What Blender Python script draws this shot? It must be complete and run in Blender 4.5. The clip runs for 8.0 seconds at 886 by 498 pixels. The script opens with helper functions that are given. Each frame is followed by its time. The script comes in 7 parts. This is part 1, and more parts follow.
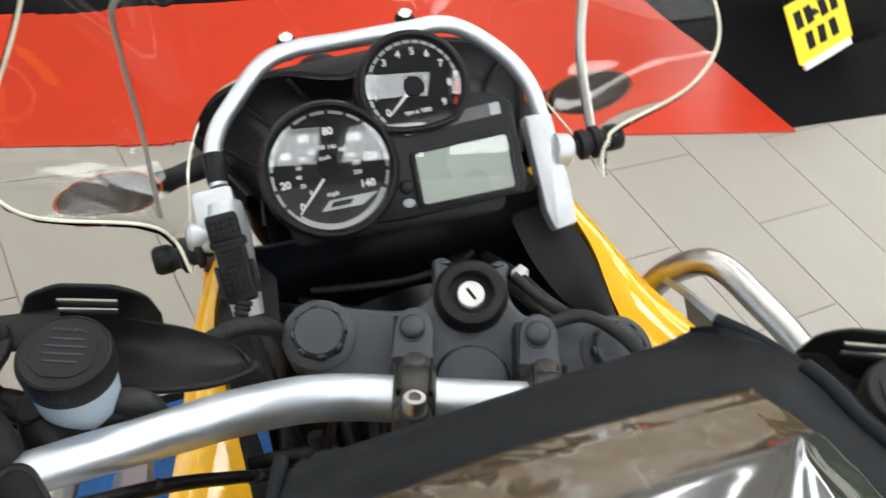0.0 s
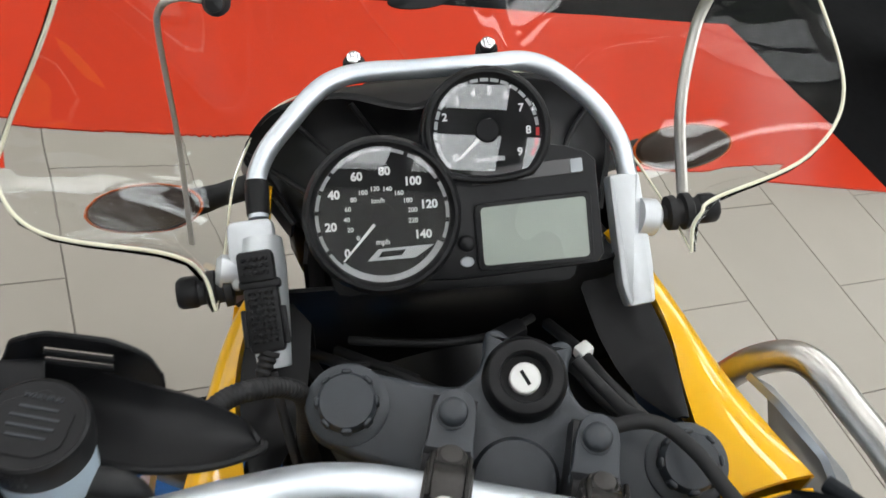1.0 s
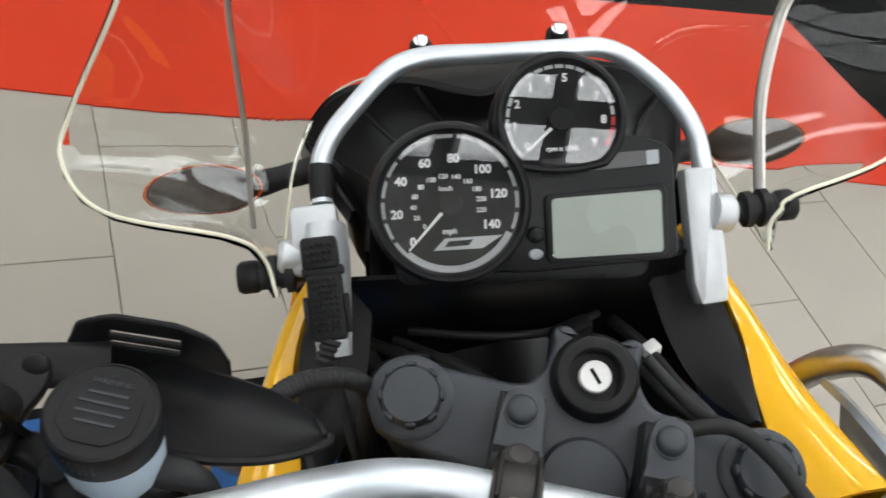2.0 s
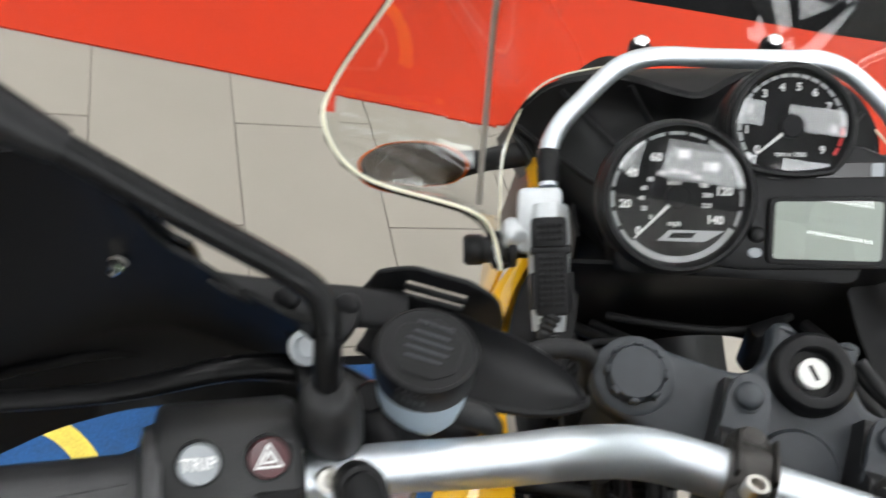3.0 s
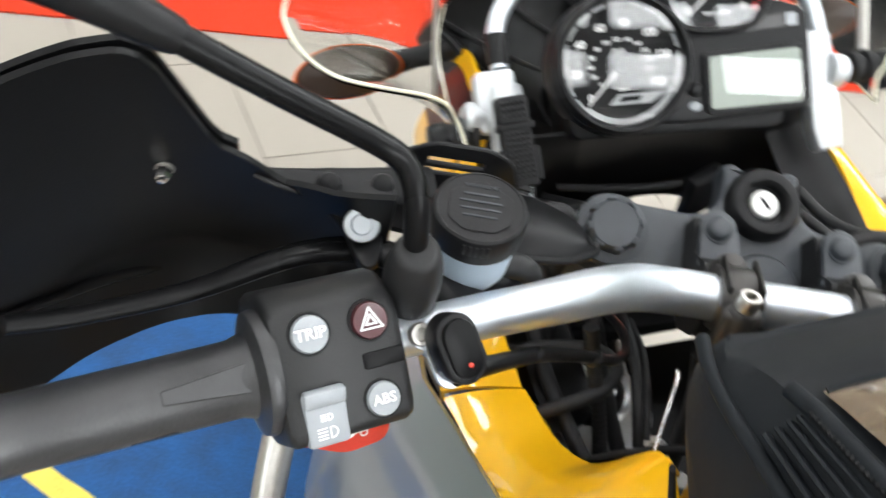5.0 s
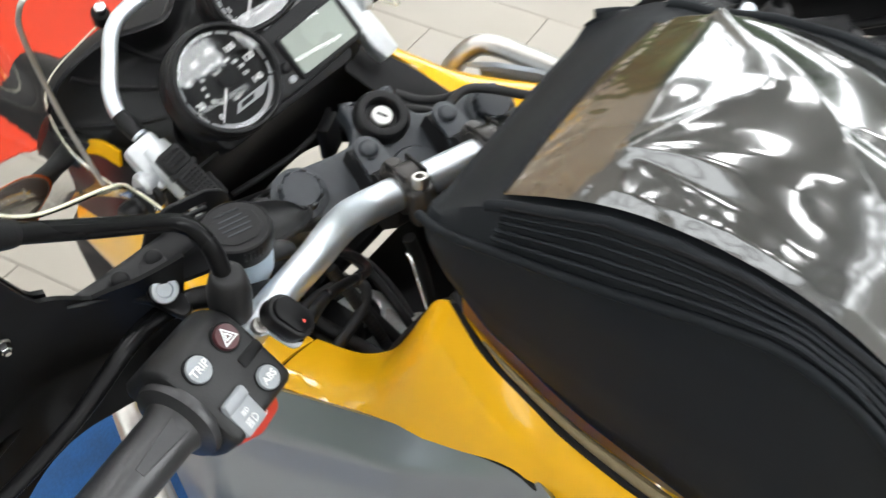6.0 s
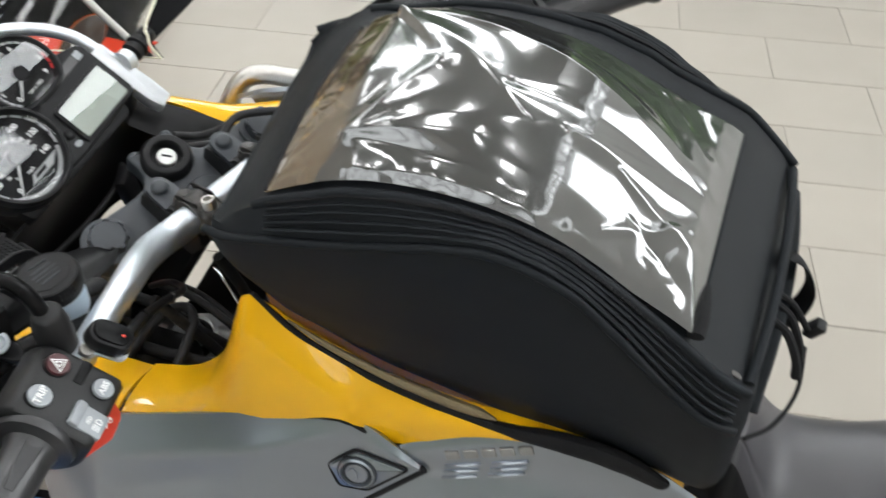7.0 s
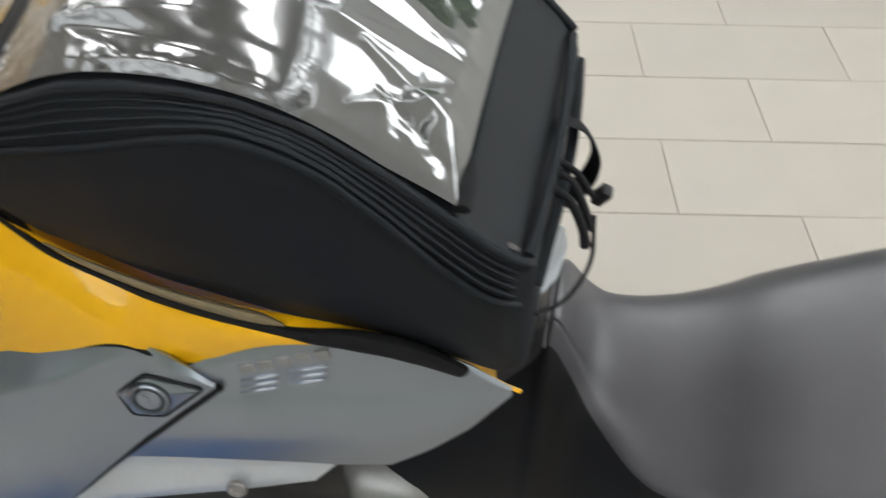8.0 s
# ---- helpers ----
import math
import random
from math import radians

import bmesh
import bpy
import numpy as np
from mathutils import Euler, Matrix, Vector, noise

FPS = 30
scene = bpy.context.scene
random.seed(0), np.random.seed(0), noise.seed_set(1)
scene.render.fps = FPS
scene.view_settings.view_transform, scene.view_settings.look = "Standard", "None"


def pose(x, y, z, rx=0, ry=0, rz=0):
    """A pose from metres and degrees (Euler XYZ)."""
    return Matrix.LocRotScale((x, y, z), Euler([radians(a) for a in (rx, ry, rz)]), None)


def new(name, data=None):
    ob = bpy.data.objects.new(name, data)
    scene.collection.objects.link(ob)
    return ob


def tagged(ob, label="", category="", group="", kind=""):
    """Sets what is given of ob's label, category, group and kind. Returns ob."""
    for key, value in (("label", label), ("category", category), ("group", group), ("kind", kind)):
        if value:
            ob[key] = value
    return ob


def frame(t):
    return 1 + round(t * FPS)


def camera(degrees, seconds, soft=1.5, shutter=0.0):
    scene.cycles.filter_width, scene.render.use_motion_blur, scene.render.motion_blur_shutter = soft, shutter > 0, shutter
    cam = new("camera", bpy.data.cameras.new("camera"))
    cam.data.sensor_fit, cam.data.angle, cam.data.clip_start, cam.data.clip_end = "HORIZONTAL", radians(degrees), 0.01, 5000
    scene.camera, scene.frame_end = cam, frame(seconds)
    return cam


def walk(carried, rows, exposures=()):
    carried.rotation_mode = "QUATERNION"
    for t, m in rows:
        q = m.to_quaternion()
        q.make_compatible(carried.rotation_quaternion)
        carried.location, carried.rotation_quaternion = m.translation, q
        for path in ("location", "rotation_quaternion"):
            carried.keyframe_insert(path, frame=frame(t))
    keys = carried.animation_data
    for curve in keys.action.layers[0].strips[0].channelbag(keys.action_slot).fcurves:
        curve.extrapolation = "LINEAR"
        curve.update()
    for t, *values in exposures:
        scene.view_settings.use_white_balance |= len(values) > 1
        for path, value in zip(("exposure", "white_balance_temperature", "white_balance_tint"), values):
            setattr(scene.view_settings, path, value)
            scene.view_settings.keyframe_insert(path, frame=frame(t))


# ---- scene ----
# camera and walk
EXPOSURES = [(0.0, 0.2), (1.0, -0.05), (2.5, 0.0), (3.5, 0.45), (4.0, 0.5), (5.5, 0.75), (6.0, 0.45), (7.0, 0.2), (8.0, 0.2)]
cam = camera(49.59, 8.0, soft=1.5, shutter=0.5)
PATH = [
    (0, -0.1165, 0.0457, 1.5111, 46.15, -12.28, 0.49),
    (0.5, -0.1274, 0.0718, 1.5039, 45.79, -14.10, 5.80),
    (1, -0.1115, 0.1316, 1.4807, 44.88, -14.34, 7.92),
    (1.2, -0.1082, 0.1459, 1.4751, 44.62, -14.19, 8.40),
    (2.5, -0.1671, 0.1324, 1.4614, 42.59, -14.08, 13.56),
    (3, -0.2203, 0.0847, 1.4573, 41.74, -14.55, 17.63),
    (3.5, -0.2574, 0.0393, 1.4542, 40.41, -14.73, 19.85),
    (4, -0.2695, 0.0123, 1.4516, 39.66, -15.47, 19.64),
    (4.2, -0.2696, 0.0057, 1.4532, 39.63, -15.43, 19.46),
    (5.3, -0.3290, 0.0300, 1.4340, 42.41, -15.31, -8.41),
    (5.5, -0.3520, 0.0310, 1.4480, 42.99, -13.21, -19.19),
    (6, -0.4150, -0.0770, 1.5300, 48.15, -6.58, -35.76),
    (6.2, -0.4300, -0.1190, 1.5440, 49.98, -5.83, -37.88),
    (6.6, -0.4560, -0.1910, 1.5960, 51.55, -3.37, -45.07),
    (7, -0.4500, -0.2010, 1.5910, 50.30, -1.08, -51.26),
    (7.5, -0.4237, -0.2269, 1.5715, 48.48, -0.56, -55.35),
    (8, -0.3880, -0.2670, 1.5396, 46.43, -1.06, -59.77),
]
walk(cam, [(t, pose(x, y, z, rx, ry, rz)) for t, x, y, z, rx, ry, rz in PATH], EXPOSURES)

# ---- world and light ----
SKY_STRENGTH = 8.5
LAMP_STRENGTH = 14.0
BIKE = Matrix(((0.9187, -0.3090, -0.2462, 0.4211), (0.2985, 0.9511, -0.0800, 0.1111), (0.2588, 0.0, 0.9659, 0.0), (0, 0, 0, 1)))
YOKE = Matrix(((0.9893, -0.0644, -0.1306, 0.0), (0.0, 0.8969, -0.4422, 0.5), (0.1456, 0.4375, 0.8874, 1.046), (0, 0, 0, 1)))
TURN = radians(17.7)   # heading of the room's walls

sky = bpy.data.worlds.new("daylight")
sky.use_nodes = True
scene.world = sky
nt = sky.node_tree
tex = nt.nodes.new("ShaderNodeTexSky")
tex.sky_type, tex.sun_disc, tex.sun_elevation, tex.sun_rotation = "NISHITA", False, radians(40), radians(200)
nt.links.new(tex.outputs["Color"], nt.nodes["Background"].inputs["Color"])
nt.nodes["Background"].inputs["Strength"].default_value = 0.12


# ---- materials ----
def mat(name, color, rough=0.5, metal=0.0, scale=40.0, vary=0.08, bump=0.0, bump_scale=200.0, coat=0.0, rough_vary=0.08, spec=0.5, random_vary=0.0):
    m = bpy.data.materials.new(name)
    m.use_nodes = True
    t = m.node_tree
    b = t.nodes["Principled BSDF"]
    co = t.nodes.new("ShaderNodeTexCoord")
    n1 = t.nodes.new("ShaderNodeTexNoise")
    n1.inputs["Scale"].default_value, n1.inputs["Detail"].default_value = scale, 6
    n2 = t.nodes.new("ShaderNodeTexNoise")
    n2.inputs["Scale"].default_value, n2.inputs["Detail"].default_value = scale / 9, 3
    for n in (n1, n2):
        t.links.new(co.outputs["Object"], n.inputs["Vector"])
    add = t.nodes.new("ShaderNodeMath")
    add.operation = "ADD"
    t.links.new(n1.outputs["Fac"], add.inputs[0])
    t.links.new(n2.outputs["Fac"], add.inputs[1])
    half = t.nodes.new("ShaderNodeMapRange")
    half.inputs["From Min"].default_value, half.inputs["From Max"].default_value = 0.6, 1.4
    half.inputs["To Min"].default_value, half.inputs["To Max"].default_value = 1 - vary, 1 + vary
    t.links.new(add.outputs[0], half.inputs["Value"])
    last = half.outputs["Result"]
    if random_vary:
        info = t.nodes.new("ShaderNodeObjectInfo")
        rr = t.nodes.new("ShaderNodeMapRange")
        rr.inputs["To Min"].default_value, rr.inputs["To Max"].default_value = 1 - random_vary, 1 + random_vary
        t.links.new(info.outputs["Random"], rr.inputs["Value"])
        mul = t.nodes.new("ShaderNodeMath")
        mul.operation = "MULTIPLY"
        t.links.new(last, mul.inputs[0])
        t.links.new(rr.outputs["Result"], mul.inputs[1])
        last = mul.outputs[0]
    sc = t.nodes.new("ShaderNodeVectorMath")
    sc.operation = "SCALE"
    sc.inputs[0].default_value = color[:3]
    t.links.new(last, sc.inputs["Scale"])
    t.links.new(sc.outputs["Vector"], b.inputs["Base Color"])
    rg = t.nodes.new("ShaderNodeMapRange")
    rg.inputs["From Min"].default_value, rg.inputs["From Max"].default_value = 0.35, 0.65
    rg.inputs["To Min"].default_value, rg.inputs["To Max"].default_value = max(rough - rough_vary, 0.01), min(rough + rough_vary, 1)
    t.links.new(n2.outputs["Fac"], rg.inputs["Value"])
    t.links.new(rg.outputs["Result"], b.inputs["Roughness"])
    b.inputs["Metallic"].default_value = metal
    b.inputs["Coat Weight"].default_value = coat
    b.inputs["Coat Roughness"].default_value = 0.04
    b.inputs["Specular IOR Level"].default_value = spec
    if bump:
        n3 = t.nodes.new("ShaderNodeTexNoise")
        n3.inputs["Scale"].default_value, n3.inputs["Detail"].default_value = bump_scale, 4
        t.links.new(co.outputs["Object"], n3.inputs["Vector"])
        bp = t.nodes.new("ShaderNodeBump")
        bp.inputs["Strength"].default_value, bp.inputs["Distance"].default_value = bump, 0.001
        t.links.new(n3.outputs["Fac"], bp.inputs["Height"])
        t.links.new(bp.outputs["Normal"], b.inputs["Normal"])
    return m


def glassy(name, color=(1, 1, 1), rough=0.0, ior=1.45, alpha=None, transmission=1.0):
    m = bpy.data.materials.new(name)
    m.use_nodes = True
    b = m.node_tree.nodes["Principled BSDF"]
    b.inputs["Base Color"].default_value = (*color, 1)
    b.inputs["Roughness"].default_value, b.inputs["IOR"].default_value = rough, ior
    b.inputs["Transmission Weight"].default_value = transmission
    if alpha is not None:
        b.inputs["Alpha"].default_value = alpha
    return m


def glow(name, color, strength):
    m = bpy.data.materials.new(name)
    m.use_nodes = True
    t = m.node_tree
    t.nodes.remove(t.nodes["Principled BSDF"])
    e = t.nodes.new("ShaderNodeEmission")
    e.inputs["Color"].default_value, e.inputs["Strength"].default_value = (*color, 1), strength
    t.links.new(e.outputs["Emission"], t.nodes["Material Output"].inputs["Surface"])
    return m


TILE = mat("floor_tile", (0.275, 0.248, 0.214), 0.52, scale=5, vary=0.05, bump=0.06, bump_scale=60, random_vary=0.035, spec=0.3)
GROUT = mat("grout", (0.20, 0.18, 0.16), 0.9, scale=60, vary=0.15)
RED = mat("red_sheet", (0.46, 0.030, 0.009), 0.28, scale=3, vary=0.08, bump=0.05, bump_scale=8, spec=0.22)
WALL = mat("wall_paint", (0.75, 0.74, 0.72), 0.7, scale=4, vary=0.04)
NORTHWALL = mat("grey_wall_paint", (0.36, 0.33, 0.29), 0.7, scale=4, vary=0.06)
CEIL = mat("ceiling_paint", (0.50, 0.50, 0.505), 0.8, scale=4, vary=0.03)
BLACKMAT = mat("black_sheet", (0.006, 0.006, 0.0065), 0.85, scale=30, vary=0.25, spec=0.04)
YELLOW = mat("yellow_paint", (0.87, 0.455, 0.003), 0.34, scale=30, vary=0.03, coat=0.8, spec=0.25)
SILVER = mat("silver_paint", (0.335, 0.365, 0.405), 0.33, metal=0.85, scale=25, vary=0.03, coat=0.3, rough_vary=0.03)
CASTSILVER = mat("satin_cast_silver", (0.56, 0.58, 0.60), 0.42, metal=0.5, scale=200, vary=0.05)
ALU = mat("satin_aluminium", (0.66, 0.70, 0.75), 0.41, metal=0.92, scale=120, vary=0.04)
STEEL = mat("bare_steel", (0.50, 0.48, 0.45), 0.36, metal=1.0, scale=200, vary=0.1)
BLACK = mat("black_plastic", (0.0095, 0.0095, 0.0105), 0.42, scale=80, vary=0.15, bump=0.12, bump_scale=900, spec=0.2)
GLOSSBLACK = mat("gloss_black_plastic", (0.006, 0.006, 0.0065), 0.34, scale=50, vary=0.15, bump=0.03, bump_scale=500, spec=0.13)
GREYCAST = mat("grey_black_casting", (0.029, 0.034, 0.041), 0.5, scale=120, vary=0.15, bump=0.2, bump_scale=1200)
RUBBER = mat("black_rubber", (0.014, 0.014, 0.015), 0.6, scale=150, vary=0.2, bump=0.1, bump_scale=600, spec=0.35)
FABRIC = mat("black_woven_fabric", (0.0080, 0.0096, 0.0118), 0.52, scale=25, vary=0.2, bump=0.35, bump_scale=2500, spec=0.2)
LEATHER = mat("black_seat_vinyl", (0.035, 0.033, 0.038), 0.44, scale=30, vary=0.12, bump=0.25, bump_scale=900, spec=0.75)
# darker copy of the seat vinyl, for shade painted on the left flank
SEATSHADE = mat("shaded_seat_vinyl", (0.007, 0.007, 0.0075), 0.5, scale=30, vary=0.15, bump=0.2, bump_scale=900, spec=0.2)
GUARDBLACK = mat("black_guard_plastic", (0.0045, 0.0045, 0.005), 0.36, scale=60, vary=0.15, bump=0.05, bump_scale=700, spec=0.14)
SWITCHBLACK = mat("satin_black_switch_plastic", (0.014, 0.0142, 0.0152), 0.48, scale=80, vary=0.12, bump=0.15, bump_scale=900, spec=0.35)
BLUE = mat("blue_carpet", (0.014, 0.075, 0.22), 0.95, scale=200, vary=0.35, bump=0.8, bump_scale=700)
CARPETYELLOW = mat("yellow_carpet", (0.75, 0.58, 0.10), 0.95, scale=200, vary=0.25, bump=0.8, bump_scale=700)


# ---- builders ----
def mesh_object(name, bm, material=None, smooth=True):
    bmesh.ops.recalc_face_normals(bm, faces=bm.faces)
    me = bpy.data.meshes.new(name)
    bm.to_mesh(me)
    bm.free()
    if smooth:
        me.shade_smooth()
        me.set_sharp_from_angle(angle=radians(38))
    if material:
        me.materials.append(material)
    return new(name, me)


def thing(name, at, label, category, group=""):
    ob = new(name)
    ob.location = at
    ob.empty_display_size = 0.1
    return tagged(ob, label, category, group)


def part(name, bm, material, parent, label="", smooth=True):
    ob = mesh_object(name, bm, material, smooth)
    ob.parent = parent
    ob.matrix_parent_inverse = Matrix.Translation(-parent.location)
    if label:
        tagged(ob, label)
    return ob


def solo(name, bm, material, label, category, kind="", group="", smooth=True):
    return tagged(mesh_object(name, bm, material, smooth), label, category, group, kind)


def spline(points, steps=8):
    """Catmull-Rom through the points."""
    p = [Vector(q) for q in points]
    p = [2 * p[0] - p[1]] + p + [2 * p[-1] - p[-2]]
    out = []
    for i in range(1, len(p) - 2):
        for s in range(steps):
            u = s / steps
            out.append(0.5 * (2 * p[i] + (p[i + 1] - p[i - 1]) * u + (2 * p[i - 1] - 5 * p[i] + 4 * p[i + 1] - p[i + 2]) * u * u + (3 * p[i] - p[i - 1] - 3 * p[i + 1] + p[i + 2]) * u ** 3))
    return out + [p[-2]]


def bridge(bm, rings, closed=True, caps=True):
    vs = [[bm.verts.new(q) for q in r] for r in rings]
    n = len(vs[0])
    for a, b in zip(vs, vs[1:]):
        for k in range(n if closed else n - 1):
            bm.faces.new((a[k], a[(k + 1) % n], b[(k + 1) % n], b[k]))
    if caps and closed:
        bm.faces.new(vs[0])
        bm.faces.new(list(reversed(vs[-1])))
    return vs


def tube(points, radius, segs=16, steps=8, flat=1.0, bm=None, up=(0, 0, 1), straight=False):
    """A tube along a smooth line; radius: one number or one for each point; flat squeezes it along up."""
    bm = bm or bmesh.new()
    line = [Vector(q) for q in points] if straight else spline(points, steps)
    n = len(line)
    if isinstance(radius, (int, float)):
        rad = [radius] * n
    else:
        rad = [float(np.interp(i / (n - 1) * (len(radius) - 1), range(len(radius)), radius)) for i in range(n)]
    side = None
    rings = []
    for i, c in enumerate(line):
        d = (line[min(i + 1, n - 1)] - line[max(i - 1, 0)]).normalized()
        if side is None:
            side = d.cross(Vector(up))
            if side.length < 1e-3:
                side = d.cross(Vector((1, 0.3, 0)))
        side = (side - d * side.dot(d)).normalized()
        top = side.cross(d)
        rings.append([c + rad[i] * (math.cos(a) * side + flat * math.sin(a) * top) for a in (2 * math.pi * k / segs for k in range(segs))])
    bridge(bm, rings)
    return bm


def lathe(profile, m=Matrix(), segs=32, bm=None, squash=(1, 1)):
    """A turned body about local z: (radius, height) pairs."""
    bm = bm or bmesh.new()
    rings = [[m @ Vector((r * squash[0] * math.cos(a), r * squash[1] * math.sin(a), z)) for a in (2 * math.pi * k / segs for k in range(segs))] for r, z in profile]
    bridge(bm, rings)
    return bm


def slab(outline, thick, m=Matrix(), bevel=0.0, segs=2, bm=None):
    """A plate: an outline in local x, y, made thick downwards, with rounded edges."""
    own = bmesh.new()
    vs = [own.verts.new((x, y, 0)) for x, y in outline]
    f = own.faces.new(vs)
    ext = bmesh.ops.extrude_face_region(own, geom=[f])
    bmesh.ops.translate(own, verts=[v for v in ext["geom"] if isinstance(v, bmesh.types.BMVert)], vec=(0, 0, -thick))
    bmesh.ops.recalc_face_normals(own, faces=own.faces)
    if bevel:
        rim = [e for e in own.edges if len(e.link_faces) == 2 and any(len(g.verts) == len(outline) and g.normal.z ** 2 > 0.5 for g in e.link_faces)]
        bmesh.ops.bevel(own, geom=rim, offset=bevel, segments=segs, affect="EDGES", profile=0.5)
    own.transform(m)
    return merge(bm, own)


def merge(bm, own):
    if bm is None:
        return own
    me = bpy.data.meshes.new("tmp")
    own.to_mesh(me)
    own.free()
    bm.from_mesh(me)
    bpy.data.meshes.remove(me)
    return bm


def block(size, m=Matrix(), bevel=0.0, segs=2, bm=None):
    """A box with rounded edges, centred."""
    own = bmesh.new()
    bmesh.ops.create_cube(own, size=1)
    bmesh.ops.scale(own, verts=own.verts, vec=size)
    if bevel:
        bmesh.ops.bevel(own, geom=list(own.edges), offset=bevel, segments=segs, affect="EDGES", profile=0.5)
    own.transform(m)
    return merge(bm, own)


def sheet(fn, nu, nv, thick=0.0, bm=None):
    """A curved panel: fn(u, v) for u, v in 0..1, given depth along its normals."""
    own = bmesh.new()
    g = [[Vector(fn(i / nu, j / nv)) for j in range(nv + 1)] for i in range(nu + 1)]
    vs = [[own.verts.new(q) for q in r] for r in g]
    for i in range(nu):
        for j in range(nv):
            own.faces.new((vs[i][j], vs[i + 1][j], vs[i + 1][j + 1], vs[i][j + 1]))
    if thick:
        own.normal_update()
        low = [[own.verts.new(v.co - v.normal * thick) for v in r] for r in vs]
        for i in range(nu):
            for j in range(nv):
                own.faces.new((low[i][j], low[i][j + 1], low[i + 1][j + 1], low[i + 1][j]))
        edge = [(i, 0) for i in range(nu)] + [(nu, j) for j in range(nv)] + [(i, nv) for i in range(nu, 0, -1)] + [(0, j) for j in range(nv, 0, -1)]
        for a, b in zip(edge, edge[1:] + edge[:1]):
            own.faces.new((vs[a[0]][a[1]], low[a[0]][a[1]], low[b[0]][b[1]], vs[b[0]][b[1]]))
    return merge(bm, own)


def rounded(outline, r, n=4):
    """An outline with its corners rounded; r: one radius or one for each corner."""
    out = []
    k = len(outline)
    for i in range(k):
        a, p, b = (Vector((*outline[j % k], 0)) for j in (i - 1, i, i + 1))
        rr = r[i] if isinstance(r, (list, tuple)) else r
        u, v = (a - p), (b - p)
        d = min(rr, u.length * 0.45, v.length * 0.45)
        s, e = p + u.normalized() * d, p + v.normalized() * d
        for q in range(n + 1):
            w = q / n
            c = s * (1 - w) ** 2 + 2 * p * w * (1 - w) + e * w ** 2
            out.append((c.x, c.y))
    return out


def smooth_outline(points, steps=6):
    """A closed smooth outline through the points."""
    p = [Vector((x, y, 0)) for x, y in points]
    k = len(p)
    out = []
    for i in range(k):
        a, b, c, d = p[i - 1], p[i], p[(i + 1) % k], p[(i + 2) % k]
        for s in range(steps):
            u = s / steps
            q = 0.5 * (2 * b + (c - a) * u + (2 * a - 5 * b + 4 * c - d) * u * u + (3 * b - a - 3 * c + d) * u ** 3)
            out.append((q.x, q.y))
    return out


def letters(text, size, m, depth=0.0002, bold=0.0):
    """Raised lettering as a mesh: centred at m, in its x, y."""
    cu = bpy.data.curves.new("letters", "FONT")
    cu.body, cu.size, cu.align_x, cu.align_y, cu.extrude, cu.offset = text, size, "CENTER", "CENTER", depth, bold
    cu.resolution_u = 3
    ob = bpy.data.objects.new("letters", cu)
    scene.collection.objects.link(ob)
    dg = bpy.context.evaluated_depsgraph_get()
    me = bpy.data.meshes.new_from_object(ob.evaluated_get(dg))
    bm = bmesh.new()
    bm.from_mesh(me)
    bm.transform(m)
    bpy.data.objects.remove(ob)
    bpy.data.curves.remove(cu)
    bpy.data.meshes.remove(me)
    return bm


def axes(origin, x, y=None, z=None):
    """A frame at origin: x kept, y or z made square to it."""
    x = Vector(x).normalized()
    if z is not None:
        z = Vector(z)
        z = (z - x * z.dot(x)).normalized()
        y = z.cross(x)
    else:
        y = Vector(y)
        y = (y - x * y.dot(x)).normalized()
        z = x.cross(y)
    m = Matrix((x, y, z)).transposed().to_4x4()
    m.translation = origin
    return m


# ---- the room ----
ROOM = Matrix.Translation((0.3, 1.0, 0)) @ Matrix.Rotation(TURN, 4, "Z")


def in_room(x, y, z):
    return ROOM @ Vector((x, y, z))


def room_box(size, at, material, name, label, category, bevel=0.0):
    return solo(name, block(size, ROOM @ Matrix.Translation(at), bevel), material, label, category, "structure", smooth=False)


HX, HY0, HY1, HZ = 4.6, -3.2, 6.0, 5.6
FRAME = mat("dark_window_frame", (0.03, 0.03, 0.032), 0.4, scale=40, vary=0.1)
SKYGLOW = glow("overcast_sky", (0.95, 0.985, 1.0), SKY_STRENGTH)
# west sky glow, dimmed to keep the motorcycle's left side dark
SHADEGLOW = glow("overcast_sky_dimmed", (0.95, 0.985, 1.0), 0.30 * SKY_STRENGTH)
TREES = mat("tree_foliage", (0.048, 0.072, 0.036), 0.9, scale=3, vary=0.6)
LAWN = mat("lawn", (0.07, 0.12, 0.03), 0.95, scale=8, vary=0.3)
ROADSIDE = mat("pale_paving", (0.42, 0.41, 0.39), 0.9, scale=5, vary=0.1)
floor = room_box((2 * HX, HY1 - HY0, 0.2), (0, (HY0 + HY1) / 2, -0.1 - 0.003), GROUT, "floor", "beige rectangular tiles in running bond with grey grout", "floor")
ceiling = room_box((2 * HX + 0.4, HY1 - HY0 + 0.4, 0.2), (0, (HY0 + HY1) / 2, HZ + 0.1), CEIL, "ceiling", "plain grey painted showroom ceiling", "ceiling")
room_box((2 * HX + 0.4, 0.2, HZ), (0, HY1 + 0.1, HZ / 2), NORTHWALL, "wall_north", "plain beige-grey painted showroom wall", "wall")


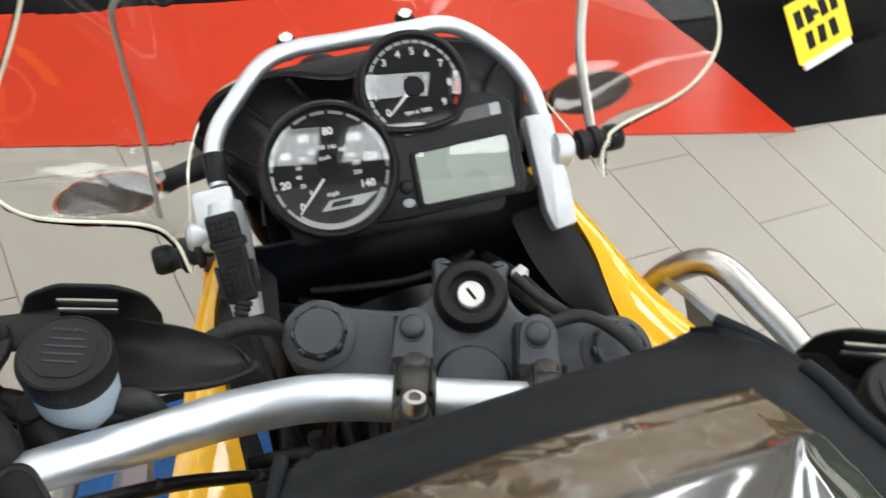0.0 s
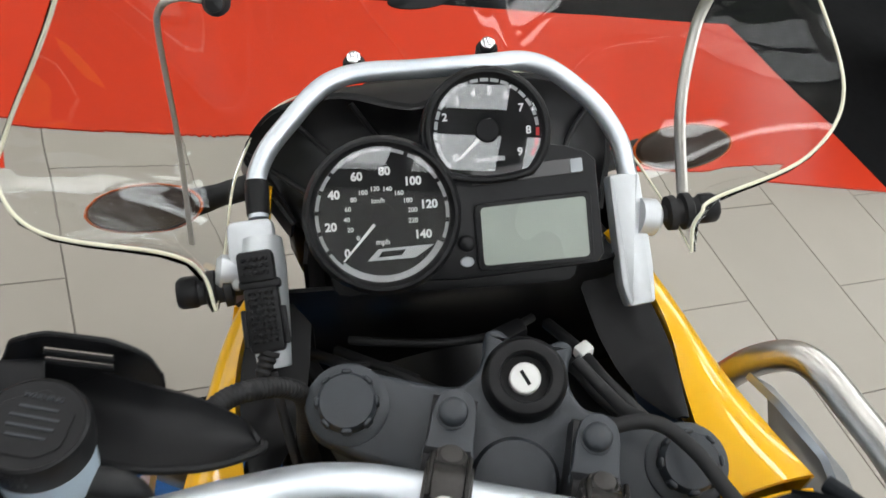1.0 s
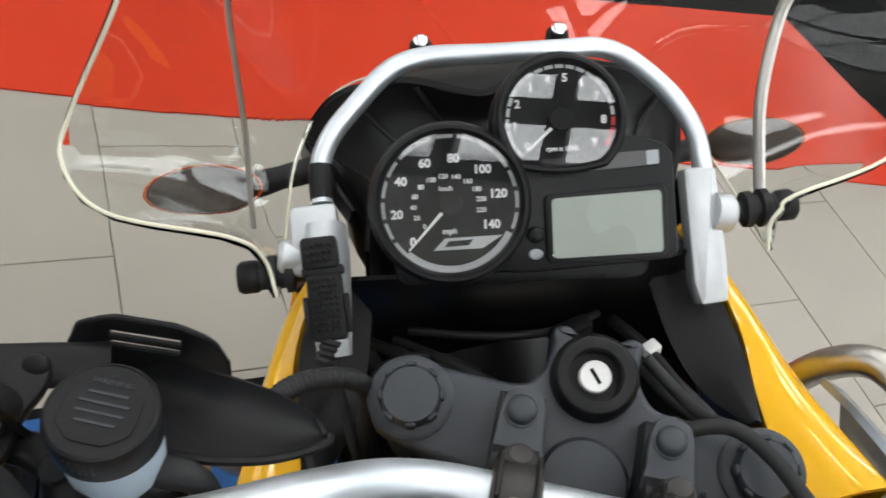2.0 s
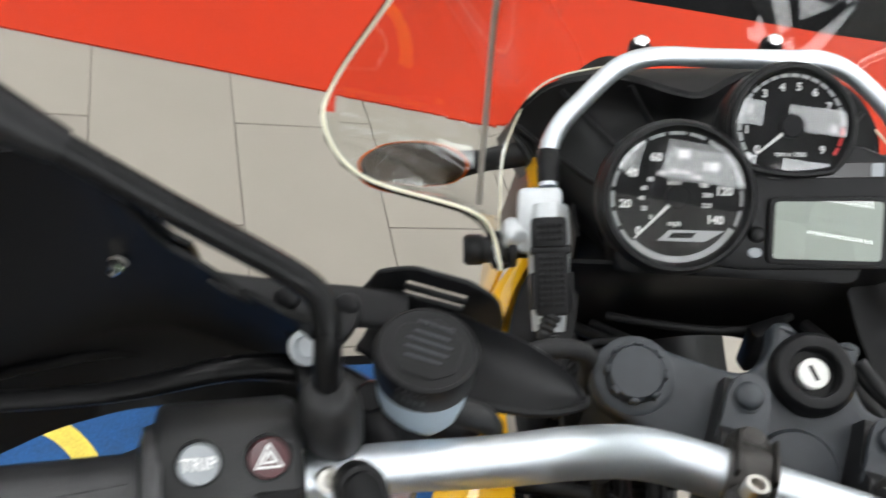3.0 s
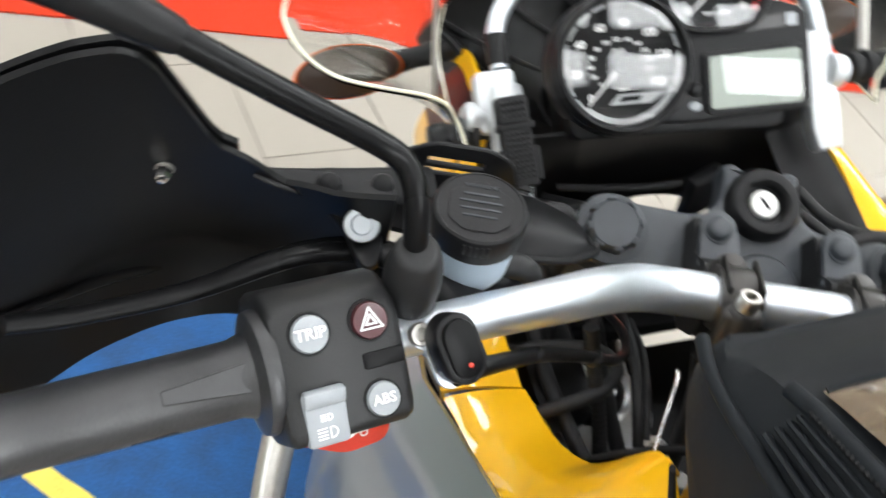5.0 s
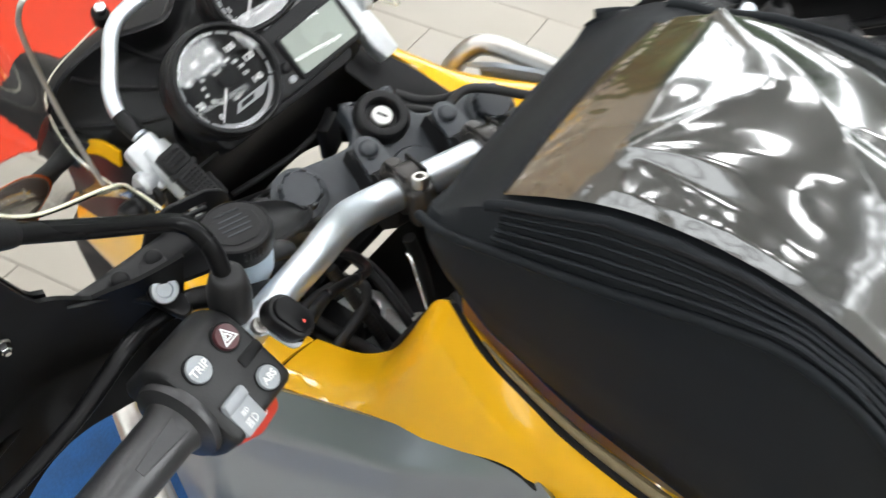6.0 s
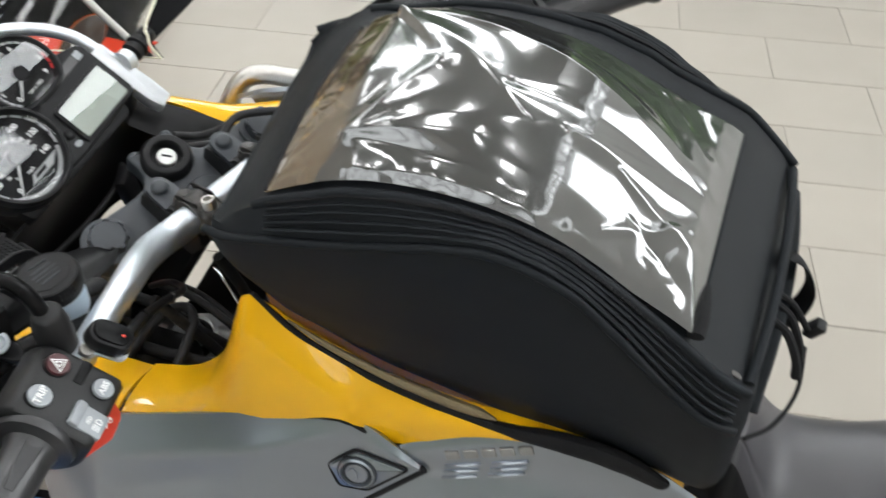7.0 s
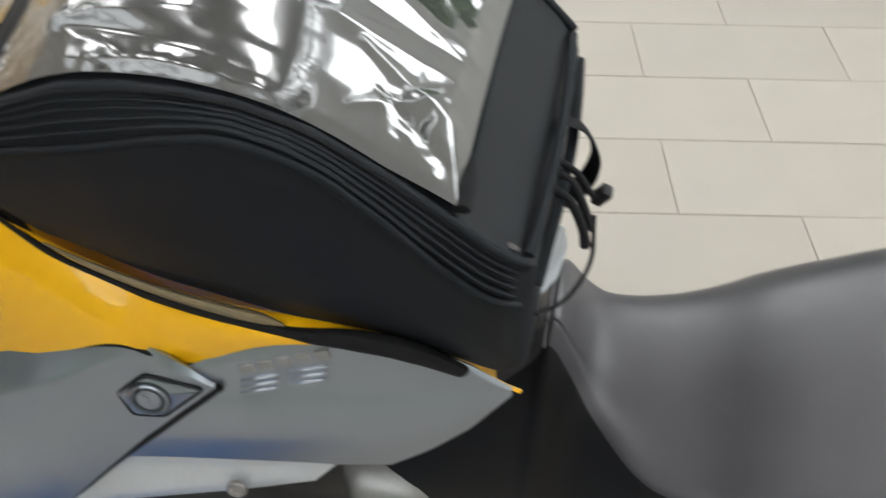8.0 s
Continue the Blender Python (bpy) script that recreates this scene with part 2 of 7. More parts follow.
def glazing(name, length, m, top, wide, rails, bar=0.09, base=0.3):
    """A glazed wall along local x: sill, posts and rails from its base up."""
    win = tagged(new(name), "dark-framed shop window above a low sill", "window", "", "structure")
    win.location = m.translation
    part("window_sill", block((length, 0.2, 0.3), m @ Matrix.Translation((0, 0, 0.15))), WALL, win, smooth=False)
    n = round(length / wide)
    st = length / n
    for i in range(n + 1):
        part("window_frame", block((bar, 0.12, top - base), m @ Matrix.Translation((-length / 2 + i * st, 0, base + (top - base) / 2)), 0.006), FRAME, win)
    for z in (base + 0.04, *rails, top - 0.05):
        part("window_frame", block((length, 0.10, bar), m @ Matrix.Translation((0, 0.004, z)), 0.006), FRAME, win)
    if 4.3 < top < HZ:
        part("wall_above", block((length, 0.2, HZ - top), m @ Matrix.Translation((0, 0, (HZ + top) / 2))), WALL, win, smooth=False)


glazing("window_south", 2 * HX, ROOM @ Matrix.Translation((0, HY0 - 0.1, 0)), HZ, 0.62, (4.5, 5.05), 0.13, 4.2)
# unseen walls, placed to keep sky out of some dial and pocket reflections
room_box((HX - 0.10, 0.24, 4.25), (-(HX + 0.10) / 2, HY0 - 0.06, 2.125), WALL, "wall_south", "plain white painted showroom wall", "wall")
room_box((HX - 1.05, 0.24, 4.25), ((HX + 1.05) / 2, HY0 - 0.06, 2.125), WALL, "wall_southeast", "plain white painted showroom wall", "wall")
# unseen glazed gap, added for bright streaks on the map pocket
glazing("glazed_gap", 1.15, ROOM @ Matrix.Translation((0.475, HY0 - 0.1, 0)), 4.25, 1.15, (2.2,), 0.08)
glazing("window_west", HY1 - HY0, ROOM @ Matrix.Translation((-HX - 0.1, (HY0 + HY1) / 2, 0)) @ Matrix.Rotation(radians(90), 4, "Z"), 4.6, 1.5, (2.0, 3.3))
glazing("window_east", HY1 - HY0, ROOM @ Matrix.Translation((HX + 0.1, (HY0 + HY1) / 2, 0)) @ Matrix.Rotation(radians(90), 4, "Z"), HZ, 1.5, (2.0, 3.4, 4.6))
# outside: paving, lawn, a dark tree line and the bright sky behind
room_box((60, 60, 0.2), (0, 0, -0.32), LAWN, "ground", "mown lawn outside the shop", "ground")
room_box((60, 3.0, 0.02), (0, HY0 - 3.0, -0.21), ROADSIDE, "pavement", "pale paving outside the window", "pavement")
room_box((0.2, 60, 30), (HX + 14, 0, 14.7), SKYGLOW, "backdrop_east", "bright overcast sky", "sky")
room_box((0.2, 60, 30), (-HX - 14, 0, 14.7), SHADEGLOW, "backdrop_west", "bright overcast sky", "sky")
room_box((60, 0.2, 30), (0, HY0 - 14, 14.7), SKYGLOW, "backdrop_south", "bright overcast sky", "sky")


def tree_line(name, length, m, top, dense=30, size=0.5):
    bm = bmesh.new()
    for i in range(int(dense * top)):
        x = (random.random() - 0.5) * length
        h = top * (0.45 + 0.55 * (0.5 + 0.5 * noise.noise(Vector((x * 0.3, 1.7, 0)))))
        z = random.random() * h
        own = bmesh.new()
        bmesh.ops.create_icosphere(own, subdivisions=2, radius=size + size * random.random())
        for v in own.verts:
            v.co *= 1 + 0.5 * noise.noise(v.co * 3 + Vector((i, 0, 0)))
        own.transform(m @ Matrix.Translation((x, 1.5 * random.random(), z)))
        bm = merge(bm, own)
    tagged(solo(name, bm, TREES, "dark green trees outside the window, out of view", "trees", "stuff", smooth=False))


tree_line("trees", 36, ROOM @ Matrix.Translation((0, HY0 - 12, 0)), 3.6)
tree_line("trees", 36, ROOM @ Matrix.Translation((HX + 11, 0, 0)) @ Matrix.Rotation(radians(90), 4, "Z"), 12.0, 40, 0.8)
# unseen west trees, added to darken low reflections in the silver covers
tree_line("trees", 36, ROOM @ Matrix.Translation((-HX - 12, 0, 0)) @ Matrix.Rotation(radians(90), 4, "Z"), 6.5, 45, 0.7)
LAMP = glow("lamp_white", (0.98, 0.99, 1.0), LAMP_STRENGTH)
for x in (-2.7, 0.0, 2.7):
    for y in (-1.7, 0.7, 3.0, 5.0):
        fx = thing("ceiling_light", in_room(x, y, HZ - 0.02), "white light panel set under the ceiling", "ceiling light", "ceiling lights")
        fm = ROOM @ Matrix.Translation((x, y, HZ - 0.03))
        part("housing", block((1.24, 0.64, 0.05), fm, 0.008), WALL, fx)
        part("diffuser", block((1.18, 0.58, 0.006), fm @ Matrix.Translation((0, 0, -0.028)), 0.002), LAMP, fx, "white glowing diffuser")

# the red sheet on the floor before the motorcycle
def flat_sheet(outline, top, thick, material, name, label, category):
    return solo(name, slab(outline, thick, Matrix.Translation((0, 0, top)), 0.001, 1), material, label, category, "structure")


flat_sheet([(-3.16, 1.006), (1.30, 2.43), (0.86, 3.13), (-0.3, 2.62), (-1.3, 2.1), (-3.4, 1.5)], 0.006, 0.006, RED, "red_floor_sheet", "glossy red sheet lying flat on the tiles", "floor sheet")

# ---- more materials ----
DIAL = mat("dial_black", (0.005, 0.005, 0.006), 0.5, scale=200, vary=0.1, spec=0.15)
WHITEINK = mat("white_ink", (0.8, 0.8, 0.8), 0.5, scale=100, vary=0.03)
REDINK = mat("red_ink", (0.6, 0.02, 0.02), 0.5, scale=100, vary=0.05)
GREYINK = mat("grey_ink", (0.42, 0.43, 0.44), 0.45, scale=100, vary=0.03)
LCD = mat("lcd_panel", (0.30, 0.34, 0.30), 0.3, scale=40, vary=0.05)
WARN = mat("warning_strip", (0.035, 0.033, 0.034), 0.16, scale=40, vary=0.1)
GREYBUTTON = mat("grey_button_plastic", (0.29, 0.31, 0.33), 0.45, scale=150, vary=0.05, bump=0.08, bump_scale=900)
MAROON = mat("maroon_button_plastic", (0.07, 0.018, 0.022), 0.4, scale=150, vary=0.1)
REDBUTTON = mat("red_switch_plastic", (0.62, 0.05, 0.03), 0.45, scale=150, vary=0.06, bump=0.08, bump_scale=900)
KEYWHITE = mat("satin_lock_face", (0.75, 0.75, 0.73), 0.35, scale=150, vary=0.04)
MILKY = glassy("milky_reservoir_plastic", (0.62, 0.74, 0.85), 0.45, 1.3, transmission=0.35)
CLEAR = glassy("clear_acrylic", (0.97, 0.98, 0.97), 0.0, 1.3)
GAUGEGLASS = glassy("gauge_glass", (1, 1, 1), 0.0, 1.36)
ACRYLICRIM = mat("acrylic_edge", (0.78, 0.76, 0.60), 0.35, scale=60, vary=0.06)
SMOKED = glassy("smoked_lens", (0.030, 0.018, 0.013), 0.30, 1.35, transmission=0.2)
AMBER = mat("amber_lens", (0.55, 0.10, 0.015), 0.2, scale=60, vary=0.1)
MIRROR = mat("mirror_glass", (0.85, 0.87, 0.9), 0.02, metal=1.0, scale=5, vary=0.01, rough_vary=0.0)
DARKSTEEL = mat("blackened_bolt_steel", (0.045, 0.042, 0.04), 0.35, metal=0.6, scale=300, vary=0.25)
GRIPRUBBER = mat("worn_grip_rubber", (0.030, 0.030, 0.032), 0.38, scale=90, vary=0.3, bump=0.15, bump_scale=500, rough_vary=0.12)
DARKCHROME = mat("dark_chrome", (0.09, 0.085, 0.08), 0.16, metal=1.0, scale=60, vary=0.05)
CHROME = mat("chrome", (0.85, 0.85, 0.86), 0.08, metal=1.0, scale=60, vary=0.02, rough_vary=0.03)
BADGEBLUE = mat("badge_blue", (0.02, 0.12, 0.45), 0.25, scale=60, vary=0.05, coat=0.5)
GREYPAINT = mat("grey_silver_casting", (0.34, 0.34, 0.33), 0.42, metal=0.7, scale=200, vary=0.1, bump=0.15, bump_scale=700)


def at_bike(x, y, z):
    return BIKE @ Vector((x, y, z))


def path(where, points):
    return [where @ Vector(q) for q in points]


MIR = Matrix.Diagonal((-1, 1, 1, 1))
bike = thing("motorcycle", (0.42, 0.11, 0), "yellow and silver adventure motorcycle leaning on its side stand", "motorcycle")


def bolt(m, r, h, parent, name="bolt", material=STEEL, recess=True, dome=0.0):
    """A round head with a star recess, standing on local z."""
    prof = [(r, 0), (r, h * 0.75), (r * 0.92, h)]
    if dome:
        prof += [(r * 0.75, h + dome * 0.5), (r * 0.4, h + dome), (r * 0.02, h + dome * 1.1)]
    elif recess:
        prof += [(r * 0.6, h), (r * 0.52, h * 0.55), (r * 0.05, h * 0.5)]
    else:
        prof += [(r * 0.05, h)]
    return part(name, lathe(prof, m, 20), material, parent)


# ---- handlebar, yoke and controls ----
def hex_bolt_clamp(x):
    """A cap clamp tilted forward over the bar, with a bolt before and one behind it."""
    m = YOKE @ axes((x, -0.0840, 0.055), (1, 0, 0), z=(0, 0.57, 0.82))
    cl = part("bar_clamp", tube(path(m, [(-0.0125, 0, 0), (-0.0105, 0, 0), (0.0105, 0, 0), (0.0125, 0, 0)]), [0.0178, 0.0198, 0.0198, 0.0178], 28, 2), DARKSTEEL, bike, "black clamp round the bar")
    for sy in (-1, 1):
        part("clamp_ear", block((0.0235, 0.016, 0.034), m @ Matrix.Translation((0, 0.0195 * sy, -0.006)), 0.005, 3), DARKSTEEL, cl)
        part("clamp_ear", lathe([(0.0098, -0.004), (0.0100, 0.010), (0.0085, 0.0122), (0.0002, 0.0122)], m @ Matrix.Translation((0, 0.0205 * sy, 0)), 22), DARKSTEEL, cl)
        for sx in (-1, 1):
            part("clamp_rib", block((0.003, 0.030, 0.006), m @ Matrix.Translation((0.0098 * sx, 0, 0.0185)), 0.0014, 2), DARKSTEEL, cl)
    part("clamp_bolt", lathe([(0.0068, 0), (0.0068, 0.0085), (0.006, 0.0098), (0.0038, 0.0098), (0.0034, 0.004), (0.0002, 0.004)], m @ Matrix.Translation((0, -0.0205, 0.0118)), 24), STEEL, cl, "bright socket-head bolt")
    part("clamp_plug", lathe([(0.0075, 0), (0.0075, 0.0015), (0.006, 0.0030), (0.0002, 0.0034)], m @ Matrix.Translation((0, 0.0205, 0.0115)), 20), DARKSTEEL, cl)


def handlebar():
    left = [(-0.405, -0.2405, 0.2213), (-0.29, -0.186, 0.187), (-0.215, -0.149, 0.1635), (-0.172, -0.1296, 0.147), (-0.154, -0.1206, 0.1355), (-0.130, -0.1070, 0.1125), (-0.102, -0.0925, 0.0785), (-0.074, -0.0855, 0.0585), (-0.036, -0.0845, 0.0552)]
    right = [(-x, y, z) for x, y, z in reversed(left)]
    rads = [0.0105, 0.0105, 0.0108, 0.0113, 0.0119, 0.0128, 0.0138, 0.0141, 0.0141]
    part("handlebar", tube(path(YOKE, left + [(0, -0.0845, 0.055)] + right), rads + [0.0142] + rads[::-1], 24, 8), ALU, bike, "satin silver tapered tube")


def yoke():
    half = [(0.0, -0.075), (0.034, -0.075), (0.066, -0.066), (0.098, -0.061), (0.117, -0.055), (0.127, -0.038), (0.121, -0.020), (0.104, -0.0105), (0.082, -0.0115), (0.052, -0.0125), (0.037, -0.011), (0.028, 0.0), (0.0255, 0.012), (0.0275, 0.026), (0.019, 0.029), (0.012, 0.024)]
    line = half + [(-x, y) for x, y in reversed(half[1:])]
    body = part("top_yoke", slab(rounded(line, 0.005, 3), 0.026, YOKE, 0.005, 3), GREYCAST, bike, "grey-black cast top yoke")
    for s in (-1, 1):
        m = YOKE @ Matrix.Translation((0.1005 * s, -0.0335, 0))
        part("fork_tube", tube(path(m, [(0, 0, -0.02), (0, 0, -0.2), (0, 0, -0.6)]), 0.0205, 20, 2), GREYPAINT, bike)
        cap = part("fork_cap", lathe([(0.0245, -0.002), (0.0245, 0.0015), (0.0215, 0.003), (0.0175, 0.003), (0.0172, 0.0105), (0.0155, 0.0125), (0.0002, 0.0125)], m, 40), GREYCAST, body, "round plastic fork cap")
        for k in range(8):
            mm = m @ Matrix.Rotation(k * math.pi / 4 + 0.2, 4, "Z") @ Matrix.Translation((0.0174, 0, 0.0085))
            part("cap_rib", block((0.003, 0.006, 0.009), mm, 0.001, 1), GREYCAST, cap)
    # risers with their bolts
    for x in (-0.038, 0.043):
        bm = bmesh.new()
        side = rounded([(-0.022, -0.004), (-0.022, 0.0225), (-0.050, 0.0275), (-0.060, 0.047), (-0.098, 0.047), (-0.104, 0.030), (-0.092, -0.002), (-0.070, -0.006)], 0.004, 3)
        bridge(bm, [[YOKE @ Vector((x + dx, y, z - (0.0016 if abs(dx) > 0.0125 else 0.0))) for y, z in side] for dx in (-0.0136, -0.0126, 0.0110, 0.0120)])
        riser = part("riser", bm, BLACK, body)
        plate = smooth_outline([(0, 0.0145), (0.0090, 0.0100), (0.0122, 0.0), (0.0128, -0.016), (0.0125, -0.030), (-0.0125, -0.030), (-0.0128, -0.016), (-0.0122, 0.0), (-0.0090, 0.0100)], 4)
        part("riser_plate", slab(plate, 0.006, YOKE @ axes((x, -0.0325, 0.0302), (1, 0, 0), z=(0, 0.17, 0.98)), 0.0012, 2), GREYCAST, riser, "grey cast riser plate")
        m = YOKE @ axes((x - 0.001, -0.0335, 0.0302), (1, 0, 0), z=(0, 0.17, 0.98))
        part("riser_bolt", lathe([(0.0094, 0), (0.0094, 0.0010), (0.0082, 0.0012), (0.0082, 0.0045), (0.0072, 0.0062), (0.0045, 0.0074), (0.0002, 0.0078)], m, 28), GREYCAST, riser)
        hex_bolt_clamp(x + 0.0015)
    # centre cover
    part("pivot_cover", lathe([(0.026, -0.006), (0.026, 0.002), (0.0235, 0.006), (0.012, 0.0075), (0.0002, 0.008)], YOKE @ Matrix.Translation((0.003, -0.061, 0)), 36), GREYCAST, body)
    # ignition lock
    m = YOKE @ Matrix.Translation((0, -0.001, 0))
    lock = part("ignition_lock", lathe([(0.0255, -0.03), (0.0255, 0.006), (0.0225, 0.012), (0.0215, 0.0125), (0.0158, 0.0125), (0.0150, 0.011), (0.0150, 0.002), (0.0002, 0.002)], m, 48), BLACK, body)
    face = part("lock_face", lathe([(0.0094, 0.0), (0.0094, 0.0072), (0.0086, 0.008), (0.0002, 0.008)], m, 32), KEYWHITE, lock, "round white lock face")
    part("key_slot", block((0.0022, 0.0098, 0.0006), m @ Matrix.Translation((0, 0, 0.0081)) @ Matrix.Rotation(radians(40), 4, "Z")), DIAL, lock, smooth=False)


GRIP_AXIS = axes((-0.29, -0.186, 0.187), (-0.114, -0.054, 0.034), z=(0.35, -0.15, 0.92))


def grip(mirror):
    w = YOKE @ (MIR if mirror else Matrix()) @ GRIP_AXIS
    ax = w @ Matrix.Rotation(radians(90), 4, "Y")
    g = part("grip", lathe([(0.0125, -0.006), (0.0265, -0.005), (0.0275, -0.002), (0.0265, 0.0015), (0.0185, 0.004), (0.0166, 0.010), (0.0162, 0.05), (0.0158, 0.09), (0.0164, 0.112), (0.0195, 0.118), (0.0200, 0.1225), (0.0165, 0.125), (0.011, 0.125)], ax, 40), GRIPRUBBER, bike, "black rubber heated grip")
    part("bar_end", lathe([(0.0115, 0.122), (0.0165, 0.1235), (0.0172, 0.128), (0.0172, 0.150), (0.0150, 0.155), (0.006, 0.156), (0.0002, 0.156)], ax, 32), DARKCHROME, g, "dark polished bar-end weight")
    # raised pad on the grip, with its fine ribs
    part("grip_pad", slab(rounded([(0.004, -0.0065), (0.040, -0.003), (0.040, 0.003), (0.004, 0.0065)], 0.001, 2), 0.002, w @ Matrix.Rotation(radians(4), 4, "X") @ Matrix.Translation((0.002, 0, 0.0166)), 0.0006, 1), GRIPRUBBER, g)


SWITCH_M = axes((-0.2669, -0.1657, 0.1763), (0.87, 0.415, -0.265), z=(0.35, -0.15, 0.92))


def outline_sweep(sections, m):
    """A body through rounded cross-sections along local x: (x, y half-extents low/high, z low/high, corner)."""
    bm = bmesh.new()
    rings = []
    for x, y0, y1, z0, z1, r in sections:
        ring = rounded([(y0, z0), (y1, z0), (y1, z1), (y0, z1)], r, 6)
        rings.append([m @ Vector((x, y, z)) for y, z in ring])
    bridge(bm, rings)
    return bm


def triangle_sign(size, m, material, parent):
    pts = [(0, size * 0.62), (size * 0.56, -size * 0.38), (-size * 0.56, -size * 0.38)]
    for s in (1.0, 0.45):
        bm = bmesh.new()
        for a, b in zip(pts, pts[1:] + pts[:1]):
            a, b = Vector((*a, 0)) * s, Vector((*b, 0)) * s
            d = (b - a)
            mm = axes((a + b) / 2, d, z=(0, 0, 1))
            block((d.length + 0.0007, 0.0008, 0.0003), m @ mm, 0.0, bm=bm)
        part("hazard_sign", bm, material, parent, smooth=False)


def left_switch():
    m = SWITCH_M
    w = YOKE @ m
    bm = bmesh.new()
    rings = []
    for x, k in ((-0.0285, 0.86), (-0.0275, 0.95), (-0.025, 1.0), (0.0235, 1.0), (0.027, 0.95), (0.0285, 0.86)):
        ring = rounded([(-0.031, -0.024), (0.026, -0.022), (0.0275, 0.010), (0.019, 0.0255), (0.006, 0.0285), (-0.039, 0.0285), (-0.0415, -0.004)], [0.008, 0.008, 0.006, 0.006, 0.006, 0.006, 0.008], 5)
        rings.append([w @ Vector((x, -0.007 + (y + 0.007) * k, 0.002 + (z - 0.002) * k)) for y, z in ring])
    bridge(bm, rings)
    body = part("switch_block", bm, SWITCHBLACK, bike, "black plastic switch housing with grey buttons")
    top = 0.0287

    def button(x, y, r, material, name):
        mm = w @ Matrix.Translation((x, y, top))
        part("button_well", lathe([(r * 1.14, -0.004), (r * 1.14, 0.0003), (r * 1.02, 0.0003), (r * 1.02, -0.002), (r * 0.1, -0.002)], mm, 32), GLOSSBLACK, body)
        b = part(name, lathe([(r, -0.003), (r, 0.0012), (r * 0.93, 0.0022), (r * 0.5, 0.0018), (r * 0.02, 0.0016)], mm, 32), material, body)
        return mm @ Matrix.Translation((0, 0, 0.0024)), b

    lm, b = button(-0.0125, 0.0062, 0.0080, GREYBUTTON, "trip_button")
    part("lettering", letters("TRIP", 0.0068, lm, 0.0003, 0.0001), WHITEINK, b, smooth=False)
    lm, b = button(0.0139, 0.0062, 0.0080, MAROON, "hazard_button")
    triangle_sign(0.0088, lm, WHITEINK, b)
    mm = Matrix.Translation((0.0134, -0.0262, 0.0)) @ Matrix.Rotation(radians(2), 4, "X")
    sw = w
    w = sw @ mm
    lm, b = button(0, 0, 0.0074, GREYBUTTON, "abs_button")
    part("lettering", letters("ABS", 0.0062, lm, 0.0003, 0.0001), WHITEINK, b, smooth=False)
    w = sw
    part("rocker_slot", block((0.019, 0.0075, 0.004), w @ Matrix.Translation((0.0175, -0.0105, top - 0.0012)), 0.0015), GLOSSBLACK, body)
    # light switch in its recess
    mm = w @ Matrix.Translation((-0.0120, -0.0270, top - 0.0025)) @ Matrix.Rotation(radians(6), 4, "X")
    part("switch_recess", block((0.0235, 0.025, 0.010), mm @ Matrix.Translation((0, 0, -0.0035)), 0.003), GLOSSBLACK, body)
    rk = part("light_switch", block((0.0185, 0.024, 0.008), mm @ Matrix.Translation((0, -0.0015, 0)), 0.0022), GREYBUTTON, body, "grey rocker switch for the lights")
    part("rocker_lip", block((0.0185, 0.0075, 0.0055), mm @ Matrix.Translation((0, 0.0075, 0.0035)) @ Matrix.Rotation(radians(14), 4, "X"), 0.0018), GREYBUTTON, rk)
    for k, (dy, s) in enumerate(((-0.0075, 1.0), (-0.001, 0.6))):
        bm = bmesh.new()
        c = mm @ Matrix.Translation((0, dy, 0.0042))
        tube([c @ Vector((0.0005 * s + 0.003 * s * math.cos(a), 0.0024 * s * math.sin(a), 0)) for a in np.linspace(-1.57, 1.57, 9)] + [c @ Vector((0.0005 * s, -0.0024 * s, 0))], 0.0003, 6, straight=True, bm=bm)
        for j in range(4):
            block((0.0042 * s, 0.0006 * s, 0.0003), c @ Matrix.Translation((-0.0030 * s, (j - 1.5) * 0.0014 * s, 0)), bm=bm)
        part("lamp_sign", bm, WHITEINK, rk, smooth=False)
    # red horn and indicator paddle below
    out = rounded([(0.027, 0.004), (-0.027, 0.004), (-0.030, -0.004), (0.002, -0.021), (0.022, -0.019)], 0.005, 4)
    mm = w @ Matrix.Translation((0.001, -0.0360, 0.006)) @ Matrix.Rotation(radians(30), 4, "X")
    hb = part("horn_switch", slab(out, 0.013, mm, 0.0025, 2), REDBUTTON, body, "red plastic horn switch")
    bm = bmesh.new()
    c = mm @ Matrix.Translation((0.009, -0.009, 0.0002))
    block((0.0065, 0.001, 0.0003), c, bm=bm)
    slab([(-0.0025, 0.0005), (-0.0052, 0.0024), (-0.0052, -0.0024), (-0.0025, -0.0005)], 0.0003, c @ Matrix.Translation((0, 0, 0.00015)), bm=bm)
    tube([c @ Vector((0.0012 + 0.0016 * math.cos(a), -0.0014 + 0.0016 * math.sin(a), 0)) for a in np.linspace(0, 6.28, 13)], 0.00035, 6, straight=True, bm=bm)
    part("horn_sign", bm, WHITEINK, hb, smooth=False)


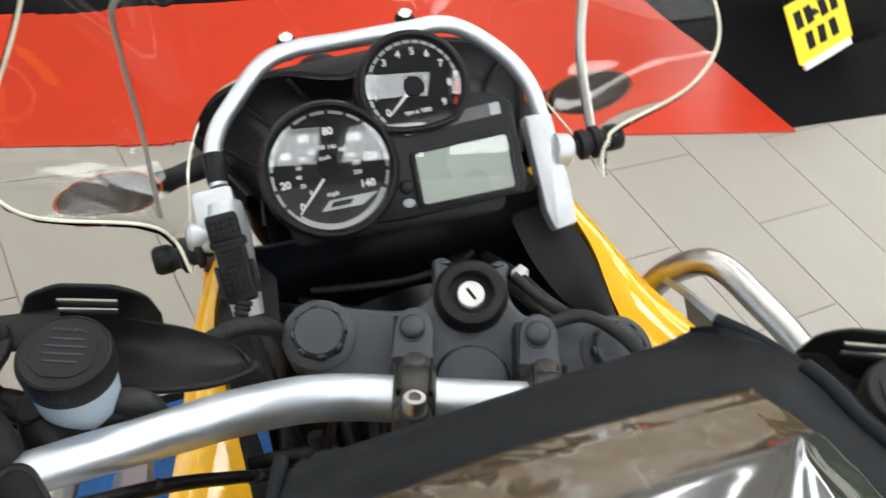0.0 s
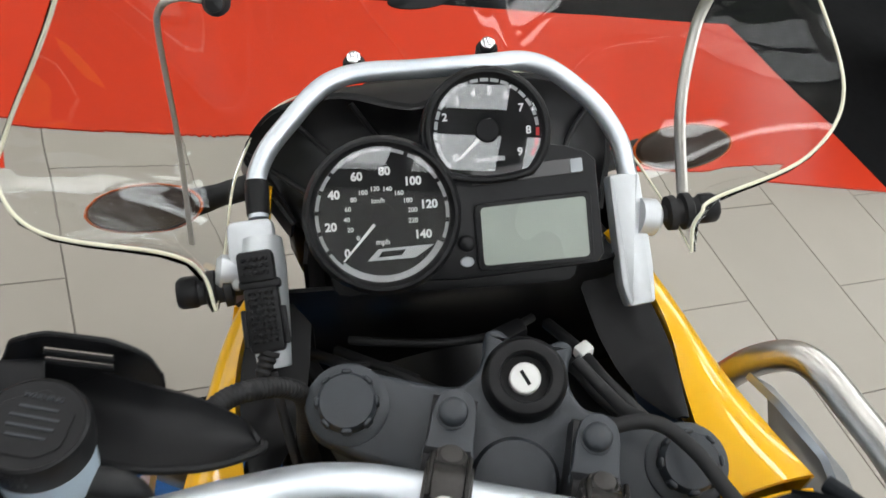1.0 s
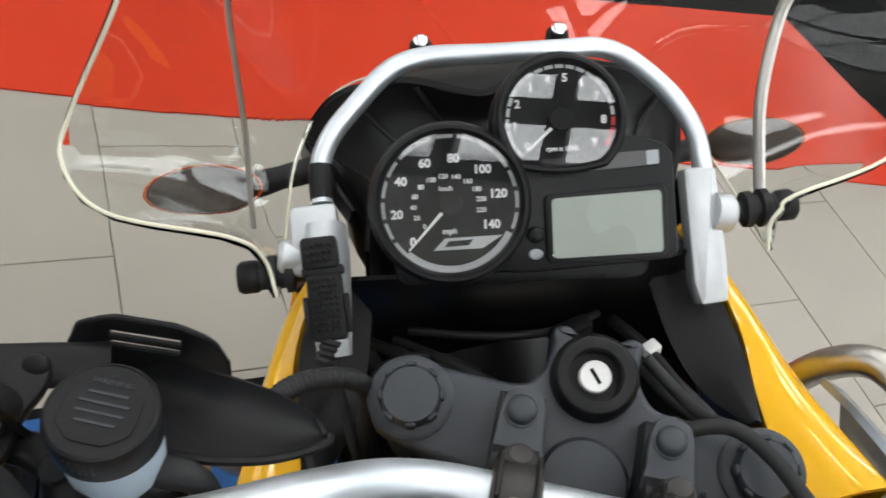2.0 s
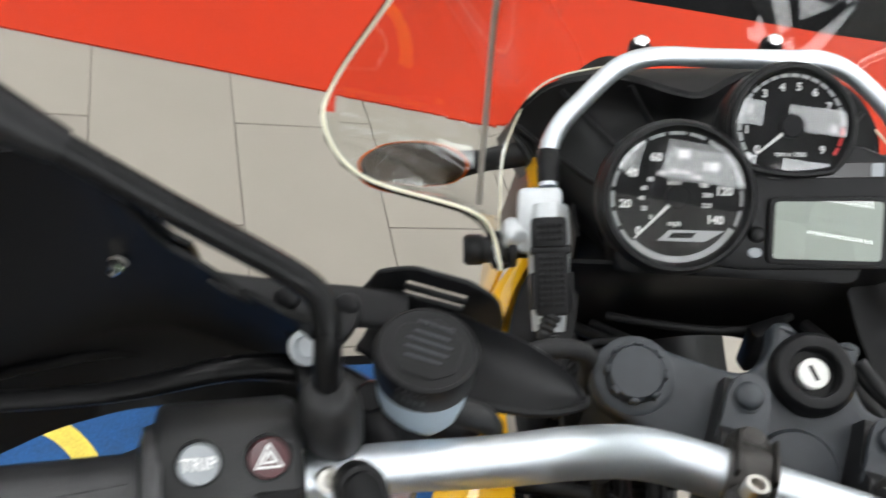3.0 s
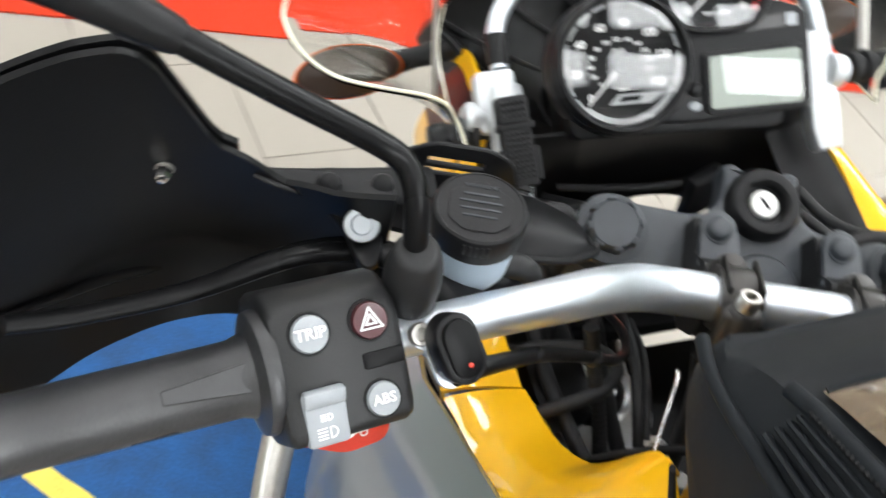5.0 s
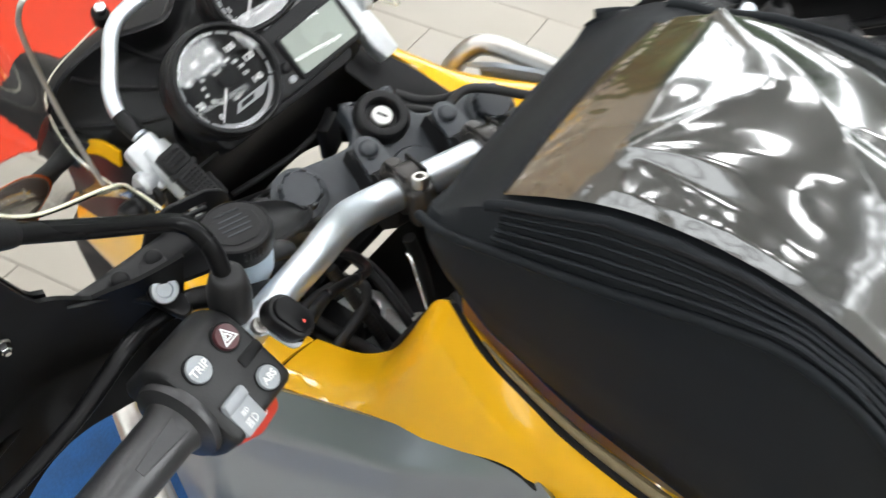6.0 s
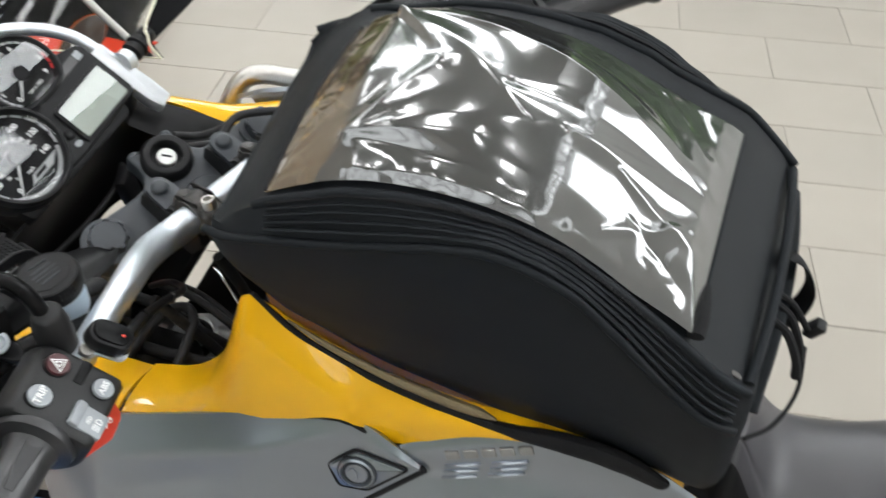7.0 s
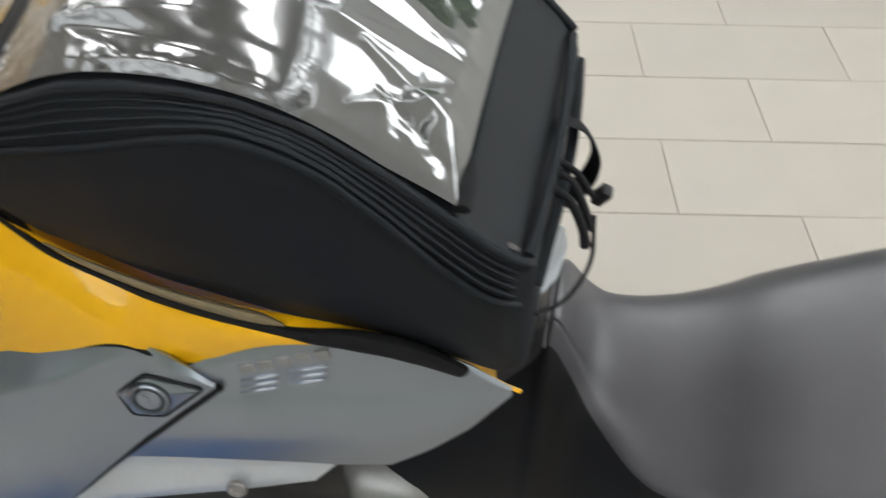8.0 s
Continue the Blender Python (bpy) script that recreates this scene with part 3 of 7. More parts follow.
def lever(mirror):
    w = YOKE @ (MIR if mirror else Matrix())
    lv = part("lever", tube(path(w, [(-0.222, -0.118, 0.136), (-0.25, -0.112, 0.138), (-0.285, -0.122, 0.150), (-0.33, -0.150, 0.160), (-0.372, -0.172, 0.178), (-0.396, -0.182, 0.190)]), [0.010, 0.0082, 0.0066, 0.0054, 0.0050, 0.0048], 14, 6, flat=0.62), GLOSSBLACK, bike, "black hand lever")
    part("lever_ball", lathe([(0.0005, -0.007), (0.0048, -0.005), (0.0068, 0), (0.0048, 0.005), (0.0005, 0.007)], w @ Matrix.Translation((-0.400, -0.184, 0.192)), 18), GLOSSBLACK, lv)
    part("lever_perch", tube(path(w, [(-0.205, -0.138, 0.142), (-0.215, -0.128, 0.140), (-0.225, -0.116, 0.136)]), [0.017, 0.016, 0.012], 16, 4), BLACK, bike)
    part("lever_pivot", lathe([(0.0075, 0), (0.0075, 0.008), (0.006, 0.010), (0.0002, 0.010)], w @ Matrix.Translation((-0.224, -0.117, 0.145)), 18), BLACK, lv)


def mirror_assembly(flip):
    w = YOKE @ (MIR if flip else Matrix())
    boot = part("mirror_boot", lathe([(0.0105, 0), (0.0128, 0.006), (0.0132, 0.028), (0.0128, 0.040), (0.0104, 0.0525), (0.0086, 0.0550), (0.0070, 0.0555)], axes(w @ Vector((-0.2312, -0.142, 0.162)), w.to_3x3() @ Vector((1, 0, 0)), z=w.to_3x3() @ Vector((-0.02, 0.22, 0.95))), 28), RUBBER, bike, "black rubber boot of the mirror stalk")
    arm = part("mirror_arm", tube(path(w, [(-0.2322, -0.132, 0.205), (-0.2335, -0.1195, 0.2235), (-0.2365, -0.1085, 0.2325), (-0.2430, -0.0995, 0.2365), (-0.256, -0.0960, 0.2450), (-0.290, -0.0948, 0.2725), (-0.326, -0.093, 0.302), (-0.334, -0.093, 0.308)]), 0.0055, 20, 6), GLOSSBLACK, bike, "black steel mirror stalk")
    part("stalk_sleeve", tube(path(w, [(-0.3235, -0.093, 0.300), (-0.330, -0.093, 0.305), (-0.354, -0.0925, 0.3245), (-0.380, -0.094, 0.344)]), [0.0064, 0.0074, 0.0100, 0.0116], 24, 4), BLACK, arm)
    # head: an oval shell with a glass towards the rider
    hm = axes(w @ Vector((-0.436, -0.124, 0.350)), w.to_3x3() @ Vector((-0.92, -0.30, 0.20)), z=w.to_3x3() @ Vector((0.30, -0.72, 0.60)))
    shell = part("mirror_shell", lathe([(0.0005, -0.034), (0.025, -0.032), (0.045, -0.022), (0.055, -0.006), (0.0575, 0.004), (0.0565, 0.008), (0.0525, 0.008), (0.0515, 0.005), (0.0005, 0.005)], hm, 48, squash=(1.25, 0.82)), GLOSSBLACK, arm)
    part("mirror_neck", tube(path(w, [(-0.375, -0.0935, 0.340), (-0.393, -0.097, 0.345), (-0.415, -0.104, 0.345)]), [0.0105, 0.0115, 0.018], 16, 4), GLOSSBLACK, arm)
    part("mirror_face", lathe([(0.0512, 0.0042), (0.0512, 0.0056), (0.03, 0.0060), (0.0003, 0.0062)], hm, 48, squash=(1.25, 0.82)), MIRROR, arm, "oval mirror glass")


def reservoir(flip):
    w = YOKE @ (MIR if flip else Matrix())
    m = axes(w @ Vector((-0.2044, -0.0938, 0.1792)), w.to_3x3() @ Vector((1, 0, 0)), z=w.to_3x3() @ Vector((-0.05, 0.38, 0.90)))
    cup = part("fluid_reservoir", lathe([(0.006, -0.046), (0.0172, -0.0445), (0.0198, -0.038), (0.0206, -0.026), (0.0208, -0.013), (0.0002, -0.013)], m, 40), MILKY, bike, "translucent fluid reservoir with a black screw cap")
    cap = part("reservoir_cap", lathe([(0.0205, -0.0165), (0.0224, -0.0155), (0.0230, -0.004), (0.0220, -0.0008), (0.0208, 0.0), (0.0204, -0.0005), (0.0002, -0.0005)], m, 48), BLACK, cup)
    for k in range(5):
        a = radians(-90 + (k - 2) * 7)
        part("cap_rib", block((0.0012, 0.0012, 0.007), m @ Matrix.Translation((0.0228 * math.cos(a), 0.0228 * math.sin(a), -0.006)), 0.0003, 1), BLACK, cap)
    part("cap_plate", slab(rounded([(-0.0150, 0.0075), (-0.0150, -0.0085), (-0.007, -0.0150), (0.007, -0.0150), (0.0150, -0.0085), (0.0150, 0.0075), (0.0, 0.0165)], 0.002, 2), 0.0006, m @ Matrix.Translation((0, 0, 0.0002)), 0.0002, 1), BLACK, cap)
    for k, wd in enumerate((0.016, 0.020, 0.019, 0.016)):
        part("unreadable_line", block((wd, 0.0011, 0.0004), m @ Matrix.Translation((0, 0.0070 - 0.0044 * k, 0.0004))), GREYCAST, cap, smooth=False)
    part("lettering", letters("WARNING", 0.0034, m @ Matrix.Translation((0, 0.0120, 0.0005)), 0.0002), GREYCAST, cap, smooth=False)
    foot = m @ Vector((0, 0, -0.040))
    part("hose_elbow", tube([m @ Vector(q) for q in ((0.012, -0.002, -0.039), (0.025, 0.001, -0.041), (0.033, 0.003, -0.048), (0.036, 0.005, -0.062), (0.037, 0.010, -0.09))], [0.0068, 0.0070, 0.0062, 0.0052, 0.005], 14, 5), RUBBER, cup)
    part("reservoir_foot", tube([foot, m @ Vector((0.012, -0.004, -0.047)), w @ Vector((-0.180, -0.112, 0.128))], [0.012, 0.010, 0.009], 14, 4), BLACK, cup)


def reservoir_bracket(flip):
    """The slotted wind-guard plate before the reservoir, running out to a pointed tail."""
    w = YOKE @ (MIR if flip else Matrix())
    top = [Vector(q) for q in ((-0.250, -0.060, 0.104), (-0.215, -0.056, 0.108), (-0.181, -0.060, 0.114), (-0.161, -0.061, 0.105), (-0.141, -0.065, 0.092), (-0.129, -0.074, 0.087))]
    low = [Vector(q) for q in ((-0.246, -0.092, 0.112), (-0.215, -0.098, 0.124), (-0.182, -0.101, 0.130), (-0.160, -0.097, 0.120), (-0.144, -0.090, 0.106), (-0.130, -0.079, 0.090))]
    a, b = spline(top, 6), spline(low, 6)

    def scoop(u, v):
        i = round(u * (len(a) - 1))
        return w @ (a[i].lerp(b[i], v) + Vector((0, 0.004, -0.020)) * math.sin(math.pi * v) * (1 - 0.75 * u))
    sh = part("reservoir_guard", sheet(scoop, len(a) - 1, 10, 0.0025), BLACK, bike, "black plastic wind deflector with two slots")
    part("guard_lip", tube([w @ q for q in low[1:] + [top[-1]]], 0.0024, 8, 6), BLACK, sh)
    m = axes(w @ Vector((-0.2185, -0.062, 0.106)), w.to_3x3() @ Vector((1, 0.10, -0.20)), y=w.to_3x3() @ Vector((-0.02, 0.35, 0.93))) @ Matrix.Diagonal((1.14, 1.1, 1, 1))
    # the plate, in strips round its two slots
    def strip(pts, n):
        part(n, slab(rounded(pts, 0.0025, 3), 0.003, m, 0.0008, 1), BLACK, sh)
    strip([(-0.033, -0.012), (0.036, -0.012), (0.0335, 0.0105), (-0.0302, 0.0105)], "plate_base")
    strip([(-0.0302, 0.008), (-0.0135, 0.008), (-0.0135, 0.026), (-0.020, 0.0270), (-0.0270, 0.0215)], "plate_side")
    strip([(0.0135, 0.008), (0.0338, 0.008), (0.0280, 0.0215), (0.022, 0.0270), (0.0135, 0.027)], "plate_side")
    strip([(-0.016, 0.0140), (0.016, 0.0135), (0.016, 0.0172), (-0.016, 0.0177)], "plate_bar")
    strip([(-0.020, 0.0213), (0.020, 0.0208), (0.0225, 0.0266), (0.012, 0.0310), (-0.012, 0.0312), (-0.0205, 0.0268)], "plate_top")


def stadium(a, b, n=12):
    """Outline with straight sides and half-round ends: half width a, half length b."""
    return [(a * math.cos(t), (b - a) + a * math.sin(t)) for t in np.linspace(0, math.pi, n)] + [(a * math.cos(t), a - b + a * math.sin(t)) for t in np.linspace(math.pi, 2 * math.pi, n)]


def accessory_switch():
    w = YOKE @ SWITCH_M
    p = w @ Matrix.Translation((0.0500, -0.0142, 0.0240)) @ Matrix.Rotation(radians(12), 4, "Z")
    bm = slab(rounded([(-0.0112, -0.0180), (0.0095, -0.0180), (0.0095, 0.010), (-0.0112, 0.010)], 0.009, 6), 0.0018, p @ Matrix.Translation((0, 0, -0.0005)), 0.0004, 1)
    slab(rounded([(0.0328, -0.0010), (0.0335, -0.0105), (0.0410, -0.0150), (0.0460, -0.005), (0.0415, 0.0)], 0.0042, 5), 0.0018, w @ Matrix.Translation((0, 0, 0.0222)), 0.0004, 1, bm)
    br = part("switch_bracket", bm, ALU, bike, "bent aluminium bracket with a small rocker switch")
    bolt(w @ Matrix.Translation((0.0377, -0.0056, 0.0215)), 0.0052, 0.004, br, "bracket_bolt")
    body = part("rocker_body", slab(stadium(0.0102, 0.0162), 0.014, p @ Matrix.Translation((0, 0, 0.0135)), 0.0018, 2), BLACK, br)
    part("rocker_cap", slab(stadium(0.0078, 0.0136), 0.003, p @ Matrix.Translation((0, 0, 0.0155)) @ Matrix.Rotation(radians(5), 4, "X"), 0.0012, 2), GLOSSBLACK, br)
    part("pilot_lamp", lathe([(0.0011, 0), (0.0011, 0.0006), (0.0002, 0.0009)], p @ Matrix.Translation((0, -0.0075, 0.0150)), 10), REDBUTTON, br)
    part("switch_cable", tube(path(YOKE, [(-0.206, -0.174, 0.182), (-0.189, -0.164, 0.170), (-0.160, -0.148, 0.126), (-0.129, -0.138, 0.088), (-0.106, -0.132, 0.058), (-0.092, -0.120, 0.030), (-0.088, -0.100, 0.0), (-0.09, -0.08, -0.04)]), [0.0045, 0.0045, 0.004, 0.0036, 0.003, 0.003, 0.003, 0.003], 10, 8), GLOSSBLACK, br)
    for q in ((-0.165, -0.150, 0.133), (-0.122, -0.137, 0.080)):
        part("cable_tie", lathe([(0.0052, -0.0015), (0.0056, 0), (0.0052, 0.0015)], axes(YOKE @ Vector(q), (0.4, 0.85, 0.1), z=YOKE.to_3x3() @ Vector((0.7, 0.1, -0.6))), 12), BLACK, br)


GUARD_LINE = spline([(-0.225, -0.108, 0.15), (-0.258, -0.100, 0.156), (-0.30, -0.088, 0.16), (-0.351, -0.092, 0.169), (-0.395, -0.125, 0.193), (-0.425, -0.175, 0.216), (-0.44, -0.22, 0.225)], 12)
GUARD_UP = Vector((0.03, 0.1, 0.99))
GUARD_ARC = [0.0]
for a, b in zip(GUARD_LINE, GUARD_LINE[1:]):
    GUARD_ARC.append(GUARD_ARC[-1] + (b - a).length)


def guard_at(s, v, back=0.0):
    x = [float(np.interp(s, GUARD_ARC, [q[k] for q in GUARD_LINE])) for k in range(3)]
    q = Vector(x) + GUARD_UP * v
    return q + Vector((0.1, -1, 0.1)) * back


def handguard(flip):
    w = YOKE @ (MIR if flip else Matrix())
    ts, tv = (0.02, 0.05, 0.076, 0.093, 0.107, 0.117, 0.127, 0.137, 0.155, 0.176, 0.204, 0.222, 0.233, 0.249, 0.267, 0.290, 0.300), (0.040, 0.012, -0.002, 0.014, 0.022, 0.055, 0.090, 0.097, 0.096, 0.092, 0.087, 0.080, 0.072, 0.033, -0.007, -0.032, -0.055)
    bs, bv = (0.02, 0.05, 0.09, 0.13, 0.17, 0.21, 0.25, 0.28, 0.303), (-0.05, -0.105, -0.125, -0.134, -0.135, -0.130, -0.118, -0.100, -0.070)

    def shell(u, v):
        s = 0.02 + u * 0.28
        lo, hi = float(np.interp(s, bs, bv)), float(np.interp(s, ts, tv))
        lo *= 0.5 if flip else 1.0
        z = lo + (hi - lo) * v
        curl = 0.035 * max(0.0, (0.2 - v) / 0.2) ** 2
        return w @ guard_at(s, z, curl)

    def spoiler(u, v):
        s = 0.098 + u * 0.172
        hi = float(np.interp(s, ts, tv))
        lo = -0.022
        rake = 0.0016
        return w @ guard_at(s, lo + (max(hi, lo + 0.004) - lo) * v, -0.004 - rake)

    gd = part("handguard", sheet(shell, 56, 24, 0.003), GUARDBLACK, bike, "black plastic handguard with a bolted-on extension")
    part("guard_extension", sheet(spoiler, 48, 10, 0.003), GUARDBLACK, gd)
    # inner rib
    part("guard_rib", tube([w @ guard_at(s, v, 0.008) for s, v in ((0.04, -0.09), (0.075, -0.108), (0.12, -0.118), (0.165, -0.108), (0.21, -0.09), (0.245, -0.06))], [0.002, 0.0035, 0.004, 0.004, 0.003, 0.002], 10, 5), GLOSSBLACK, gd)
    for s, v in ((0.132, 0.0), (0.254, 0.001)):
        m = axes(w @ guard_at(s, v, 0.004), w.to_3x3() @ Vector((1, 0.1, 0.1)), z=w.to_3x3() @ Vector((0.2, -0.95, 0.25)))
        part("guard_washer", lathe([(0.0046, 0), (0.0046, 0.0010), (0.003, 0.0012)], m, 18), STEEL, gd)
        part("guard_nut", lathe([(0.0040, 0.001), (0.0040, 0.0050), (0.0031, 0.0062), (0.0022, 0.0062), (0.0020, 0.0080), (0.0002, 0.0082)], m, 6), CHROME, gd, "bright hexagon nut")
    # bracket with its star bolt and the two top rivets
    br = part("guard_bracket", slab(smooth_outline([(-0.020, 0.022), (0.014, 0.022), (0.017, 0.010), (0.010, -0.004), (0.005, -0.024), (-0.004, -0.026), (-0.010, -0.006), (-0.018, 0.008)], 4), 0.007, axes(w @ Vector((-0.2580, -0.0985, 0.1480)), w.to_3x3() @ Vector((1, 0.25, -0.1)), z=w.to_3x3() @ Vector((0.08, 0.28, 0.95))), 0.002, 2), BLACK, gd)
    boss = axes(w @ Vector((-0.2578, -0.1050, 0.1590)), w.to_3x3() @ Vector((1, 0, 0)), z=w.to_3x3() @ Vector((0.05, -0.42, 0.9)))
    part("bracket_boss", lathe([(0.0098, -0.016), (0.0098, -0.001), (0.0090, 0.0), (0.0002, 0.0)], boss, 24), BLACK, gd)
    bolt(boss, 0.0088, 0.004, gd, "bracket_bolt", ALU)
    for q in ((-0.2769, -0.0850, 0.1505), (-0.2515, -0.0775, 0.1400)):
        bolt(axes(w @ Vector(q), w.to_3x3() @ Vector((1, 0, 0)), z=w.to_3x3() @ Vector((0, -0.3, 0.95))), 0.0058, 0.0035, gd, "guard_rivet", BLACK, dome=0.001)
    part("guard_strap", tube(path(w, [(-0.312, -0.089, 0.163), (-0.298, -0.088, 0.156), (-0.277, -0.084, 0.1460), (-0.2515, -0.0765, 0.1355), (-0.226, -0.068, 0.127)]), [0.003, 0.006, 0.0095, 0.0105, 0.010], 14, 4, flat=0.30, up=(0, -0.3, 0.95)), BLACK, gd)


handlebar()
yoke()
for flip in (False, True):
    grip(flip)
    lever(flip)
    mirror_assembly(flip)
    reservoir(flip)
    reservoir_bracket(flip)
    handguard(flip)
left_switch()
accessory_switch()
part("switch_block", outline_sweep([(-0.028, -0.020, 0.022, -0.018, 0.020, 0.010), (-0.024, -0.025, 0.0265, -0.022, 0.0265, 0.010), (0.024, -0.025, 0.0265, -0.022, 0.0265, 0.010), (0.028, -0.020, 0.022, -0.018, 0.020, 0.010)], YOKE @ MIR @ SWITCH_M), BLACK, bike)

# ---- instruments ----
DASH = Matrix(((0.9415, -0.3368, -0.0102, -0.1076), (0.2254, 0.6520, -0.7239, 0.5818), (0.2505, 0.6793, 0.6898, 1.0675), (0, 0, 0, 1)))


def dash_at(x, y, z=0.0):
    return DASH @ Matrix.Translation((x, y, z))


def arc_line(cx, cy, r, a0, a1, n):
    return [(cx + r * math.cos(a), cy + r * math.sin(a)) for a in np.linspace(radians(a0), radians(a1), n)]


RPM = (0.0700, 0.0490)   # centre of the rev dial


def cut_circle(r, drop):
    """A circle with its foot cut off by a slightly bowed chord."""
    a = math.asin(drop / r)
    arc = [(r * math.cos(q), r * math.sin(q)) for q in np.linspace(-a, math.pi + a, 44)]
    w = r * math.cos(a)
    return arc + [(-w + 2 * w * k / 9, -drop - 0.0035 * (1 - (2 * k / 9 - 1) ** 2)) for k in range(1, 9)]


def instruments():
    outline = [(0.0405, 0.0305)] + arc_line(RPM[0], RPM[1], 0.0425, 198, -14, 22) + [(0.118, 0.038), (0.133, 0.033), (0.1395, 0.027), (0.1415, -0.034), (0.137, -0.040), (0.048, -0.045), (0.030, -0.044)] + arc_line(0, 0, 0.0512, 300, 38, 26)
    back = part("instrument_body", slab(outline, 0.030, dash_at(0, 0, 0.000), 0.003, 2), BLACK, bike, "black instrument panel with two round dials")
    r, h = 0.0498, 0.010
    part("dial_bezel", lathe([(r, -0.012), (r, h * 0.6), (r - 0.0022, h), (r - 0.0042, h), (r - 0.0068, h * 0.5), (r - 0.0072, 0.0012), (r - 0.0072, -0.004)], dash_at(0, 0), 72), BLACK, back)
    part("dial_face", lathe([(r - 0.0068, -0.002), (r - 0.0068, 0.0008), (0.0003, 0.0008)], dash_at(0, 0), 72), DIAL, back)
    gl = part("dial_glass", lathe([(r - 0.0066, 0.0060), (r * 0.6, 0.00605), (0.0003, 0.0061)], dash_at(0, 0), 72), GAUGEGLASS, back)
    gl.visible_shadow = False
    m = dash_at(*RPM)
    bm = bmesh.new()
    bridge(bm, [[m @ Vector((x, y, z)) for x, y in cut_circle(q, d)] for q, d, z in ((0.0405, 0.0300, -0.012), (0.0405, 0.0300, 0.0045), (0.0388, 0.0285, 0.0065), (0.0370, 0.0268, 0.0065), (0.0348, 0.0250, 0.0035), (0.0345, 0.0247, -0.002))], caps=False)
    part("dial_bezel", bm, BLACK, back)
    part("dial_face", slab(cut_circle(0.0347, 0.0249), 0.003, m @ Matrix.Translation((0, 0, 0.0008))), DIAL, back, smooth=False)
    gl = part("dial_glass", slab(cut_circle(0.0348, 0.0250), 0.0004, m @ Matrix.Translation((0, 0, 0.0040))), GAUGEGLASS, back, smooth=False)
    gl.visible_shadow = False
    # speed dial
    def ink(text, x, y, s, z=0.0011, bold=0.0002, material=WHITEINK):
        part("numeral", letters(text, s, dash_at(x, y, z), 0.0001, bold), material, back, smooth=False)
    for k, n in enumerate(("0", "20", "40", "60", "80", "100", "120", "140")):
        x, y = ((-0.0237, -0.0232), (-0.0330, -0.0060), (-0.0298, 0.0142), (-0.0148, 0.0250), (0.0030, 0.0275), (0.0205, 0.0202), (0.0299, 0.0049), (0.0250, -0.0139))[k]
        ink(n, x, y, 0.0074, bold=0.0003)
    for k in range(12):
        a = radians(226 - k * 238 / 11.0)
        ink(str(20 * k), 0.0212 * math.cos(a) - 0.0015, 0.0178 * math.sin(a) - 0.001, 0.0041, bold=0.0001)
    ink("km/h", -0.0022, 0.0091, 0.0042, bold=0.0001)
    ink("mph", -0.0008, -0.0172, 0.0050, bold=0.0001)
    band = bmesh.new()
    for a0, a1 in ((228, 332),):
        rings = [[dash_at(0, 0, 0.0011) @ Vector((r * math.cos(a), r * math.sin(a), 0)) for r in (0.0385, 0.0432)] for a in np.linspace(radians(a0), radians(a1), 30)]
        bridge(band, rings, closed=False)
    part("scale_band", band, GREYINK, back, smooth=False)
    for k in range(15):
        a = radians(228 - k * 256 / 14.0)
        a1 = radians(228 - (k + 0.78) * 256 / 14.0)
        bm = bmesh.new()
        rings = [[dash_at(0, 0, 0.0011) @ Vector((r * math.cos(q), r * math.sin(q), 0)) for r in (0.0404, 0.0430)] for q in np.linspace(a, a1, 5)]
        bridge(bm, rings, closed=False)
        part("scale_mark", bm, GREYINK, back, smooth=False)
    logo = part("plain_badge", slab([(-0.0113, -0.0288), (-0.0040, -0.0215), (0.0318, -0.0205), (0.0190, -0.0283)], 0.0003, dash_at(0, 0, 0.0014)), GREYINK, back, "plain grey badge shape", smooth=False)
    part("badge_bar", slab([(-0.0045, -0.0268), (-0.0015, -0.0232), (0.0135, -0.0226), (0.0105, -0.0262)], 0.0003, dash_at(0, 0, 0.0018)), DIAL, logo, smooth=False)
    # rev dial
    for k in range(10):
        x, y = ((0.0490, 0.0330), (0.0418, 0.0455), (0.0436, 0.0590), (0.0520, 0.0690), (0.0628, 0.0735), (0.0734, 0.0743), (0.0838, 0.0711), (0.0928, 0.0625), (0.0968, 0.0480), (0.0905, 0.0345))[k]
        ink(str(k), x, y, 0.0070)
    ink("rpm x 1000", 0.0705, 0.0310, 0.0042, bold=0.0001)
    for k in range(22):
        a, a1 = radians(222 - k * 256 / 22.0), radians(222 - (k + 0.8) * 256 / 22.0)
        bm = bmesh.new()
        bridge(bm, [[dash_at(*RPM, 0.0011) @ Vector((r * math.cos(q), r * math.sin(q), 0)) for r in (0.0316, 0.0338)] for q in np.linspace(a, a1, 4)], closed=False)
        part("scale_mark", bm, REDINK if k >= 19 else GREYINK, back, smooth=False)
    for cx, cy, ang, ln in ((0.0, 0.0, 227, 0.0385), (*RPM, 222, 0.028)):
        part("needle_hub", lathe([(0.0078, 0.001), (0.0078, 0.0042), (0.0068, 0.005), (0.0003, 0.005)], dash_at(cx, cy), 28), DIAL, back)
        m = dash_at(cx, cy, 0.0030) @ Matrix.Rotation(radians(ang), 4, "Z")
        part("needle", slab([(0.006, -0.0011), (ln, -0.0005), (ln, 0.0005), (0.006, 0.0011)], 0.0006, m), WHITEINK, back, "slim white needle", smooth=False)
    # display, warning strip, buttons
    part("display_frame", slab(rounded([(0.0590, -0.0402), (0.1338, -0.0382), (0.1340, 0.0068), (0.0585, 0.0030)], 0.005, 4), 0.004, dash_at(0, 0, 0.0036), 0.001, 2), BLACK, back)
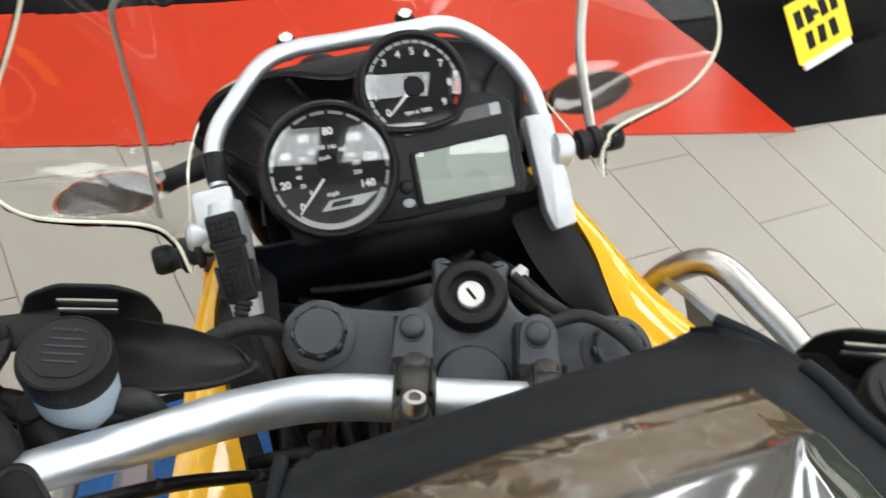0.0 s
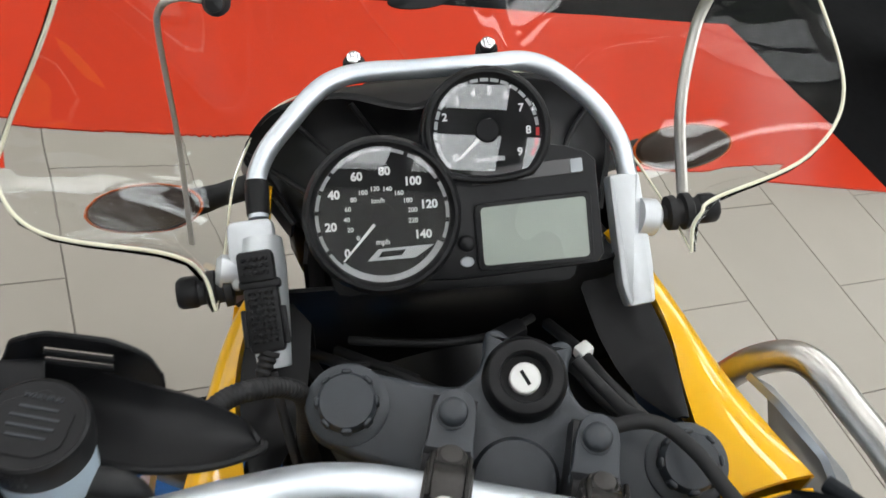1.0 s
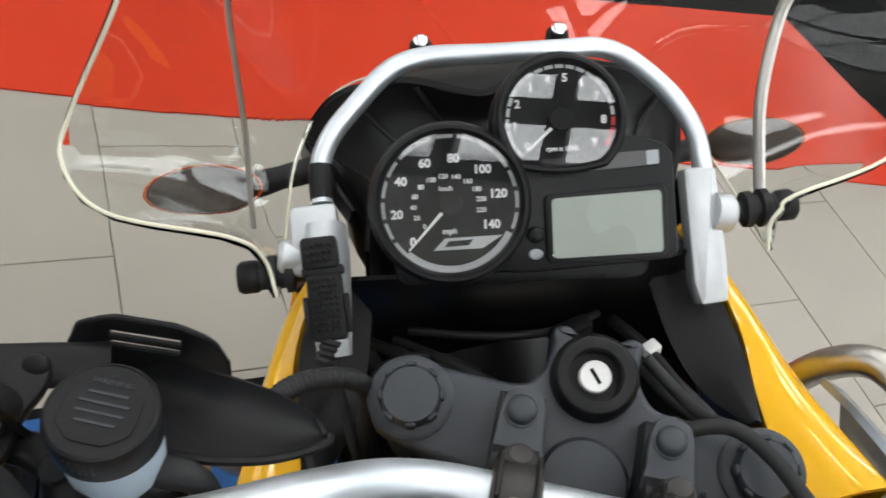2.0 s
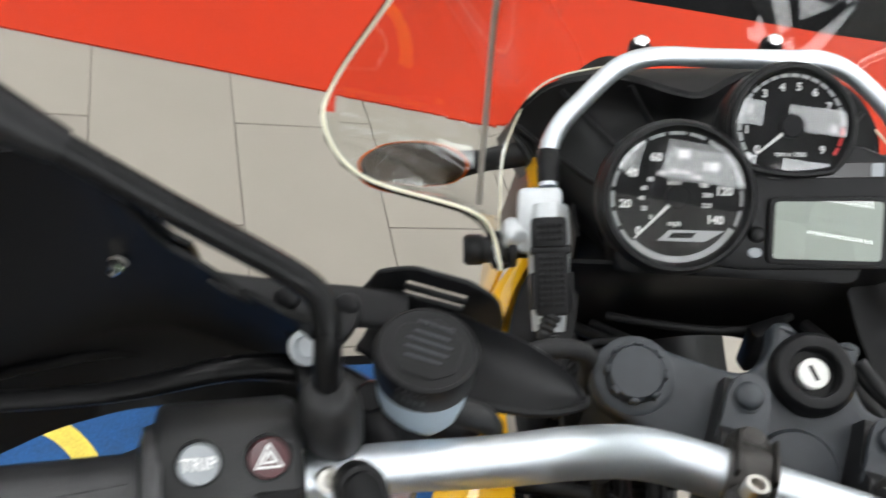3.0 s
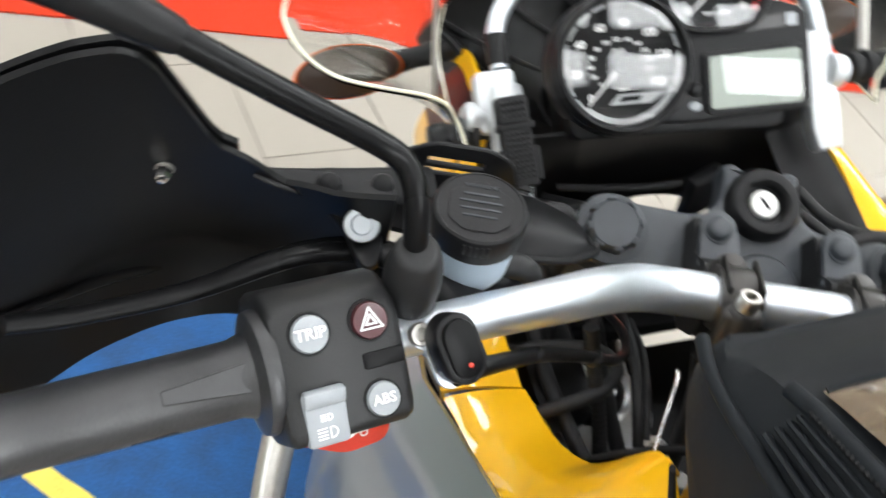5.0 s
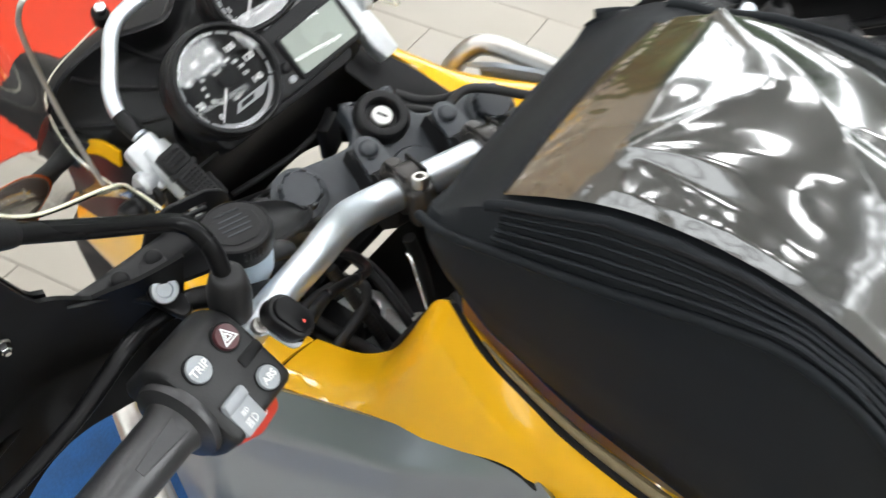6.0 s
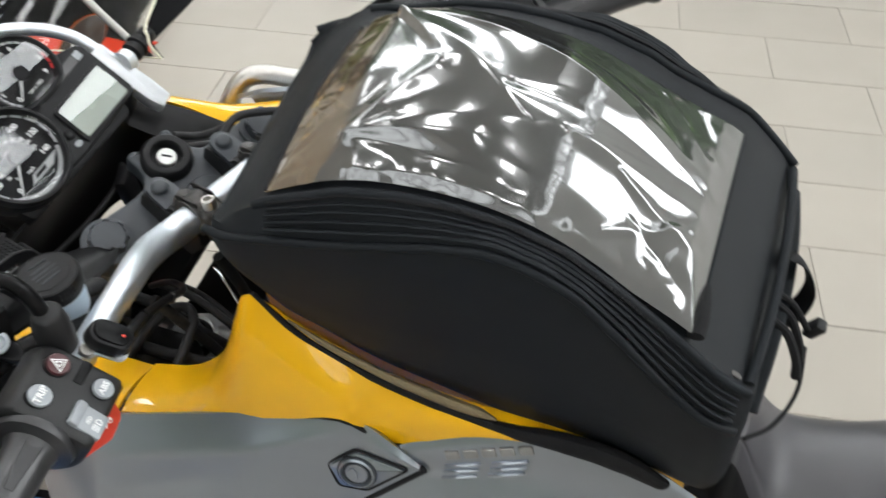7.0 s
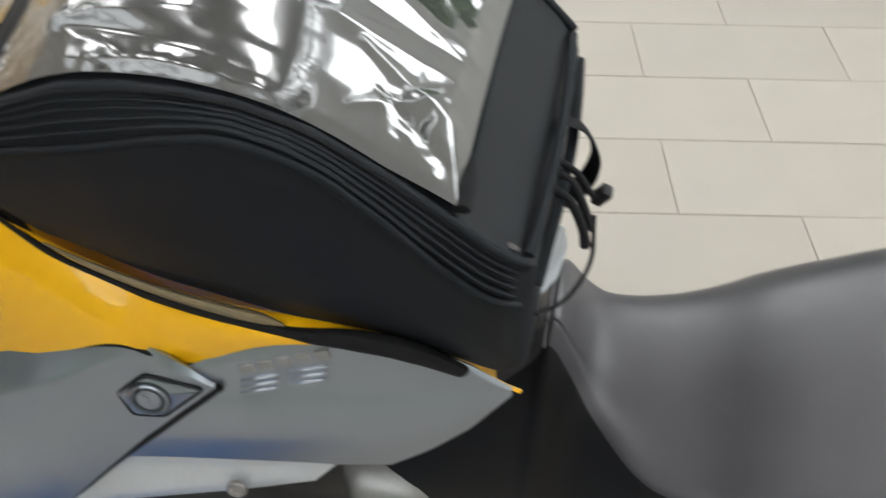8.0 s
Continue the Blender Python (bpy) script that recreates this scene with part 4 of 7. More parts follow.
    part("display", slab(rounded([(0.0625, -0.0365), (0.1305, -0.0350), (0.1300, 0.0034), (0.0622, 0.0002)], 0.003, 4), 0.003, dash_at(0, 0, 0.0044)), LCD, back, "grey-green liquid crystal display", smooth=False)
    g = part("display_glass", slab(rounded([(0.0620, -0.0370), (0.1310, -0.0354), (0.1305, 0.0038), (0.0617, 0.0006)], 0.003, 4), 0.001, dash_at(0, 0, 0.0062)), GAUGEGLASS, back, smooth=False)
    g.visible_shadow = False
    part("warning_strip", slab(rounded([(0.0578, 0.0145), (0.1309, 0.0190), (0.1306, 0.0290), (0.0576, 0.0250)], 0.001, 2), 0.002, dash_at(0, 0, 0.0008), 0.0004, 1), WARN, back, "dark glossy warning lamp strip")
    part("strip_window", slab(rounded([(0.1225, 0.0192), (0.1302, 0.0197), (0.1300, 0.0284), (0.1222, 0.0278)], 0.001, 2), 0.0006, dash_at(0, 0, 0.0014)), GREYBUTTON, back, smooth=False)
    part("set_button", lathe([(0.0052, 0), (0.0052, 0.003), (0.0044, 0.0042), (0.002, 0.0050), (0.0002, 0.0052)], dash_at(0.0523, -0.0218), 24), BLACK, back)
    part("light_sensor", lathe([(0.0042, 0), (0.0042, 0.0008), (0.0034, 0.0016), (0.0002, 0.0018)], dash_at(0.0519, -0.0335), 24, squash=(1.1, 0.8)), GREYBUTTON, back)


instruments()

# ---- bar over the instruments, its mounts ----
ARCH = [(-0.1485, 0.640, 1.105), (-0.1478, 0.655, 1.113), (-0.1462, 0.667, 1.120), (-0.137, 0.681, 1.129), (-0.1207, 0.6955, 1.138), (-0.103, 0.710, 1.147), (-0.087, 0.7175, 1.152), (-0.065, 0.7205, 1.1535), (-0.030, 0.7195, 1.152), (0.020, 0.719, 1.1505), (0.045, 0.7185, 1.150), (0.0630, 0.7125, 1.1455), (0.080, 0.700, 1.1365), (0.095, 0.6835, 1.1255), (0.1045, 0.664, 1.1125), (0.1060, 0.645, 1.100), (0.1060, 0.630, 1.089)]
arch = part("accessory_bar", tube(path(BIKE, ARCH), 0.0069, 24, 6), ALU, bike, "satin silver bar arching over the instruments")
part("sleeve", tube(spline(path(BIKE, ARCH), 6)[1:11], [0.0077, 0.0081, 0.0081, 0.0077], 24, straight=True), BLACK, arch)
part("left_mount", tube(path(BIKE, [(-0.1485, 0.629, 1.096), (-0.1490, 0.612, 1.087), (-0.1495, 0.585, 1.066), (-0.150, 0.562, 1.046)]), [0.0135, 0.0150, 0.0135, 0.011], 20, 5), CASTSILVER, arch, "silver cast mount")
part("mount_head", slab(rounded([(-0.018, -0.028), (0.0140, -0.028), (0.0140, 0.017), (-0.016, 0.017)], 0.005, 3), 0.018, axes(at_bike(-0.1535, 0.622, 1.100), BIKE.to_3x3() @ Vector((1, 0.0, 0.02)), y=BIKE.to_3x3() @ Vector((0.0, 0.80, 0.60))), 0.003, 2), CASTSILVER, arch)
part("mount_boss", lathe([(0.012, -0.010), (0.012, 0.008), (0.009, 0.011), (0.0003, 0.011)], axes(at_bike(-0.170, 0.616, 1.082), (0, 0, 1), z=BIKE.to_3x3() @ Vector((-1, 0.05, 0.05))), 28), CASTSILVER, arch)
part("right_mount", slab(rounded([(-0.0115, 0.012), (0.0105, 0.012), (0.0135, -0.052), (0.0125, -0.078), (-0.0065, -0.080), (-0.0105, -0.064)], 0.003, 3), 0.018, axes(at_bike(0.1015, 0.630, 1.098), BIKE.to_3x3() @ Vector((1, -0.03, -0.02)), y=BIKE.to_3x3() @ Vector((0.04, 0.77, 0.63))), 0.003, 2), CASTSILVER, arch, "silver cast mount")
part("mount_boss", lathe([(0.013, -0.006), (0.013, 0.006), (0.010, 0.009), (0.0003, 0.009)], axes(at_bike(0.113, 0.618, 1.082), (0, 0, 1), z=BIKE.to_3x3() @ Vector((1, -0.05, 0.0))), 28), CASTSILVER, arch)
for x, y, z in ((-0.0694, 0.7757, 1.1185), (0.0329, 0.7795, 1.1155)):
    m = axes(at_bike(x, y, z), BIKE.to_3x3() @ Vector((1, 0, 0)), z=BIKE.to_3x3() @ Vector((0, -0.35, 0.93)))
    part("screen_screw", lathe([(0.0075, -0.012), (0.0085, -0.002), (0.0085, 0.004), (0.006, 0.006), (0.006, 0.009), (0.004, 0.011), (0.0003, 0.0115)], m, 20), BLACK, bike)
    part("screw_head", lathe([(0.0052, 0.009), (0.0052, 0.0125), (0.003, 0.014), (0.0002, 0.0143)], m, 14), CHROME, bike)


# ---- power plug on its holder ----
def power_plug():
    th = thing("power_plug", at_bike(-0.152, 0.600, 1.095), "black ribbed plastic power plug with a cable", "plug")
    m = axes(at_bike(-0.1515, 0.590, 1.095), BIKE.to_3x3() @ Vector((1, 0.0, 0.02)), y=BIKE.to_3x3() @ Vector((0.0, 0.80, 0.60))) @ Matrix.Diagonal((0.84, 1.0, 0.9, 1))
    part("plug_head", block((0.027, 0.020, 0.018), m @ Matrix.Translation((0, 0.012, 0.004)), 0.003), BLACK, th)
    part("plug_body", block((0.026, 0.042, 0.016), m @ Matrix.Translation((0.001, -0.021, 0.002)), 0.003), BLACK, th)
    part("plug_collar", block((0.031, 0.006, 0.015), m @ Matrix.Translation((0.001, 0.001, 0.003)), 0.002), BLACK, th)
    for s in (-1, 1):
        part("side_clip", block((0.004, 0.024, 0.010), m @ Matrix.Translation((0.001 + 0.0148 * s, -0.026, 0.004)), 0.0012), BLACK, th)
    for i in range(9):
        for j in range(5):
            part("grip_stud", block((0.0026, 0.0024, 0.0016), m @ Matrix.Translation((-0.0075 + 0.0042 * j, -0.0045 - 0.0038 * i, 0.0112)), 0.0006, 1), BLACK, th)
    for i in range(3):
        for j in range(5):
            part("grip_stud", block((0.0030, 0.0028, 0.0016), m @ Matrix.Translation((-0.0085 + 0.0042 * j, 0.0165 - 0.0044 * i, 0.0142)), 0.0006, 1), BLACK, th)
    part("cable_boot", lathe([(0.0068, 0), (0.0068, 0.003), (0.0052, 0.004), (0.0062, 0.006), (0.0048, 0.008), (0.0058, 0.010), (0.0044, 0.012), (0.0052, 0.014), (0.0038, 0.018)], axes(m @ Vector((0.001, -0.041, 0.002)), (1, 0, 0), z=m.to_3x3() @ Vector((0, -1, 0))), 16), RUBBER, th)
    part("cable", tube([m @ Vector(q) for q in ((0.001, -0.055, 0.002), (0.004, -0.08, -0.002), (0.010, -0.12, -0.012), (0.016, -0.16, -0.05), (0.02, -0.19, -0.12))], 0.0033, 10, 6), RUBBER, th)


power_plug()

# ---- cowl, screen and front ----
BODY_X = -0.028   # the body's middle plane


def half_side(s):
    return BIKE if s > 0 else BIKE @ Matrix.Translation((2 * BODY_X, 0, 0)) @ Matrix.Diagonal((-1, 1, 1, 1))

def at_arc(line, t):
    """The point at the share t of a line's length."""
    d = [0.0]
    for p, q in zip(line, line[1:]):
        d.append(d[-1] + (q - p).length)
    s = t * d[-1]
    return Vector([float(np.interp(s, d, [q[k] for q in line])) for k in range(3)])


def strip_between(a, b, nu, nv, bulge=None, thick=0.0025, where=BIKE, ta=None):
    """A curved panel between two smooth lines; bulge(u, v) is a shift."""
    la, lb = spline(a, 8), spline(b, 8)

    def f(u, v):
        p = at_arc(la, u).lerp(at_arc(lb, u), v)
        if bulge:
            p = p + Vector(bulge(u, v))
        return where @ p
    return sheet(f, nu, nv, thick)


HOOD = [(-0.130, 0.715, 1.020), (-0.150, 0.752, 1.034), (-0.163, 0.774, 1.043), (-0.156, 0.780, 1.055), (-0.131, 0.774, 1.086), (-0.083, 0.765, 1.100), (-0.045, 0.742, 1.104), (-0.022, 0.745, 1.098), (0.010, 0.760, 1.104), (0.055, 0.765, 1.100), (0.098, 0.765, 1.084), (0.122, 0.755, 1.058), (0.125, 0.735, 1.040), (0.108, 0.690, 1.020)]
inner = [(-0.100, 0.640, 1.040), (-0.105, 0.660, 1.050), (-0.09, 0.675, 1.062), (-0.07, 0.685, 1.072), (-0.045, 0.690, 1.075), (-0.02, 0.690, 1.078), (0.015, 0.695, 1.085), (0.04, 0.690, 1.085), (0.065, 0.680, 1.075), (0.085, 0.665, 1.062), (0.08, 0.640, 1.045)]
hood = part("instrument_cowl", strip_between(HOOD, inner, 60, 10, lambda u, v: (0, 0.02 * math.sin(v * 3.14), -0.018 * math.sin(v * 3.14)), 0.003), BLACK, bike, "black plastic cowl round the instruments")
outer = [(x * 1.04, y + 0.035, z - 0.05) for x, y, z in HOOD]
part("cowl_front", strip_between(outer, HOOD, 60, 4, None, 0.003), BLACK, hood)
for u in (0.16, 0.27, 0.38, 0.66, 0.80):
    p, q = at_arc(spline(HOOD, 8), u), at_arc(spline(inner, 8), u)
    part("cowl_rib", tube(path(BIKE, [p + Vector((0, -0.006, -0.002)), p.lerp(q, 0.5) + Vector((0, 0.012, -0.014)), q]), 0.0022, 8, 4), BLACK, hood)

SCREEN_LOW = [(-0.182, 0.590, 1.077), (-0.179, 0.667, 1.053), (-0.169, 0.747, 1.051), (-0.137, 0.805, 1.062), (-0.078, 0.814, 1.074), (-0.020, 0.816, 1.078), (0.040, 0.812, 1.074), (0.100, 0.795, 1.062), (0.132, 0.735, 1.053), (0.142, 0.640, 1.060), (0.140, 0.592, 1.069)]
SCREEN_OUT = [(-0.182, 0.590, 1.077), (-0.188, 0.609, 1.093), (-0.205, 0.606, 1.119), (-0.271, 0.607, 1.149), (-0.296, 0.640, 1.163), (-0.287, 0.666, 1.182), (-0.233, 0.670, 1.267), (-0.193, 0.707, 1.356), (-0.110, 0.745, 1.410), (0.0, 0.760, 1.425), (0.110, 0.770, 1.400), (0.189, 0.788, 1.347), (0.222, 0.783, 1.258), (0.270, 0.754, 1.171), (0.277, 0.681, 1.122), (0.235, 0.636, 1.103), (0.160, 0.614, 1.096), (0.148, 0.606, 1.092), (0.142, 0.602, 1.083), (0.140, 0.592, 1.069)]
low_line, out_line = spline(SCREEN_LOW, 10), spline(SCREEN_OUT, 10)


def screen_at(u, v):
    p, q = at_arc(low_line, u), at_arc(out_line, u)
    w = math.sin(math.pi * v) * math.sin(math.pi * u)
    return BIKE @ (p.lerp(q, v) + Vector((0, 0.055 * w, -0.012 * w)))


screen = part("windscreen", sheet(screen_at, 64, 14, 0.003), CLEAR, bike, "clear acrylic windscreen")
screen.visible_shadow = False
part("screen_edge", tube(path(BIKE, SCREEN_OUT), 0.0013, 10, 8), ACRYLICRIM, screen, "pale cut edge of the acrylic")
part("screen_lower_edge", tube(path(BIKE, SCREEN_LOW), 0.0010, 8, 8), ACRYLICRIM, screen)
oval = axes(at_bike(-0.021, 0.752, 1.186), BIKE.to_3x3() @ Vector((1, 0, 0)), z=BIKE.to_3x3() @ Vector((0, -0.85, 0.52)))
part("oval_vent", lathe([(0.0005, 0.0), (0.014, 0.0002), (0.0155, 0.0012), (0.014, 0.0022), (0.0005, 0.0024)], oval, 36, squash=(1.5, 0.42)), BLACK, screen, "dark oval plug in the screen")
# stays and their knobs
for pts in (((-0.196, 0.643, 1.086), (-0.191, 0.668, 1.150), (-0.187, 0.675, 1.225), (-0.182, 0.671, 1.250), (-0.170, 0.672, 1.256), (-0.150, 0.676, 1.248)), ((0.145, 0.633, 1.084), (0.149, 0.672, 1.129), (0.164, 0.706, 1.170), (0.174, 0.714, 1.200), (0.166, 0.714, 1.234), (0.150, 0.716, 1.255))):
    part("screen_stay", tube(path(BIKE, pts), 0.0022 if pts[0][0] < 0 else 0.0042, 12, 6, flat=0.45, up=(0.2, 1, 0.2)), STEEL, bike, "slim aluminium screen stay")
m = axes(at_bike(-0.150, 0.676, 1.248), BIKE.to_3x3() @ Vector((1, 0, 0)), z=BIKE.to_3x3() @ Vector((0.2, -0.85, 0.5)))
part("stay_knob", lathe([(0.008, -0.004), (0.008, 0.004), (0.0055, 0.008), (0.005, 0.016), (0.0003, 0.017)], m, 16), BLACK, bike)


def screen_knob(s, at):
    x = BIKE.to_3x3() @ Vector((s, 0.02, 0.0))
    m = axes(at_bike(*at), BIKE.to_3x3() @ Vector((0, 1, 0)), z=x)
    kn = part("adjuster_knob", lathe([(0.006, -0.028), (0.006, -0.020), (0.0120, -0.019), (0.0125, -0.014), (0.0092, -0.0130), (0.0092, -0.009), (0.0130, -0.008), (0.0130, -0.003), (0.0090, -0.001), (0.0090, 0.003)], m, 28), RUBBER, bike, "black rubber screen adjuster knob")
    part("knob_grip", lathe([(0.0095, 0.003), (0.0110, 0.005), (0.0110, 0.014), (0.0090, 0.017), (0.0003, 0.017)], m, 9), BLACK, kn)


screen_knob(-1, (-0.190, 0.610, 1.075))
screen_knob(1, (0.150, 0.622, 1.078))


def indicator(s, at):
    m = axes(at_bike(*at), BIKE.to_3x3() @ Vector((s, -0.05, 0.02)), z=BIKE.to_3x3() @ Vector((0, -0.75, 0.66)))
    body = part("turn_signal", lathe([(0.0005, -0.024), (0.014, -0.022), (0.022, -0.014), (0.0255, -0.004), (0.0253, 0.0)], m, 36, squash=(1.75, 0.80)), BLACK, bike, "black turn signal with a smoked lens")
    part("lens", lathe([(0.0252, 0.0), (0.023, 0.006), (0.015, 0.010), (0.0005, 0.012)], m, 36, squash=(1.75, 0.80)), SMOKED, body, "smoked lens")
    part("lens_rim", lathe([(0.0258, -0.002), (0.0263, 0.0), (0.0253, 0.0022), (0.0247, 0.001)], m, 36, squash=(1.75, 0.80)), AMBER, body)
    part("stalk", tube([m @ Vector(q) for q in ((-0.035, 0, -0.012), (-0.060, -0.004, -0.014), (-0.085, -0.008, -0.012), (-0.12, -0.012, -0.012))], [0.012, 0.0095, 0.0105, 0.010], 16, 5), RUBBER, body)


indicator(-1, (-0.246, 0.745, 1.024))
indicator(1, (0.216, 0.782, 0.985))

# ---- yellow side panels, tank and silver covers ----
INNER = [(-0.150, 0.640, 1.046), (-0.172, 0.610, 1.024), (-0.182, 0.570, 1.010), (-0.179, 0.520, 1.003), (-0.176, 0.440, 1.000)]
OUTER = [(-0.155, 0.645, 1.040), (-0.186, 0.630, 1.000), (-0.206, 0.580, 0.990), (-0.217, 0.520, 0.995), (-0.233, 0.4425, 1.0105)]
for s in (1, -1):
    w = half_side(s)
    wing = part("side_panel", strip_between(OUTER, INNER, 24, 8, lambda u, v: (-0.004 * math.sin(v * 3.14), 0, 0.006 * math.sin(v * 3.14)), 0.003, w), YELLOW, bike, "glossy yellow front side panel")
    nose_top = [(-0.176, 0.640, 1.018), (-0.178, 0.67, 0.995), (-0.174, 0.72, 0.955), (-0.168, 0.77, 0.930), (-0.162, 0.805, 0.91)]
    nose_low = [(-0.190, 0.62, 0.86), (-0.188, 0.66, 0.85), (-0.180, 0.72, 0.84), (-0.172, 0.77, 0.84), (-0.165, 0.805, 0.84)]
    part("nose_panel", strip_between(nose_low, nose_top, 20, 8, lambda u, v: (-0.010 * math.sin(3.14 * v), 0, 0), 0.003, w), YELLOW, wing)
    brow_low = [(-0.152, 0.690, 1.038), (-0.150, 0.73, 1.028), (-0.150, 0.78, 0.992), (-0.152, 0.812, 0.968)]
    part("lamp_brow", strip_between(brow_low, [(x + 0.006, y + 0.002, z + 0.014) for x, y, z in brow_low], 14, 3, None, 0.003, w), YELLOW, wing)
    part("lamp_surround", strip_between([nose_top[0]] + nose_top[1:], [(-0.148, 0.645, 1.036)] + [(x + 0.004, y, z) for x, y, z in brow_low], 16, 4, None, 0.003, w), BLACK, bike)
    skirt = [(x + 0.006, y + 0.010, z - 0.10) for x, y, z in OUTER]
    part("panel_skirt", strip_between(skirt, OUTER, 20, 4, None, 0.003, w), YELLOW, wing)
    trim_in = [(-0.125, 0.605, 1.030), (-0.132, 0.570, 1.012), (-0.145, 0.535, 1.000), (-0.163, 0.500, 1.008)]
    trim_out = [(-0.150, 0.636, 1.046), (-0.170, 0.600, 1.026), (-0.178, 0.555, 1.014), (-0.172, 0.498, 1.012)]
    part("inner_trim", strip_between(trim_in, trim_out, 16, 6, lambda u, v: (0, 0, 0.003 * math.sin(v * 3.14)), 0.003, w), BLACK, bike, "matt black inner trim panel")


def tank_edges(y):
    ys = (-0.095, -0.073, -0.003, 0.068, 0.125, 0.180, 0.225, 0.304, 0.387, 0.4365)
    xo = (0.143, 0.147, 0.157, 0.166, 0.174, 0.184, 0.195, 0.208, 0.223, 0.232)
    zo = (0.985, 1.004, 1.060, 1.074, 1.056, 1.018, 1.063, 1.041, 1.020, 1.009)
    return float(np.interp(y, ys, xo)), float(np.interp(y, ys, zo))


def tank():
    bm = bmesh.new()
    ys = np.linspace(-0.055, 0.312, 40)
    rings = []
    for y in ys:
        xo, zo = tank_edges(y)
        z1 = float(np.interp(y, (-0.095, -0.05, 0.016, 0.109, 0.187, 0.225, 0.271, 0.297, 0.318), (0.98, 1.02, 1.055, 1.062, 1.076, 1.088, 1.110, 1.138, 1.16)))
        x1 = float(np.interp(y, (-0.095, 0.0, 0.2, 0.318), (0.112, 0.130, 0.140, 0.132)))
        zc = float(np.interp(y, (-0.095, 0.0, 0.1, 0.2, 0.318), (0.98, 1.06, 1.09, 1.115, 1.17)))
        half = [(x1, zo - 0.08), (x1, z1 - 0.004), (x1 * 0.72, (z1 + 2 * zc) / 3 - 0.004), (x1 * 0.35, zc - 0.006), (0, zc - 0.004)]
        line = [(-a, b) for a, b in half] + [(a, b) for a, b in reversed(half[:-1])]
        rings.append([at_bike(a if a < 0 else a + 2 * BODY_X * min(1.0, a / 0.1), y, b) for a, b in line])
    bridge(bm, rings, closed=False)
    body = part("fuel_tank", bm, YELLOW, bike, "glossy yellow fuel tank")
    bm = bmesh.new()
    bridge(bm, [[at_bike(-0.028 + 0.11 * math.sin(a), 0.314, 1.02 + 0.13 * math.cos(a)) for a in np.linspace(0, 6.28, 24, endpoint=False)], [at_bike(-0.028 + 0.10 * math.sin(a), 0.30, 1.02 + 0.10 * math.cos(a)) for a in np.linspace(0, 6.28, 24, endpoint=False)]])
    part("tank_front", bm, GLOSSBLACK, body)
    # the shoulder, one skin from the seat to the front joint
    ups = [(-0.148, -0.081, 0.999), (-0.150, -0.05, 1.026), (-0.154, 0.016, 1.066), (-0.154, 0.109, 1.073), (-0.156, 0.187, 1.089), (-0.156, 0.225, 1.103), (-0.155, 0.265, 1.125), (-0.153, 0.292, 1.141), (-0.152, 0.312, 1.146), (-0.155, 0.328, 1.112), (-0.158, 0.345, 1.068), (-0.162, 0.362, 1.036), (-0.169, 0.393, 1.010), (-0.176, 0.4365, 1.000)]
    outs = [(-tank_edges(y)[0], y, tank_edges(y)[1]) for _, y, _ in ups]
    lu, lo = spline(ups, 6), spline(outs, 6)
    n = len(lu) - 1

    def shoulder(w):
        def f(u, v):
            i = round(u * n)
            k = math.sin(math.pi * v)
            g = min(1.0, max(0.0, (lu[i].y + 0.02) / 0.1))
            return w @ (lo[i].lerp(lu[i], v) + Vector((-0.004 * k * g, 0, 0.005 * k * g)))
        return f
    for s in (1, -1):
        w = half_side(s)
        part("tank_shoulder", sheet(shoulder(w), n, 12, 0.003), YELLOW, body)
        lip = [(x + 0.014, y + 0.003, z - 0.03) for x, y, z in ups[8:]]
        part("shoulder_lip", strip_between(lip, ups[8:], 24, 3, None, 0.002, w), YELLOW, body)
        part("tank_seal", tube(path(w, [(x + 0.0012, y, z - 0.0025) for x, y, z in [(-0.232, 0.4365, 1.009), (-0.223, 0.387, 1.020), (-0.208, 0.304, 1.041), (-0.197, 0.228, 1.062), (-0.192, 0.19, 1.026)]]), 0.0022, 8, 4), BLACK, body)


tank()


def side_x(y, z, flare=0.45):
    """Half width of the flared side covers."""
    return 0.1705 + 0.157 * min(y, 0.45) - 0.18 * max(0.0, y - 0.45) + flare * (1.03 - z)


def side_cover(tops, bottoms, nu, nv, w, thick=0.004, facet=0.0, sunk=0.0, flare=0.45, bulge=0.0, reach=1.0, proud=0.0):
    def f(u, v):
        y0, z0 = at2(bottoms, u)
        y1, z1 = at2(tops, u)
        y, z = y0 + (y1 - y0) * v, z0 + (z1 - z0) * v
        step = proud * min(1.0, max(0.0, (0.80 - u) / 0.2))
        e = (facet + step) * max(0.0, 1 - (1 - v) / (0.161 if proud else 0.07)) - step
        e -= bulge * math.sin(math.pi * min(1.0, v / 0.66)) * math.sin(math.pi * min(1.0, max(0.0, u / reach)))
        return w @ Vector((-side_x(y, z, flare) + e + sunk, y, z))
    return sheet(f, nu, nv, thick)


def at2(line, u):
    q = at_arc([Vector((a, b, 0)) for a, b in line], u)
    return q.x, q.y


def oval_boss(m, r, parent):
    part("fastener_rim", lathe([(r, -0.002), (r, 0.0012), (r * 0.88, 0.0022), (r * 0.84, 0.0010), (r * 0.83, -0.001), (r, -0.002)], m, 40), SILVER, parent)
    part("fastener_disc", lathe([(r * 0.62, -0.002), (r * 0.62, 0.0010), (r * 0.1, 0.0012)], m, 32), SILVER, parent)
    part("fastener_slot", slab(smooth_outline([(-r * 0.5, r * 0.1), (-r * 0.2, r * 0.42), (r * 0.05, r * 0.2), (-r * 0.02, -r * 0.3), (-r * 0.35, -r * 0.35)], 4), 0.0012, m @ Matrix.Translation((0, 0, 0.0026)), 0.0003, 1), SILVER, parent)


